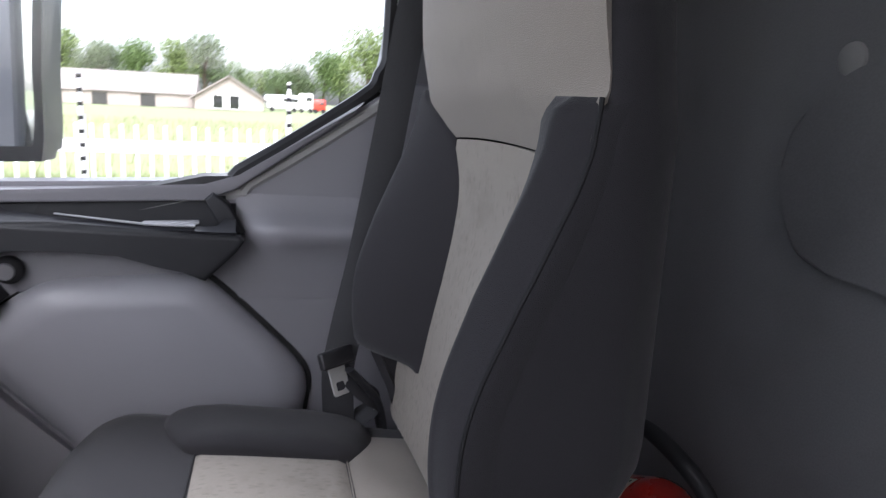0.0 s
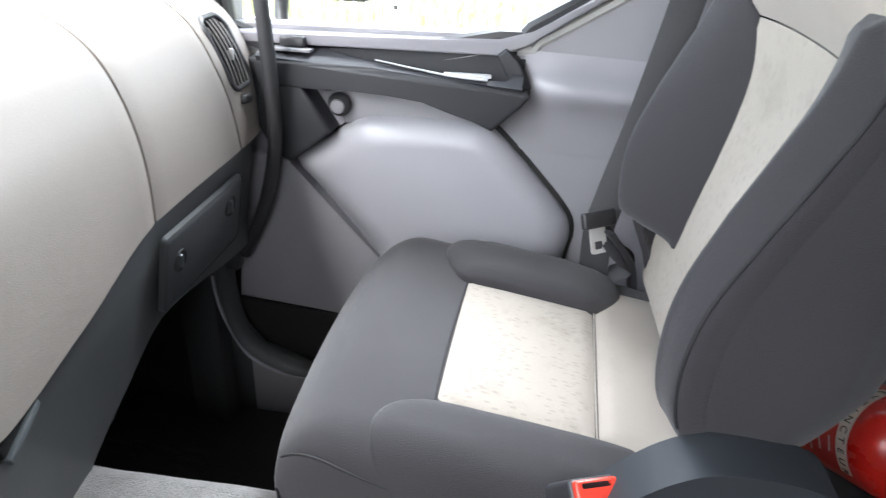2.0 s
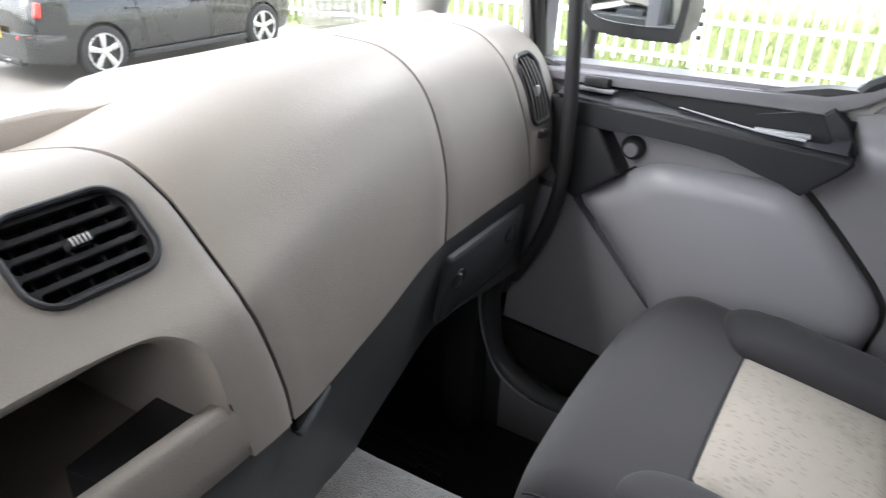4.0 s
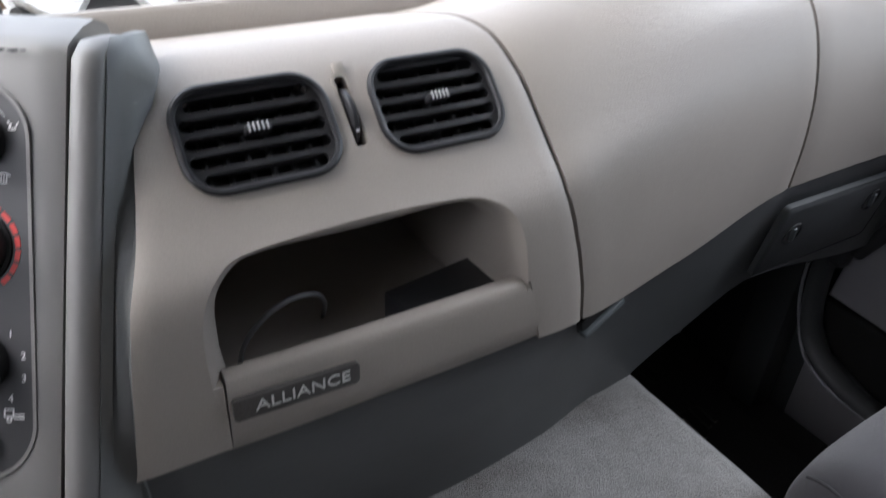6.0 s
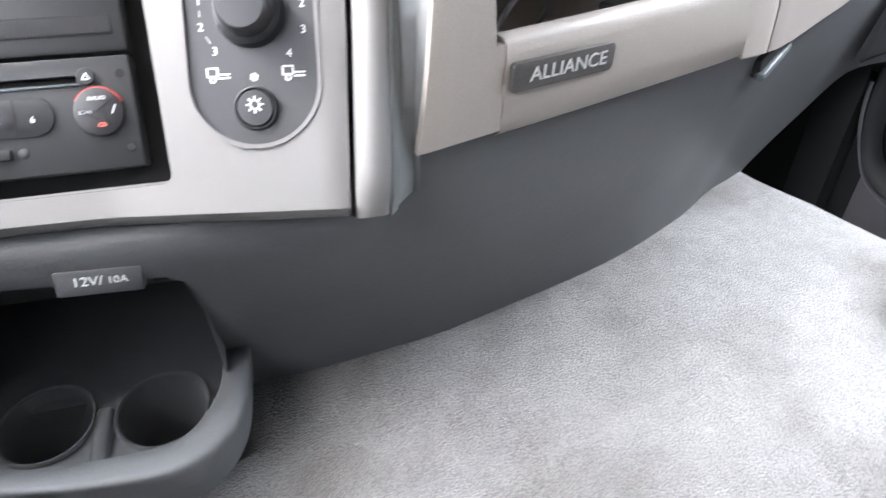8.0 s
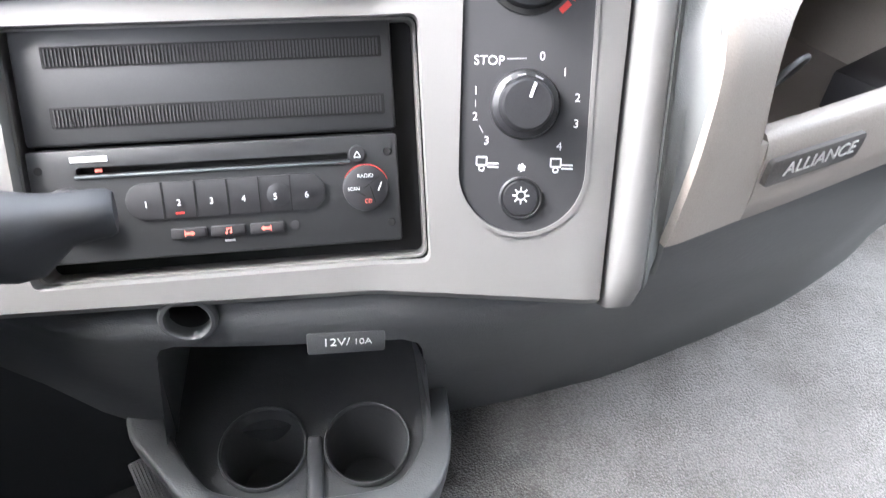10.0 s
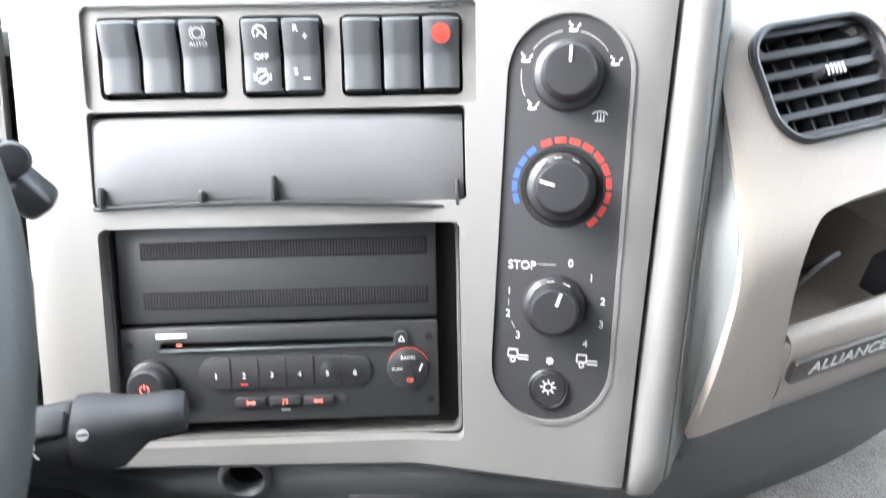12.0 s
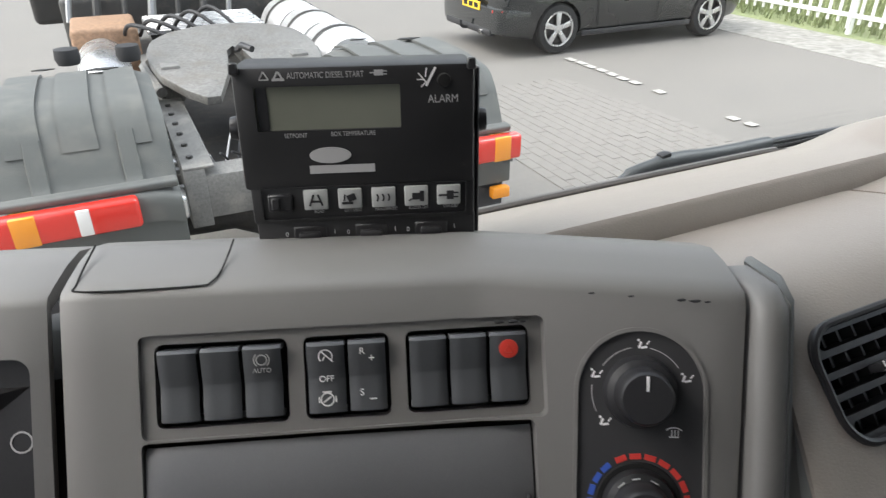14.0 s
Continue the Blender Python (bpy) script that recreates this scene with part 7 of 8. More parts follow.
for x, hz, hy, dz in ((-0.17, 0.013, 0.013, 0.0), (-0.10, 0.0155, 0.0155, 0.0), (-0.062, 0.018, 0.018, 0.0), (-0.0565, 0.0182, 0.0182, 0.0), (-0.0545, 0.0197, 0.0197, 0.001), (-0.045, 0.0207, 0.0200, 0.0), (-0.034, 0.0195, 0.0175, -0.001), (-0.025, 0.0150, 0.0140, 0.003), (-0.019, 0.0118, 0.0130, 0.006), (-0.010, 0.0105, 0.0130, 0.007), (-0.002, 0.0100, 0.0125, 0.007), (0.001, 0.0085, 0.0105, 0.007)):
    secs.append([(x, hy * math.copysign(abs(math.cos(a)) ** 0.8, math.cos(a)), dz + hz * math.copysign(abs(math.sin(a)) ** 0.8, math.sin(a))) for a in [2 * math.pi * k / 28 for k in range(28)]])
part("lever", padded(secs), STALK, st, "tapered dark grey lever with a flattened tip", angle=45)
part("finger_rest", rbox(0.024, 0.015, 0.008, 0.003, 2, m=Matrix.Translation((-0.069, -0.007, 0.0175)) @ pose(0, 0, 0, 22, 0, 0)), STALK, st)
part("collar", lathe([(0.0180, -0.0012), (0.0192, -0.0010), (0.0192, 0.0010), (0.0180, 0.0012)], 28, m=Matrix.Translation((-0.0575, 0, 0.0)) @ pose(0, 0, 0, 0, 90, 0)), SLIT, st, "dark joint of the turning end")
writing("stalk_letter", "R", 0.013, WHITE_PRINT, st, Matrix.Translation((-0.074, -0.0162, 0.0090)) @ pose(0, 0, 0, 60))
part("stop_mark", lathe([(0.0030, 0.0), (0.0030, 0.0006), (0, 0.0006)], 20, m=Matrix.Translation((-0.048, -0.0158, 0.0166)) @ pose(0, 0, 0, 45)), GREY_PRINT, st)
bars(st, Matrix.Translation((-0.048, -0.0164, 0.0172)) @ pose(0, 0, 0, 45), [(0, 0, 0.005, 0.001, 0)], SLIT)
st2 = root("wiper_stalk", "black stalk with a round end button on the steering column", "stalk", Matrix.Translation((-0.505, 0.45, 0.908)) @ pose(0, 0, 0, 0, 35, -10))
part("lever", tube(smooth_line([(-0.13, 0.05, -0.03), (-0.07, 0.02, -0.012), (-0.02, 0.002, -0.004), (0.002, 0, 0)], 5), [0.008] * 8 + [0.0095] * 8, 14), BLACK, st2)
part("grip_ring", lathe([(0.0098, -0.006), (0.0112, -0.004), (0.0112, 0.004), (0.0098, 0.006)], 20, m=Matrix.Translation((-0.012, 0.001, -0.002)) @ pose(0, 0, 0, 0, 80, 0)), BLACK_SOFT, st2)
part("end_button", lathe([(0.0078, 0.0), (0.0078, 0.006), (0.0062, 0.009), (0, 0.0105)], 22, m=Matrix.Translation((0.0, -0.006, 0.007)) @ pose(0, 0, 0, 55, 0, 0)), BLACK_SOFT, st2)
part("tip_block", rbox(0.022, 0.018, 0.016, 0.005, 3, m=Matrix.Translation((0.010, 0.0, -0.010)) @ pose(0, 0, 0, 0, 25, 0)), BLACK, st2, "black angled tip")

# accelerator pedal
pd = root("pedal", "ribbed metal accelerator pedal above the floor", "pedal", Matrix.Translation((-0.546, 0.742, 0.078)) @ pose(0, 0, 0, 40, 0, 6) @ Matrix.Diagonal((0.82, 0.82, 1, 1)))
PEDAL = surface("worn_pedal_metal", (0.30, 0.295, 0.29), 0.5, 0.2, grain=500, metal=0.6, bump=0.15)
part("pedal_plate", rbox(0.062, 0.085, 0.012, 0.004, 2), PEDAL, pd, "worn metal pedal plate")
for k in range(11):
    part("rib", rbox(0.0022, 0.080, 0.004, 0.0008, 1, m=Matrix.Translation((-0.026 + 0.0052 * k, 0, 0.0075))), PEDAL, pd)
part("pedal_arm", tube([(0, 0.05, -0.005), (0, 0.12, -0.03), (0, 0.20, -0.02)], 0.010, 8), BLACK, pd)

# ---- things lying in the open compartment ----
bx = root("black_box", "small black electronic box lying in the compartment", "electronic box", Matrix.Translation((0.130, 0.394, 0.7010)) @ pose(0, 0, 0, 0, 0, 8))
part("case", rbox(0.112, 0.056, 0.036, 0.003, 2), BLACK, bx, "black metal case")
part("front_plate", rbox(0.110, 0.003, 0.030, 0.001, 1, m=Matrix.Translation((0, -0.029, 0))), BLACK_SOFT, bx)
for x in (-0.045, 0.012, 0.042):
    part("connector", rbox(0.010, 0.006, 0.006, 0.001, 1, m=Matrix.Translation((x, -0.032, 0.010))), PILLAR, bx, "pale metal connector")
CABLE_GREY = surface("grey_cable_sheath", (0.10, 0.10, 0.105), 0.45, 0.1, bump=0)
cb = tagged(part("loose_cable", tube(smooth_line([(-0.068, 0.40, 0.680), (-0.060, 0.388, 0.728), (-0.040, 0.386, 0.752), (-0.018, 0.390, 0.758), (0.004, 0.400, 0.748), (0.018, 0.42, 0.720), (0.024, 0.45, 0.680)], 8), 0.0022, 8), CABLE_GREY), "thin black cable looped in the compartment", "cable")


# ---- outside: paved yard, fence, field, parked car, tractor unit, farm and trees ----
GZ = -0.90
PAVE = surface("grey_paving", (0.170, 0.160, 0.147), 0.82, 0.12, grain=60, bump=0.4, blot=1.2, dist=0.003, stain=0.3, stain_color=(0.16, 0.15, 0.14))
PAVER = surface("concrete_block", (0.190, 0.179, 0.165), 0.85, 0.14, grain=90, bump=0.4, blot=2.5, dist=0.002, stain=0.25, stain_color=(0.18, 0.17, 0.155))
GRASS = surface("meadow_grass", (0.19, 0.22, 0.10), 0.9, 0.3, grain=14, bump=0.8, blot=0.35, dist=0.03, stain=0.4, stain_color=(0.22, 0.22, 0.09))
WHITE_METAL = surface("white_painted_steel", (0.78, 0.78, 0.76), 0.45, 0.04, grain=40, bump=0.05)
CAR_PAINT = surface("dark_car_paint", (0.016, 0.018, 0.019), 0.25, 0.04, grain=3, bump=0, blot=1, metal=0.2, coat=1.0)
CAR_GLASS = surface("dark_car_glass", (0.012, 0.014, 0.015), 0.06, 0.1, bump=0, coat=1.0)
TYRE = surface("tyre_rubber", (0.018, 0.018, 0.018), 0.8, 0.15, grain=120, bump=0.2)
ALLOY = surface("silver_alloy", (0.62, 0.62, 0.62), 0.28, 0.05, metal=0.85, bump=0)
FENDER = surface("grey_fender_plastic", (0.092, 0.096, 0.092), 0.62, 0.12, grain=200, bump=0.15, blot=5, stain=0.35, stain_color=(0.2, 0.19, 0.17))
CHASSIS = surface("dusty_chassis_paint", (0.15, 0.148, 0.142), 0.6, 0.2, grain=90, bump=0.2, blot=6, stain=0.5, stain_color=(0.33, 0.31, 0.28))
OILY = surface("oily_black_steel", (0.035, 0.034, 0.033), 0.45, 0.3, grain=120, bump=0.3, blot=10, stain=0.5, stain_color=(0.12, 0.10, 0.08))
PLATE_STEEL = surface("worn_fifth_wheel_steel", (0.21, 0.205, 0.195), 0.5, 0.2, grain=60, bump=0.2, blot=4, metal=0.5, stain=0.5, stain_color=(0.16, 0.13, 0.10))
LAMP_RED = surface("red_lamp_lens", (0.62, 0.03, 0.02), 0.2, 0.06, grain=300, bump=0.1, coat=0.6)
LAMP_AMBER = surface("amber_lamp_lens", (0.78, 0.28, 0.02), 0.2, 0.06, grain=300, bump=0.1, coat=0.6)
LAMP_CLEAR = surface("clear_lamp_lens", (0.72, 0.70, 0.68), 0.2, 0.06, grain=300, bump=0.1, coat=0.6)
YELLOW = surface("yellow_plate", (0.75, 0.48, 0.03), 0.5, 0.04, bump=0)
BRICK = surface("pale_brick", (0.36, 0.31, 0.285), 0.85, 0.2, grain=30, bump=0.2, blot=2)
ROOF = surface("weathered_roof", (0.25, 0.22, 0.205), 0.85, 0.25, grain=20, bump=0.4, blot=0.7, dist=0.02, stain=0.4, stain_color=(0.12, 0.11, 0.09))
BARK = surface("bark", (0.09, 0.07, 0.05), 0.9, 0.3, grain=30, bump=0.6, dist=0.01)
LEAF = [surface("spring_leaves", (0.10, 0.155, 0.045), 0.7, 0.3, grain=8, bump=0.2, blot=0.5), surface("pale_spring_leaves", (0.15, 0.20, 0.065), 0.7, 0.3, grain=8, bump=0.2, blot=0.5), surface("olive_leaves", (0.085, 0.12, 0.05), 0.7, 0.3, grain=8, bump=0.2, blot=0.5)]
COWL = surface("black_cowl", (0.02, 0.02, 0.021), 0.5, 0.15, grain=400, bump=0.15)


def flat_sheet(name, x0, x1, y0, y1, z, mat, label, category, n=2):
    rows = [[(x0 + (x1 - x0) * i / n, y0 + (y1 - y0) * j / n, z) for j in range(n + 1)] for i in range(n + 1)]
    return tagged(part(name, sheet(rows, 0.05), mat), label, category, kind="structure")


flat_sheet("ground", -600, 600, -600, 600, GZ - 0.03, GRASS, "green meadow reaching to the horizon", "meadow")
flat_sheet("pavement", -60, 8.55, -60, 60, GZ - 0.012, PAVE, "pale grey block-paved yard", "pavement")
border = flat_sheet("pavement_border", 8.15, 9.35, -30, 60, GZ - 0.004, surface("pale_grit", (0.27, 0.26, 0.24), 0.9, 0.25, grain=9, bump=0.5, blot=2.5, dist=0.004, stain=0.5, stain_color=(0.17, 0.165, 0.14)), "strip of worn paving along the fence", "pavement")


def paver_mesh(w, l, h):
    bm = bmesh.new()
    b = 0.004
    lo = [bm.verts.new((sx * w / 2, sy * l / 2, -h)) for sx, sy in ((-1, -1), (1, -1), (1, 1), (-1, 1))]
    mid = [bm.verts.new((sx * w / 2, sy * l / 2, -b)) for sx, sy in ((-1, -1), (1, -1), (1, 1), (-1, 1))]
    hi = [bm.verts.new((sx * (w / 2 - b), sy * (l / 2 - b), 0)) for sx, sy in ((-1, -1), (1, -1), (1, 1), (-1, 1))]
    for a, c in ((lo, mid), (mid, hi)):
        for k in range(4):
            bm.faces.new((a[k], a[(k + 1) % 4], c[(k + 1) % 4], c[k]))
    bm.faces.new(hi)
    return bm


# fence
FX = 9.55
fence = root("fence", "white steel picket fence along the yard with striped poles", "fence", Matrix.Translation((FX, 0, 0)))
picket = None
for k in range(150):
    y = -9.0 + 0.175 * k
    if picket is None:
        picket = part("picket", rbox(0.03, 0.045, 1.36, 0.008, 1), WHITE_METAL, fence, smooth=False)
        picket.location = (0, y, -0.06)
    else:
        o = new("picket", picket.data)
        o.parent = fence
        o.location = (0, y, -0.06)
for z, h in ((0.34, 0.16), (-0.13, 0.07), (-0.62, 0.06)):
    part("rail", rbox(0.035, 26.5, h, 0.008, 1, m=Matrix.Translation((-0.03, 4.0, z))), WHITE_METAL, fence, smooth=False)
post = None
for k in range(-3, 6):
    y = 1.95 + 2.55 * k
    part("post", rbox(0.07, 0.07, 1.62, 0.01, 1, m=Matrix.Translation((0.0, y, -0.09))), WHITE_METAL, fence, smooth=False)
    part("striped_pole", lathe([(0, -0.8), (0.028, -0.8), (0.028, 1.24), (0.02, 1.26), (0, 1.26)], 10, m=Matrix.Translation((-0.06, y, 0))), WHITE_METAL, fence, "thin white pole with dark rings")
    for q in range(10):
        part("ring", lathe([(0.032, -0.03), (0.032, 0.03)], 10, m=Matrix.Translation((-0.06, y, 1.2 - 0.17 * q))), SLIT, fence)

# exterior mirror on the passenger door
mir = root("door_mirror", "black truck door mirror on a curved arm", "mirror", Matrix.Translation((1.35, 0.412, 1.035)) @ pose(0, 0, 0, 0, 0, -6))
mo = [(p.x, p.y) for p in smooth_line([(-0.118, -0.135, 0), (-0.09, -0.153, 0), (0.06, -0.150, 0), (0.108, -0.118, 0), (0.120, -0.05, 0), (0.120, 0.30, 0), (-0.118, 0.30, 0), (-0.124, 0.0, 0)], 4, closed=True)]
MF = Matrix(((0, 0, 1, 0), (1, 0, 0, 0), (0, 1, 0, 0), (0, 0, 0, 1)))
part("housing", prism([(x * 1.0, y) for x, y in mo], -0.005, 0.075, 0.03, 4, m=MF @ Matrix.Translation((0, 0, 0.01))), BLACK, mir, "black rounded mirror housing")
part("mirror_rim", ring([(x * 1.0, y) for x, y in mo], [(x * 0.88, y * 0.9 + 0.012) for x, y in mo], -0.012, 0.006, bm=None), BLACK, mir, m=MF @ Matrix.Translation((0, 0, 0.004)))
part("mirror_glass", prism([(x * 0.9, y * 0.92 + 0.01) for x, y in mo], -0.006, -0.003), MIRROR, mir, "mirror glass", m=MF, smooth=False)
part("mirror_arm", tube(smooth_line([(0.02, 0.085, -0.13), (0.01, 0.09, -0.19), (-0.03, 0.07, -0.24), (-0.12, 0.06, -0.27), (-0.26, 0.06, -0.28)], 6), 0.016, 10), BLACK, mir, "curved black mirror arm")

# cowl and wipers below the windscreen
tagged(part("cowl", sheet([[(x, 0.735, 0.872), (x, 0.80, 0.855), (x, 0.86, 0.815)] for x in (-1.05, -0.5, 0, 0.5, 1.05)], 0.01), COWL), "black cowl below the windscreen", "cowl", kind="structure")
WIPER_GREY = surface("wiper_grey_plastic", (0.055, 0.06, 0.063), 0.45, 0.1, grain=1200, bump=0.1, blot=20)
wp = root("wiper", "black windscreen wiper resting at the foot of the glass", "wiper")
part("wiper_arm", tube(smooth_line([(0.30, 0.868, 0.846), (0.45, 0.868, 0.843), (0.60, 0.868, 0.840), (0.80, 0.862, 0.836), (1.00, 0.85, 0.828)], 6), 0.0065, 8, flat=0.8), BLACK, wp, "black wiper arm")
part("wiper_blade", tube(smooth_line([(0.095, 0.870, 0.828), (0.115, 0.870, 0.838), (0.155, 0.868, 0.846), (0.20, 0.868, 0.846), (0.28, 0.868, 0.843), (0.36, 0.868, 0.843)], 5), [0.003] + [0.006] * 4 + [0.009] * 6 + [0.012] * 6 + [0.0105] * 9, 10), WIPER_GREY, wp, "dark grey spoiler of the blade")
part("wiper_hinge", rbox(0.016, 0.014, 0.008, 0.003, 2, m=Matrix.Translation((0.168, 0.868, 0.8575)) @ pose(0, 0, 0, 0, -12, 0)), BLACK, wp)
part("wiper_lip", tube([(0.14, 0.872, 0.8350), (0.5, 0.872, 0.832), (1.0, 0.856, 0.818)], 0.004, 6), BLACK, wp, "thin rubber lip")


# parked car seen from behind and aside
def loft_rings(rings_, cap=True, bm=None):
    bm = bm or bmesh.new()
    vs = [[bm.verts.new(p) for p in r] for r in rings_]
    n = len(vs[0])
    for a, b in zip(vs, vs[1:]):
        for k in range(n):
            bm.faces.new((a[k], a[(k + 1) % n], b[(k + 1) % n], b[k]))
    if cap:
        bm.faces.new(vs[0][::-1])
        bm.faces.new(vs[-1])
    return bm


CARM = Matrix.Translation((4.915, 8.80, GZ))
car = root("parked_car", "dark grey hatchback parked beside the fence with silver wheels", "car", CARM)
# sections along x: half width, sill z, shoulder z, roof z, roof half width
SEC = ((-0.84, 0.66, 0.36, 0.80, 0.84, 0.55), (-0.80, 0.78, 0.30, 0.86, 0.98, 0.62), (-0.70, 0.86, 0.26, 0.92, 1.16, 0.62), (-0.40, 0.90, 0.22, 0.95, 1.36, 0.58), (0.1, 0.905, 0.20, 0.94, 1.43, 0.57), (0.8, 0.905, 0.20, 0.92, 1.45, 0.57), (1.5, 0.90, 0.20, 0.90, 1.40, 0.56), (1.95, 0.895, 0.20, 0.88, 1.20, 0.58), (2.35, 0.89, 0.20, 0.86, 0.98, 0.66), (2.9, 0.87, 0.22, 0.80, 0.86, 0.70), (3.30, 0.80, 0.26, 0.70, 0.74, 0.62), (3.46, 0.62, 0.34, 0.58, 0.62, 0.45))
def car_ring(x, hw, sill, sh, rf, rw):
    r = []
    prof = [(hw * 0.90, sill), (hw * 0.985, sill + 0.12), (hw, sill + (sh - sill) * 0.55), (hw * 0.985, sh), (rw + (hw - rw) * 0.60, sh + (rf - sh) * 0.35), (rw + (hw - rw) * 0.22, sh + (rf - sh) * 0.80), (rw * 0.80, rf * 0.997), (0.0, rf)]
    for y, z in prof:
        r.append((x, -y, z))
    for y, z in prof[::-1][1:]:
        r.append((x, y, z))
    r.append((x, 0.0, sill - 0.03))
    return r
fine_sec = smooth_line([(a, b, c) for a, b, c, *_ in SEC], 4)
fine_sec2 = smooth_line([(d, e, f) for *_, d, e, f in SEC], 4)
body = loft_rings([car_ring(p.x, p.y, p.z, q.x, q.y, q.z) for p, q in zip(fine_sec, fine_sec2)])
arches = [lathe([(0, -1.2), (0.355, -1.2), (0.355, -0.62), (0, -0.62)], 36, m=Matrix.Translation((x, 0, 0.32)) @ pose(0, 0, 0, -90, 0, 0)) for x in (0.0, 2.65)]
arches += [lathe([(0, 0.62), (0.355, 0.62), (0.355, 1.2), (0, 1.2)], 36, m=Matrix.Translation((x, 0, 0.32)) @ pose(0, 0, 0, -90, 0, 0)) for x in (0.0, 2.65)]
part("body", carve(body, arches), CAR_PAINT, car, "glossy dark grey body", angle=35)
for y in (-1, 1):
    rows_ = []
    for k in range(13):
        x = -0.28 + 2.05 * k / 12
        i = min(range(len(fine_sec)), key=lambda q: abs(fine_sec[q].x - x))
        p, q = fine_sec[i], fine_sec2[i]
        f = []
        for s in (0.12, 0.45, 0.8):
            yy = q.z + (p.y - q.z) * (0.985 + (0.22 - 0.985) * s) if False else (p.y * 0.985 + (q.z + (p.y - q.z) * 0.22 - p.y * 0.985) * s)
            f.append((x, y * (yy + 0.012), q.x + (q.y - q.x) * (0.02 + 0.76 * s)))
        rows_.append(f)
    part("side_glass", sheet(rows_ if y > 0 else rows_, 0.004), CAR_GLASS, car, "dark side windows")
for x in (0.0, 2.65):
    for y in (-0.80, 0.80):
        wmat = Matrix.Translation((x, y, 0.32)) @ pose(0, 0, 0, 90 if y < 0 else -90, 0, 0)
        wl_ = part("wheel", lathe([(0.20, -0.10), (0.30, -0.105), (0.318, -0.08), (0.32, 0.0), (0.318, 0.07), (0.30, 0.098), (0.232, 0.104), (0.222, 0.085), (0.20, 0.06)], 44), TYRE, car, "black tyre on a silver alloy wheel", m=wmat)
        part("rim", lathe([(0.226, 0.098), (0.215, 0.102), (0.205, 0.085), (0.20, 0.03), (0.06, 0.03), (0, 0.03)], 40), OILY, wl_)
        part("rim_edge", lathe([(0.228, 0.095), (0.222, 0.106), (0.206, 0.104), (0.202, 0.09)], 40), ALLOY, wl_, "silver rim")
        for k in range(5):
            part("rim_spoke", prism([(0.03, -0.028), (0.20, -0.040), (0.206, 0.0), (0.20, 0.040), (0.03, 0.028)], 0.066, 0.088, 0.008, 2, m=pose(0, 0, 0, 0, 0, 72 * k + 18)), ALLOY, wl_, "broad alloy spoke")
        part("hub_cap", lathe([(0.05, 0.07), (0.045, 0.094), (0.0, 0.098)], 20), ALLOY, wl_)
part("tail_lamp", rbox(0.10, 0.05, 0.17, 0.02, 3, m=Matrix.Translation((-0.70, -0.855, 0.86)) @ pose(0, 0, 0, 0, 20, 25)), LAMP_RED, car, "red tail lamp")
part("tail_lamp", rbox(0.10, 0.05, 0.17, 0.02, 3, m=Matrix.Translation((-0.70, 0.855, 0.86)) @ pose(0, 0, 0, 0, 20, -25)), LAMP_RED, car, "red tail lamp")
part("bumper", loft_rings([[(x, y * w, z) for y, z in ((-1, 0.30), (-1.03, 0.45), (-1.0, 0.60), (0, 0.62), (1.0, 0.60), (1.03, 0.45), (1, 0.30), (0, 0.26))] for x, w in ((-0.90, 0.60), (-0.87, 0.76), (-0.78, 0.86), (-0.45, 0.89))]), CAR_PAINT, car, "dark rear bumper", angle=30)
part("bumper_skirt", rbox(0.10, 1.30, 0.10, 0.03, 2, m=Matrix.Translation((-0.86, 0, 0.30))), BLACK_SOFT, car, "black lower skirt")
part("number_plate", rbox(0.012, 0.50, 0.11, 0.004, 1, m=Matrix.Translation((-0.905, -0.12, 0.60))), YELLOW, car, "yellow number plate")
for q in (-0.15, 0.0, 0.15):
    part("plate_bar", rbox(0.002, 0.10, 0.06, 0, m=Matrix.Translation((-0.9122, q - 0.12, 0.60))), SLIT, car)
part("bumper_reflector", rbox(0.03, 0.17, 0.045, 0.008, 2, m=Matrix.Translation((-0.845, -0.735, 0.57)) @ pose(0, 0, 0, 0, 0, 24)), LAMP_RED, car, "red bumper reflector")
part("exhaust", lathe([(0.032, -0.06), (0.036, 0.05), (0.030, 0.05)], 18, m=Matrix.Translation((-0.90, -0.45, 0.29)) @ pose(0, 0, 0, 0, -90, 0)), CHROME, car, "chrome exhaust tip")
part("tow_bar", tube(smooth_line([(-0.8, 0, 0.28), (-0.95, 0, 0.28), (-1.0, 0, 0.33), (-1.0, 0, 0.38)], 5), 0.02, 8), BLACK, car, "tow bar")
part("sill_trim", rbox(1.9, 0.03, 0.07, 0.01, 2, m=Matrix.Translation((1.33, -0.885, 0.235))), BLACK_SOFT, car)
part("door_gap", tube([(0.62, -0.912, 0.32), (0.60, -0.918, 0.60), (0.50, -0.905, 0.92)], 0.004, 5), SLIT, car)
part("door_gap", tube([(1.62, -0.908, 0.30), (1.64, -0.912, 0.6), (1.60, -0.90, 0.90)], 0.004, 5), SLIT, car)
for x in (0.45, 1.45):
    part("door_handle", rbox(0.17, 0.03, 0.03, 0.01, 2, m=Matrix.Translation((x, -0.918, 0.80))), CAR_PAINT, car, "body-coloured door handle")

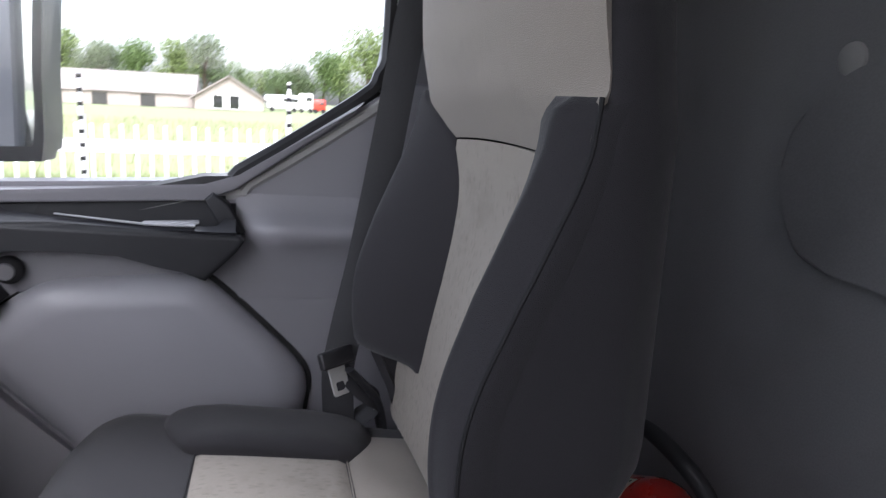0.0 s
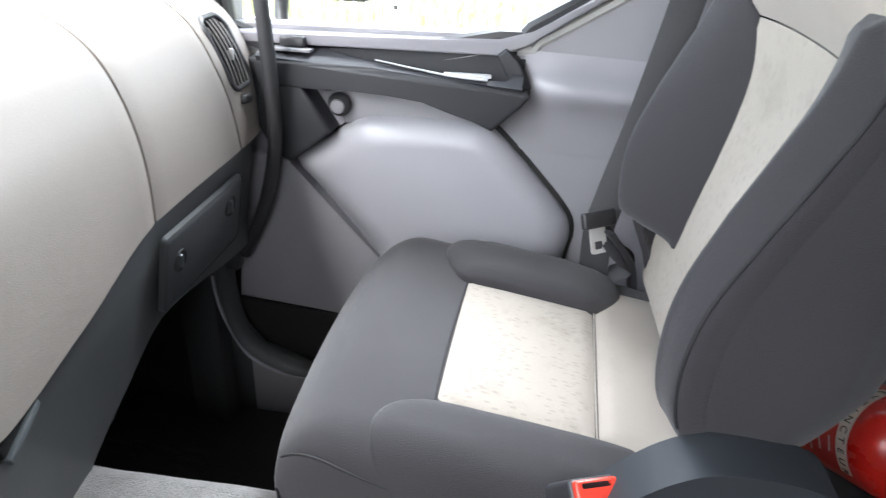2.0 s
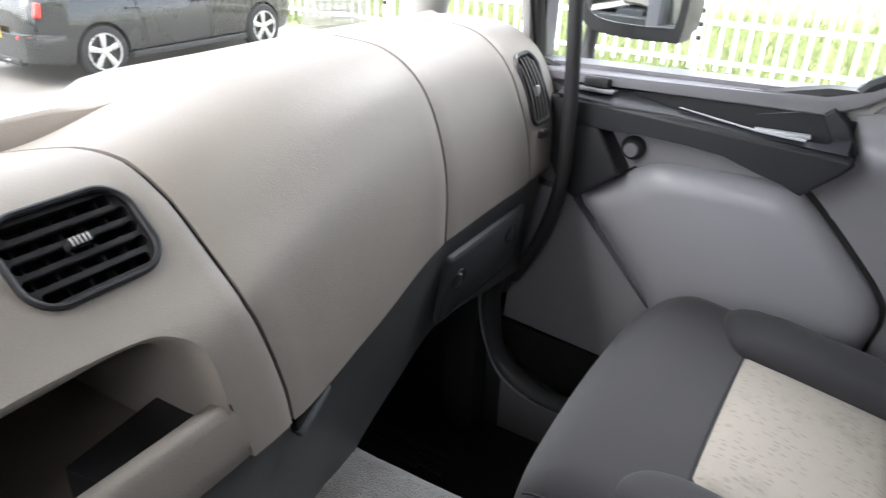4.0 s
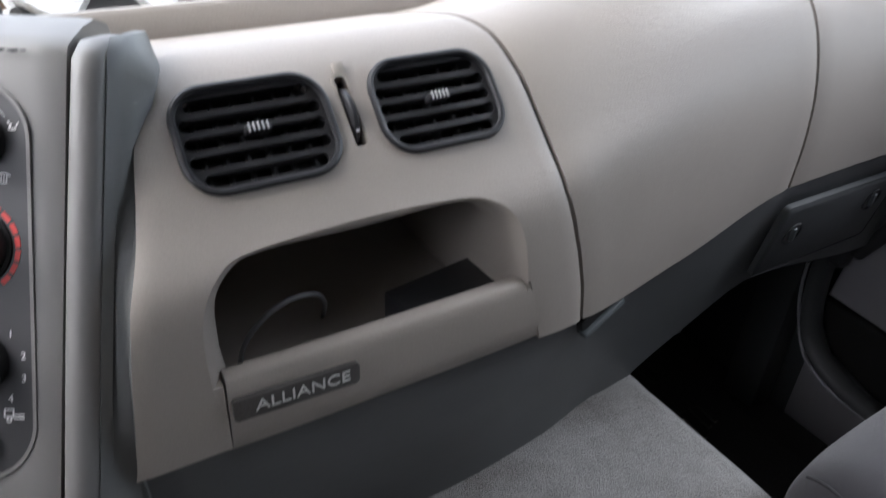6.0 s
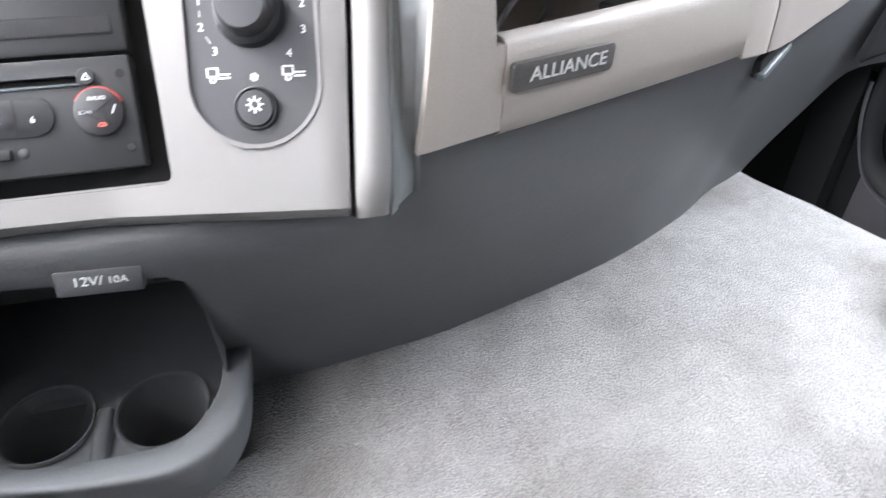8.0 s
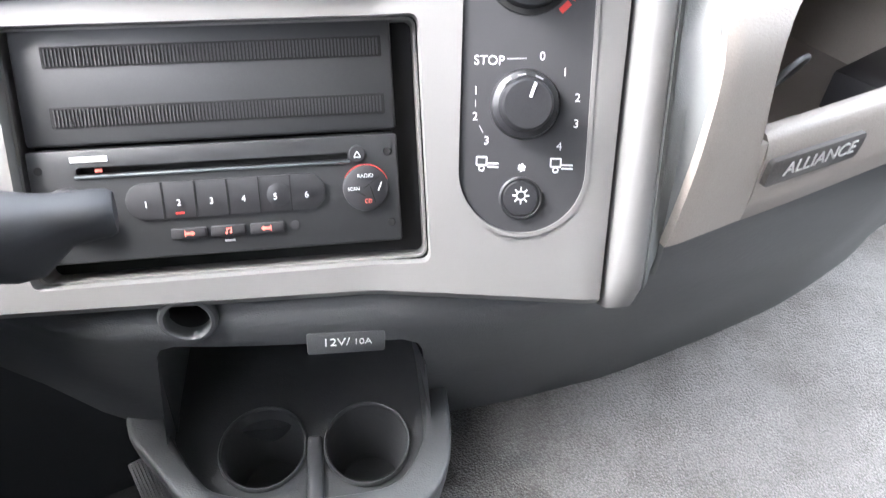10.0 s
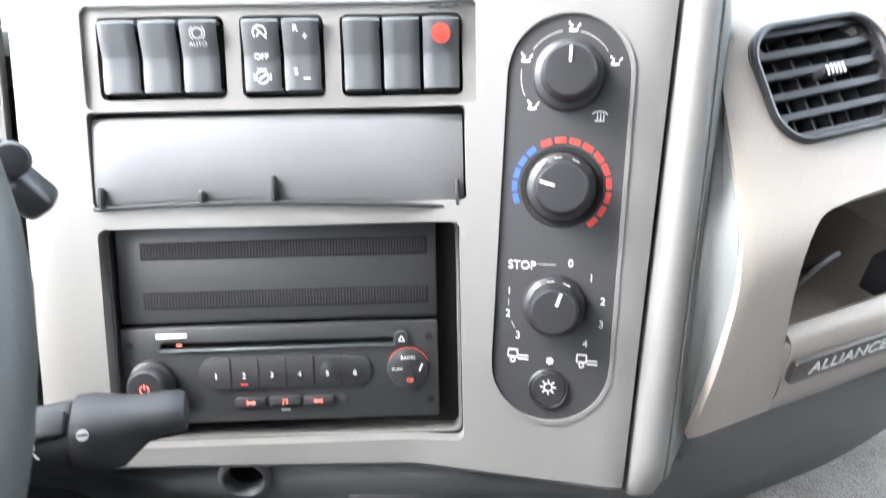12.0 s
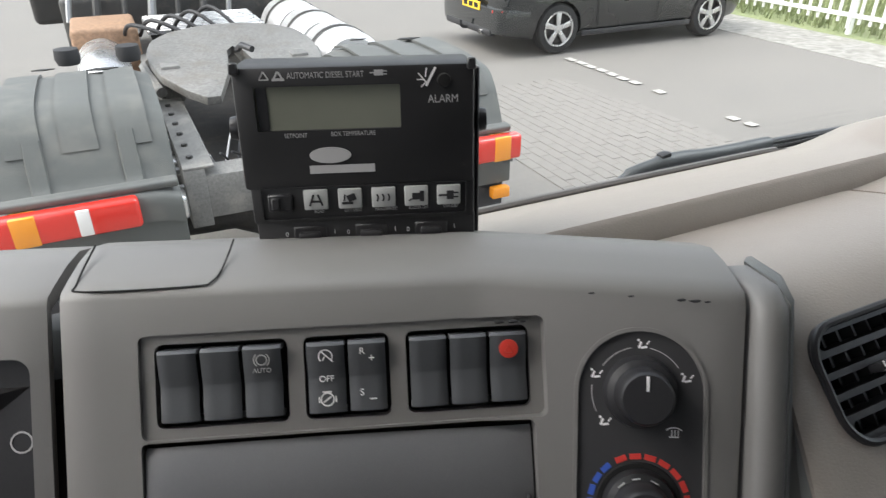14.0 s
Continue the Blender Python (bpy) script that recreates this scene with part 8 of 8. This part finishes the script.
# white parking mark
WORN_WHITE = surface("worn_white_paint", (0.40, 0.385, 0.36), 0.75, 0.25, grain=25, bump=0.1, blot=9, stain=0.8, stain_color=(0.22, 0.21, 0.195))
mk = root("parking_mark", "worn white parking line of painted blocks on the yard", "road marking", Matrix.Translation((4.9, 0, GZ)), kind="structure")
rnd = random.Random(21)
for k in range(15):
    if k < 7 or rnd.random() < 0.55:
        part("painted_block", rbox(0.10, 0.17 - 0.004 * k, 0.006, 0.002, 1, m=Matrix.Translation((rnd.uniform(-0.012, 0.012), 7.55 - 0.21 * k, 0.003)) @ pose(0, 0, 0, 0, 0, rnd.uniform(-3, 3))), WORN_WHITE, mk, smooth=False)

# tractor unit ahead: rear end with fenders, chassis, coupling plate and tail lamps
TR = Matrix.Translation((0.14, 3.0, GZ))
trk = root("tractor_unit", "rear end of a parked tractor unit with dusty grey fenders", "truck", TR)
for sgn in (-1, 1):
    fx = sgn * 0.79
    prof = [(0.0, 0.84), (0.0, 0.93), (0.025, 0.965), (0.10, 0.985), (0.15, 1.08), (0.22, 1.20), (0.32, 1.262), (0.60, 1.275), (0.92, 1.255), (1.16, 1.15), (1.31, 0.97), (1.36, 0.80)]
    prof = [(p.x, p.y) for p in smooth_line([(a, b, 0) for a, b in prof], 4)]
    rows_ = []
    for i in range(13):
        x = fx - 0.33 + 0.66 * i / 12
        dip = 0.03 * (abs(i - 6) / 6) ** 6
        rows_.append([(x, y, z - dip) for y, z in prof])
    part("fender", sheet(rows_, 0.012), FENDER, trk, "grey plastic wheel fender", angle=50)
    for dxx in (-0.20, 0.0, 0.20):
        part("fender_rib", sheet([[(fx + dxx + q, y, z + 0.014) for y, z in prof[17:34]] for q in (-0.065, -0.058, 0.058, 0.065)], 0.012), FENDER, trk, "raised rib of the fender")
    for dxx in (-0.17, 0.17):
        st_ = part("fender_strap", sheet([[(fx + dxx + q, y - 0.010 + o, z + 0.008 - o) for y, z in prof[9:20]] for q, o in ((-0.036, 0.008), (-0.030, 0.0), (0.030, 0.0), (0.036, 0.008))], 0.006), FENDER, trk, "grey fender clamp")
        part("strap_buckle", rbox(0.045, 0.012, 0.028, 0.004, 2, m=Matrix.Translation((fx + dxx, prof[11][0] - 0.016, prof[11][1] + 0.012))), OILY, st_)
    for hx, hy, hs in ((0.13, 0.86, 1.0), (-0.12, 0.98, 0.7)):
        torn = [(0.060 * hs * math.cos(a * 0.628) * (1 + 0.25 * math.sin(a * 2.3 + hy * 9)), 0.036 * hs * math.sin(a * 0.628) * (1 + 0.3 * math.cos(a * 1.7))) for a in range(10)]
        part("torn_hole", prism(torn, 0, 0.004, m=Matrix.Translation((fx + hx, hy, 1.262 - 0.06 * max(0.0, hy - 0.9) + 0.017)) @ pose(0, 0, 0, -5)), SLIT, trk, "torn dark hole in the fender")
    part("fender_lip", rbox(0.655, 0.05, 0.035, 0.012, 3, m=Matrix.Translation((fx, 0.045, 0.985)) @ pose(0, 0, 0, 12)), FENDER, trk, "moulded lip above the lamps")
    for k in range(6):
        part("side_bolt", lathe([(0.016, 0.0), (0.016, 0.018), (0.009, 0.020), (0.008, 0.045), (0, 0.046)], 6, m=Matrix.Translation((sgn * 0.437, 0.16 + 0.11 * k, 0.90 + 0.04 * (k % 2))) @ pose(0, 0, 0, 0, 90 * sgn, 0)), STEEL, trk)
    part("air_coupling", rbox(0.12, 0.14, 0.11, 0.02, 3, m=Matrix.Translation((sgn * 0.50, 0.10, 0.86))), ALLOY, trk, "pale valve housing beside the rail")
    part("fender_end", rbox(0.66, 0.03, 0.20, 0.01, 2, m=Matrix.Translation((fx, 0.03, 0.80))), FENDER, trk, "lower rear flap of the fender")
    part("mud_flap", rbox(0.62, 0.012, 0.50, 0.004, 1, m=Matrix.Translation((fx, 0.06, 0.48))), BLACK_SOFT, trk, "black mud flap")
    lb = part("tail_lamp", rbox(0.52, 0.07, 0.125, 0.018, 3, m=Matrix.Translation((sgn * 0.885, -0.01, 0.905))), LAMP_RED, trk, "long red tail lamp with amber and clear fields")
    part("amber_field", rbox(0.09, 0.074, 0.122, 0.006, 2, m=Matrix.Translation((sgn * 0.885 + sgn * 0.15, -0.012, 0.905))), LAMP_AMBER, lb)
    part("clear_field", rbox(0.05, 0.074, 0.110, 0.006, 2, m=Matrix.Translation((sgn * 0.885 - sgn * 0.055, -0.012, 0.905))), LAMP_CLEAR, lb)
    part("side_marker", rbox(0.10, 0.05, 0.06, 0.01, 2, m=Matrix.Translation((sgn * 1.05, 0.0, 0.66))), LAMP_AMBER, trk, "small amber marker")
    for wy in (0.70,):
        tw_ = part("wheel", lathe([(0.28, -0.28), (0.46, -0.27), (0.50, -0.22), (0.51, 0.0), (0.50, 0.22), (0.46, 0.27), (0.30, 0.28)], 40), TYRE, trk, "wide black twin tyre", m=Matrix.Translation((fx, wy, 0.51)) @ pose(0, 0, 0, 0, 90, 0))
    part("chassis_rail", rbox(0.09, 6.0, 0.27, 0.006, 2, m=Matrix.Translation((sgn * 0.39, 3.1, 0.86))), CHASSIS, trk, "dusty chassis rail")
    part("rail_flange", rbox(0.13, 6.0, 0.012, 0.003, 1, m=Matrix.Translation((sgn * 0.37, 3.1, 1.0))), CHASSIS, trk)
    for k in range(9):
        part("rail_bolt", lathe([(0.014, 0.0), (0.014, 0.012), (0, 0.014)], 6, m=Matrix.Translation((sgn * 0.39, 0.22 + 0.17 * k, 1.006))), OILY, trk)
    part("air_bellows", lathe([(0, 0.55), (0.12, 0.55), (0.15, 0.62), (0.13, 0.68), (0.15, 0.74), (0.12, 0.80), (0, 0.80)], 24, m=Matrix.Translation((sgn * 0.42, 1.12, 0))), OILY, trk, "black air spring")
part("cross_member", rbox(0.70, 0.16, 0.20, 0.01, 2, m=Matrix.Translation((0, 0.18, 0.86))), CHASSIS, trk, "rear cross member")
part("tow_plate", rbox(0.30, 0.03, 0.26, 0.02, 3, m=Matrix.Translation((0.0, 0.07, 0.78))), CHASSIS, trk, "tow coupling plate")
part("tow_pin", lathe([(0.028, -0.1), (0.028, 0.1), (0, 0.1)], 16, m=Matrix.Translation((0.0, 0.05, 0.80))), OILY, trk)
part("axle_housing", tube([(-0.8, 0.70, 0.52), (-0.2, 0.70, 0.52), (0.0, 0.70, 0.54), (0.2, 0.70, 0.52), (0.8, 0.70, 0.52)], [0.09, 0.11, 0.22, 0.11, 0.09], 16), OILY, trk, "oily axle housing")
# dark sheet added between the rails in place of the shade down there
part("rail_gap_shade", rbox(0.69, 4.9, 0.02, 0, m=Matrix.Translation((0, 2.75, 0.735))), OILY, trk)
# coupling plate with its open jaw
out_pts = [(p.x, p.y) for p in smooth_line([(-0.44, 0.06, 0), (-0.475, 0.40, 0), (-0.36, 0.68, 0), (0, 0.80, 0), (0.36, 0.68, 0), (0.475, 0.40, 0), (0.44, 0.06, 0)], 6)] + [(0.34, -0.16), (0.26, -0.27), (0.19, -0.27), (0.075, 0.08), (0.05, 0.34), (0.0, 0.41), (-0.05, 0.34), (-0.075, 0.08), (-0.19, -0.27), (-0.26, -0.27), (-0.34, -0.16)]
part("coupling_plate", prism(out_pts, 1.17, 1.215, 0.008, 2, m=Matrix.Translation((0.05, 1.55, 1.20)) @ pose(0, 0, 0, 9) @ Matrix.Translation((0, -0.47, -1.20))), PLATE_STEEL, trk, "worn steel coupling plate with open jaw", angle=30)
part("plate_skirt", tube([(-0.40, 1.15, 1.06), (-0.45, 1.48, 1.13), (-0.3, 1.78, 1.17), (0.05, 1.86, 1.18), (0.4, 1.78, 1.17), (0.55, 1.48, 1.13), (0.5, 1.15, 1.06)], 0.03, 8), PLATE_STEEL, trk)
for sgn in (-1, 1):
    part("plate_bracket", rbox(0.10, 0.40, 0.20, 0.01, 2, m=Matrix.Translation((sgn * 0.36 + 0.03, 1.42, 1.08))), CHASSIS, trk, "coupling bracket")
part("release_lever", tube([(0.05, 1.30, 1.22), (0.06, 1.20, 1.26), (0.10, 1.12, 1.25)], 0.018, 8), BLACK, trk)
part("deck_plate", rbox(0.80, 0.62, 0.03, 0.004, 1, m=Matrix.Translation((0.05, 2.75, 1.14))), ALLOY, trk, "bright chequer plate deck")
for k in range(10):
    part("deck_rib", rbox(0.78, 0.012, 0.01, 0.002, 1, m=Matrix.Translation((0.05, 2.48 + 0.06 * k, 1.158))), ALLOY, trk)
part("air_tank", lathe([(0, -0.45), (0.12, -0.45), (0.16, -0.40), (0.16, 0.40), (0.12, 0.45), (0, 0.45)], 28, m=Matrix.Translation((-0.66, 1.9, 1.0)) @ pose(0, 0, 0, 90, 0, 0)), ALLOY, trk, "pale cylindrical tank")
for x, y in ((-0.82, 1.42), (-0.52, 1.38)):
    part("filler_cap", lathe([(0.055, 0.0), (0.065, 0.03), (0.06, 0.08), (0, 0.085)], 22, m=Matrix.Translation((x, y, 1.20))), BLACK_SOFT, trk, "black filler cap")
part("battery_box", rbox(0.42, 0.55, 0.40, 0.03, 3, m=Matrix.Translation((-0.62, 2.7, 1.0))), surface("rusty_brown_box", (0.26, 0.16, 0.10), 0.7, 0.25, grain=40, bump=0.2, blot=6), trk, "rusty brown equipment box")
for k in range(3):
    part("white_tank", lathe([(0, -0.26), (0.20, -0.26), (0.235, -0.20), (0.235, 0.20), (0.20, 0.26), (0, 0.26)], 28, m=Matrix.Translation((0.80, 1.75 + 0.62 * k, 0.98)) @ pose(0, 0, 0, 90, 0, 0)), surface("bright_tank", (0.62, 0.62, 0.62), 0.35, 0.08, bump=0.05, metal=0.4), trk, "bright side tank")
    part("tank_strap", lathe([(0.240, -0.025), (0.244, -0.02), (0.244, 0.02), (0.240, 0.025)], 28, m=Matrix.Translation((0.80, 1.75 + 0.62 * k, 0.98)) @ pose(0, 0, 0, 90, 0, 0)), OILY, trk)
for k in range(5):
    part("air_hose", tube(smooth_line([(-0.5 + 0.1 * k, 2.5, 1.12), (-0.45 + 0.12 * k, 2.1, 1.26 + 0.02 * k), (-0.2 + 0.1 * k, 1.9, 1.18), (-0.1 + 0.08 * k, 1.7 + 0.1 * k, 1.12)], 6), 0.013, 8), BLACK_SOFT, trk, "black air hose")
coil = [(0.45 + 0.05 * math.cos(k * 0.8), 3.2 + 0.012 * k, 1.34 + 0.05 * math.sin(k * 0.8)) for k in range(60)]
part("coiled_hose", tube(coil, 0.008, 6), BLACK, trk, "coiled black hose")
part("cab_rear", rbox(2.3, 0.10, 1.9, 0.05, 3, m=Matrix.Translation((0, 4.3, 1.9))), OILY, trk, "dark rear wall of the tractor cab")
for sgn in (-1, 1):
    part("cab_damper", tube([(sgn * 0.42, 3.6, 0.95), (sgn * 0.42, 3.75, 1.5), (sgn * 0.40, 3.8, 1.9)], 0.05, 12), OILY, trk, "oily cab damper")
for k in range(7):
    part("engine_pipe", tube(smooth_line([(-0.85 + 0.2 * k, 3.35, 1.10), (-0.80 + 0.2 * k, 3.45, 1.32 + 0.03 * (k % 3)), (-0.72 + 0.2 * k, 3.7, 1.30), (-0.70 + 0.2 * k, 3.9, 1.55)], 5), 0.022 + 0.012 * (k % 2), 8), OILY if k % 3 else STEEL, trk, "grimy pipe behind the cab")
part("engine_cover", rbox(1.9, 0.7, 0.5, 0.06, 3, m=Matrix.Translation((0.05, 3.85, 1.02))), OILY, trk, "oily machinery behind the cab")
for k in range(6):
    part("wiring", tube(smooth_line([(-0.3 + 0.05 * k, 0.3, 0.98), (-0.22 + 0.07 * k, 0.55, 0.80 + 0.03 * k), (-0.12 + 0.05 * k, 0.85, 0.88), (0.0 + 0.03 * k, 1.1, 0.95)], 6), 0.006, 6), GREY_PRINT if k % 3 == 0 else BLACK, trk)
for k in range(4):
    part("valve_block", rbox(0.09, 0.10, 0.08, 0.012, 2, m=Matrix.Translation((-0.47 + 0.03 * k, 0.35 + 0.16 * k, 0.93))), CHASSIS if k % 2 else ALLOY, trk, "small dusty valve")


# farm buildings
def house(name, label, x, y0, y1, depth, eave, ridge, gable_y=None):
    h = root(name, label, "house", Matrix.Translation((x, 0, GZ)))
    part("wall", rbox(depth, y1 - y0, eave, 0, m=Matrix.Translation((depth / 2, (y0 + y1) / 2, eave / 2))), BRICK, h, "pale brick wall", smooth=False)
    bm = bmesh.new()
    e = 0.5
    pts = [(-e, y0 - e, eave - 0.2), (depth + e, y0 - e, eave - 0.2), (depth / 2, y0 - e, ridge), (-e, y1 + e, eave - 0.2), (depth + e, y1 + e, eave - 0.2), (depth / 2, y1 + e, ridge)]
    v = [bm.verts.new(p) for p in pts]
    for f in ((0, 2, 1), (3, 4, 5), (0, 3, 5, 2), (1, 2, 5, 4), (0, 1, 4, 3)):
        bm.faces.new([v[i] for i in f])
    part("roof", bm, ROOF, h, "weathered tiled roof", smooth=False)
    return h


barn = house("farm_barn", "long low farm barn with weathered roof beyond the meadow", 122, 8.6, 30.0, 12, 2.4, 5.6)
for k in range(6):
    part("barn_door", rbox(0.1, 2.2, 1.9, 0, m=Matrix.Translation((-0.05, 12 + 3.6 * k, 1.0))), OILY if k % 2 else BRICK, barn, smooth=False)
farm = root("farm_house", "brick farmhouse with a gable roof beyond the meadow", "house", Matrix.Translation((118, 0, GZ)))
gb = bmesh.new()
gv = [gb.verts.new(p) for p in ((0, -2.6, 0), (0, 8.2, 0), (0, 8.2, 2.2), (0, 2.8, 5.3), (0, -2.6, 2.2), (9, -2.6, 0), (9, 8.2, 0), (9, 8.2, 2.2), (9, 2.8, 5.3), (9, -2.6, 2.2))]
for f in ((0, 1, 2, 3, 4), (9, 8, 7, 6, 5), (0, 4, 9, 5), (1, 6, 7, 2)):
    gb.faces.new([gv[i] for i in f])
part("wall", gb, BRICK, farm, "brown brick gable wall", smooth=False)
for s_, (y_a, y_b) in enumerate(((-3.3, 2.8), (2.8, 8.9))):
    z_a, z_b = (1.85, 5.6) if s_ == 0 else (5.6, 1.85)
    part("roof", sheet([[(-0.6, y_a, z_a), (-0.6, y_b, z_b)], [(9.6, y_a, z_a), (9.6, y_b, z_b)]], 0.25), ROOF, farm, "weathered tiled roof slope", smooth=False)
for y in (2.0, 4.6):
    w_ = part("window", rbox(0.12, 1.5, 2.1, 0, m=Matrix.Translation((-0.05, y, 1.3))), CAR_GLASS, farm, "tall dark window", smooth=False)
    part("window_frame", ring(outline(1.7, 2.3, 0.02, 1), outline(1.45, 2.05, 0.02, 1), -0.05, 0.1), WHITE_METAL, w_, m=Matrix.Translation((-0.1, y, 1.3)) @ MF, smooth=False)

for k, (y, w_, h_, mat_k) in enumerate(((-6.2, 6.5, 2.9, WHITE_METAL), (-10.2, 2.6, 3.4, WHITE_METAL), (-12.6, 2.3, 2.4, RED_PLASTIC))):
    vn = root("parked_van", ("white delivery van parked far beyond the meadow", "white truck parked far beyond the meadow", "red van parked far beyond the meadow")[k], "van", Matrix.Translation((128, y, GZ)))
    part("body", rbox(2.2, w_, h_ - 0.4, 0.35, 3, m=Matrix.Translation((0, 0, h_ / 2 + 0.2))), mat_k, vn)
    part("window", rbox(0.1, w_ * 0.4, h_ * 0.22, 0.05, 2, m=Matrix.Translation((-1.1, -w_ * 0.2, h_ * 0.72))), CAR_GLASS, vn)
    for q in (-0.3, 0.3):
        part("wheel", lathe([(0, -0.15), (0.38, -0.15), (0.4, 0), (0.38, 0.15), (0, 0.15)], 18, m=Matrix.Translation((-1.0, q * w_, 0.4)) @ pose(0, 0, 0, 0, 90, 0)), TYRE, vn)


# trees: tapered trunk, limbs, and a crown of leaf tufts in uneven lobes
def tree(x, y, h, w, mat, seed, sparse=1.0):
    rnd = random.Random(seed)
    t = root("tree", "leafy spring tree at the edge of the meadow", "tree", Matrix.Translation((x, y, GZ)), group="trees beyond the meadow")
    bm = tube([(0, 0, 0), (0.1 * rnd.uniform(-1, 1), 0.1, h * 0.25), (0.2 * rnd.uniform(-1, 1), 0.2 * rnd.uniform(-1, 1), h * 0.55), (0.3 * rnd.uniform(-1, 1), 0, h * 0.85)], [h * 0.022, h * 0.018, h * 0.012, h * 0.004], 8)
    lobes = []
    for k in range(11):
        a = rnd.uniform(0, 2 * math.pi)
        zz = h * rnd.uniform(0.38, 0.88)
        r = w * 0.46 * rnd.uniform(0.4, 1.0) * (1.1 - 0.55 * zz / h)
        c = Vector((r * math.cos(a), r * math.sin(a) * 1.0, zz))
        lobes.append((c, w * rnd.uniform(0.22, 0.34)))
        tube([(0, 0, h * rnd.uniform(0.22, 0.5)), c * 0.55 + Vector((0, 0, h * 0.18)), c], [h * 0.009, h * 0.006, h * 0.002], 5, bm=bm)
    part("trunk", bm, BARK, t, "brown trunk and limbs")
    vs, fs = [], []
    for c, r in lobes:
        for q in range(int(420 * sparse)):
            d = Vector((rnd.gauss(0, 1), rnd.gauss(0, 1), rnd.gauss(0, 0.85)))
            d = d.normalized() * r * rnd.uniform(0.35, 1.12) ** 0.6
            p = c + d
            s = h * rnd.uniform(0.010, 0.022)
            a = Vector((rnd.uniform(-1, 1), rnd.uniform(-1, 1), rnd.uniform(-1, 1))).normalized()
            b = a.cross(Vector((rnd.uniform(-1, 1), rnd.uniform(-1, 1), rnd.uniform(-1, 1)))).normalized()
            i = len(vs)
            vs += [p - a * s - b * s * 0.4, p + b * s, p + a * s - b * s * 0.3]
            fs.append((i, i + 1, i + 2))
    me = bpy.data.meshes.new("crown")
    me.from_pydata([tuple(v) for v in vs], [], fs)
    me.materials.append(mat)
    o = new("crown", me)
    o.parent = t
    return t


for k, (x, y, h, w) in enumerate(((150, 42, 13, 9), (152, 35, 14, 10), (149, 28, 12.5, 8.5), (153, 21.5, 13, 9), (150, 14.5, 12.5, 9), (152, 8.5, 15.0, 9.5), (168, 1.5, 11, 7), (165, -3, 9, 6), (150, -10.5, 11.0, 9), (152, -16.0, 13.5, 10), (140, -23.5, 16, 13), (142, -33, 17, 13), (150, 52, 14, 11), (155, 62, 15, 12), (148, -44, 16, 13), (160, -6.5, 9.5, 7), (156, -20, 12, 9))):
    tree(x, y, h, w, LEAF[k % 3], 40 + k, 0.45 if k in (6, 7) else 1.0)

# hedge line and rough grass at the foot of the buildings
def tufts(name, n, x0, x1, y0, y1, h0, h1, mat, label, seed):
    rnd = random.Random(seed)
    vs, fs = [], []
    for k in range(n):
        x, y = rnd.uniform(x0, x1), rnd.uniform(y0, y1)
        h = rnd.uniform(h0, h1)
        a = rnd.uniform(0, math.pi)
        i = len(vs)
        wd = h * rnd.uniform(0.04, 0.10)
        vs += [(x - wd * math.cos(a), y - wd * math.sin(a), GZ - 0.03), (x + wd * math.cos(a), y + wd * math.sin(a), GZ - 0.03), (x + rnd.uniform(-0.4, 0.4) * h, y + rnd.uniform(-0.4, 0.4) * h, GZ - 0.03 + h)]
        fs.append((i, i + 1, i + 2))
    me = bpy.data.meshes.new(name)
    me.from_pydata(vs, [], fs)
    me.materials.append(mat)
    return tagged(new(name, me), label, "grass", kind="stuff")


tufts("grass", 26000, 9.7, 17.0, -8.0, 14.0, 0.06, 0.30, surface("grass_blades", (0.20, 0.235, 0.105), 0.8, 0.3, grain=6, bump=0, blot=1.5), "uneven spring grass behind the fence", 3)
tufts("grass_far", 9000, 17, 60, -18, 24, 0.12, 0.45, surface("dry_grass_blades", (0.27, 0.27, 0.14), 0.8, 0.3, grain=3, bump=0, blot=0.5), "taller dry meadow grass", 4)

# block paving near the truck: the nearest blocks singly, the rest joined
PW, PL = 0.105, 0.21
near_me = None
vs, fs = [], []
proto = paver_mesh(PW - 0.0045, PL - 0.0045, 0.009)
proto.verts.ensure_lookup_table()
pv = [v.co.copy() for v in proto.verts]
pf = [[v.index for v in f.verts] for f in proto.faces]
rnd = random.Random(9)
yard = bpy.data.objects["pavement"]
singles = 0
for i in range(78):
    for j in range(36):
        x = 1.0 + PW * i
        y = 3.2 + PL * (j + (0.5 if i % 2 else 0))
        if x > 8.5:
            continue
        z = GZ - 0.0015 + rnd.uniform(-0.0022, 0.0022)
        if 2.4 < x < 4.4 and 3.6 < y < 6.8 and singles < 290:
            if near_me is None:
                near_me = finish(proto, PAVER, "paving_block", smooth=False)
            o = new("paving_block", near_me)
            o.parent = yard
            o.location = (x, y, z)
            o.rotation_euler = (rnd.uniform(-0.004, 0.004), rnd.uniform(-0.004, 0.004), 0)
            singles += 1
            continue
        b0 = len(vs)
        tx, ty = rnd.uniform(-0.012, 0.012), rnd.uniform(-0.006, 0.006)
        vs += [(x + p.x, y + p.y, z + p.z + tx * p.x + ty * p.y) for p in pv]
        fs += [[b0 + k for k in f] for f in pf]
me = bpy.data.meshes.new("paving_blocks")
me.from_pydata(vs, [], fs)
me.materials.append(PAVER)
pb = new("paving_blocks", me)
pb.parent = yard
tagged(pb, "grey concrete paving blocks laid in rows", kind="stuff")
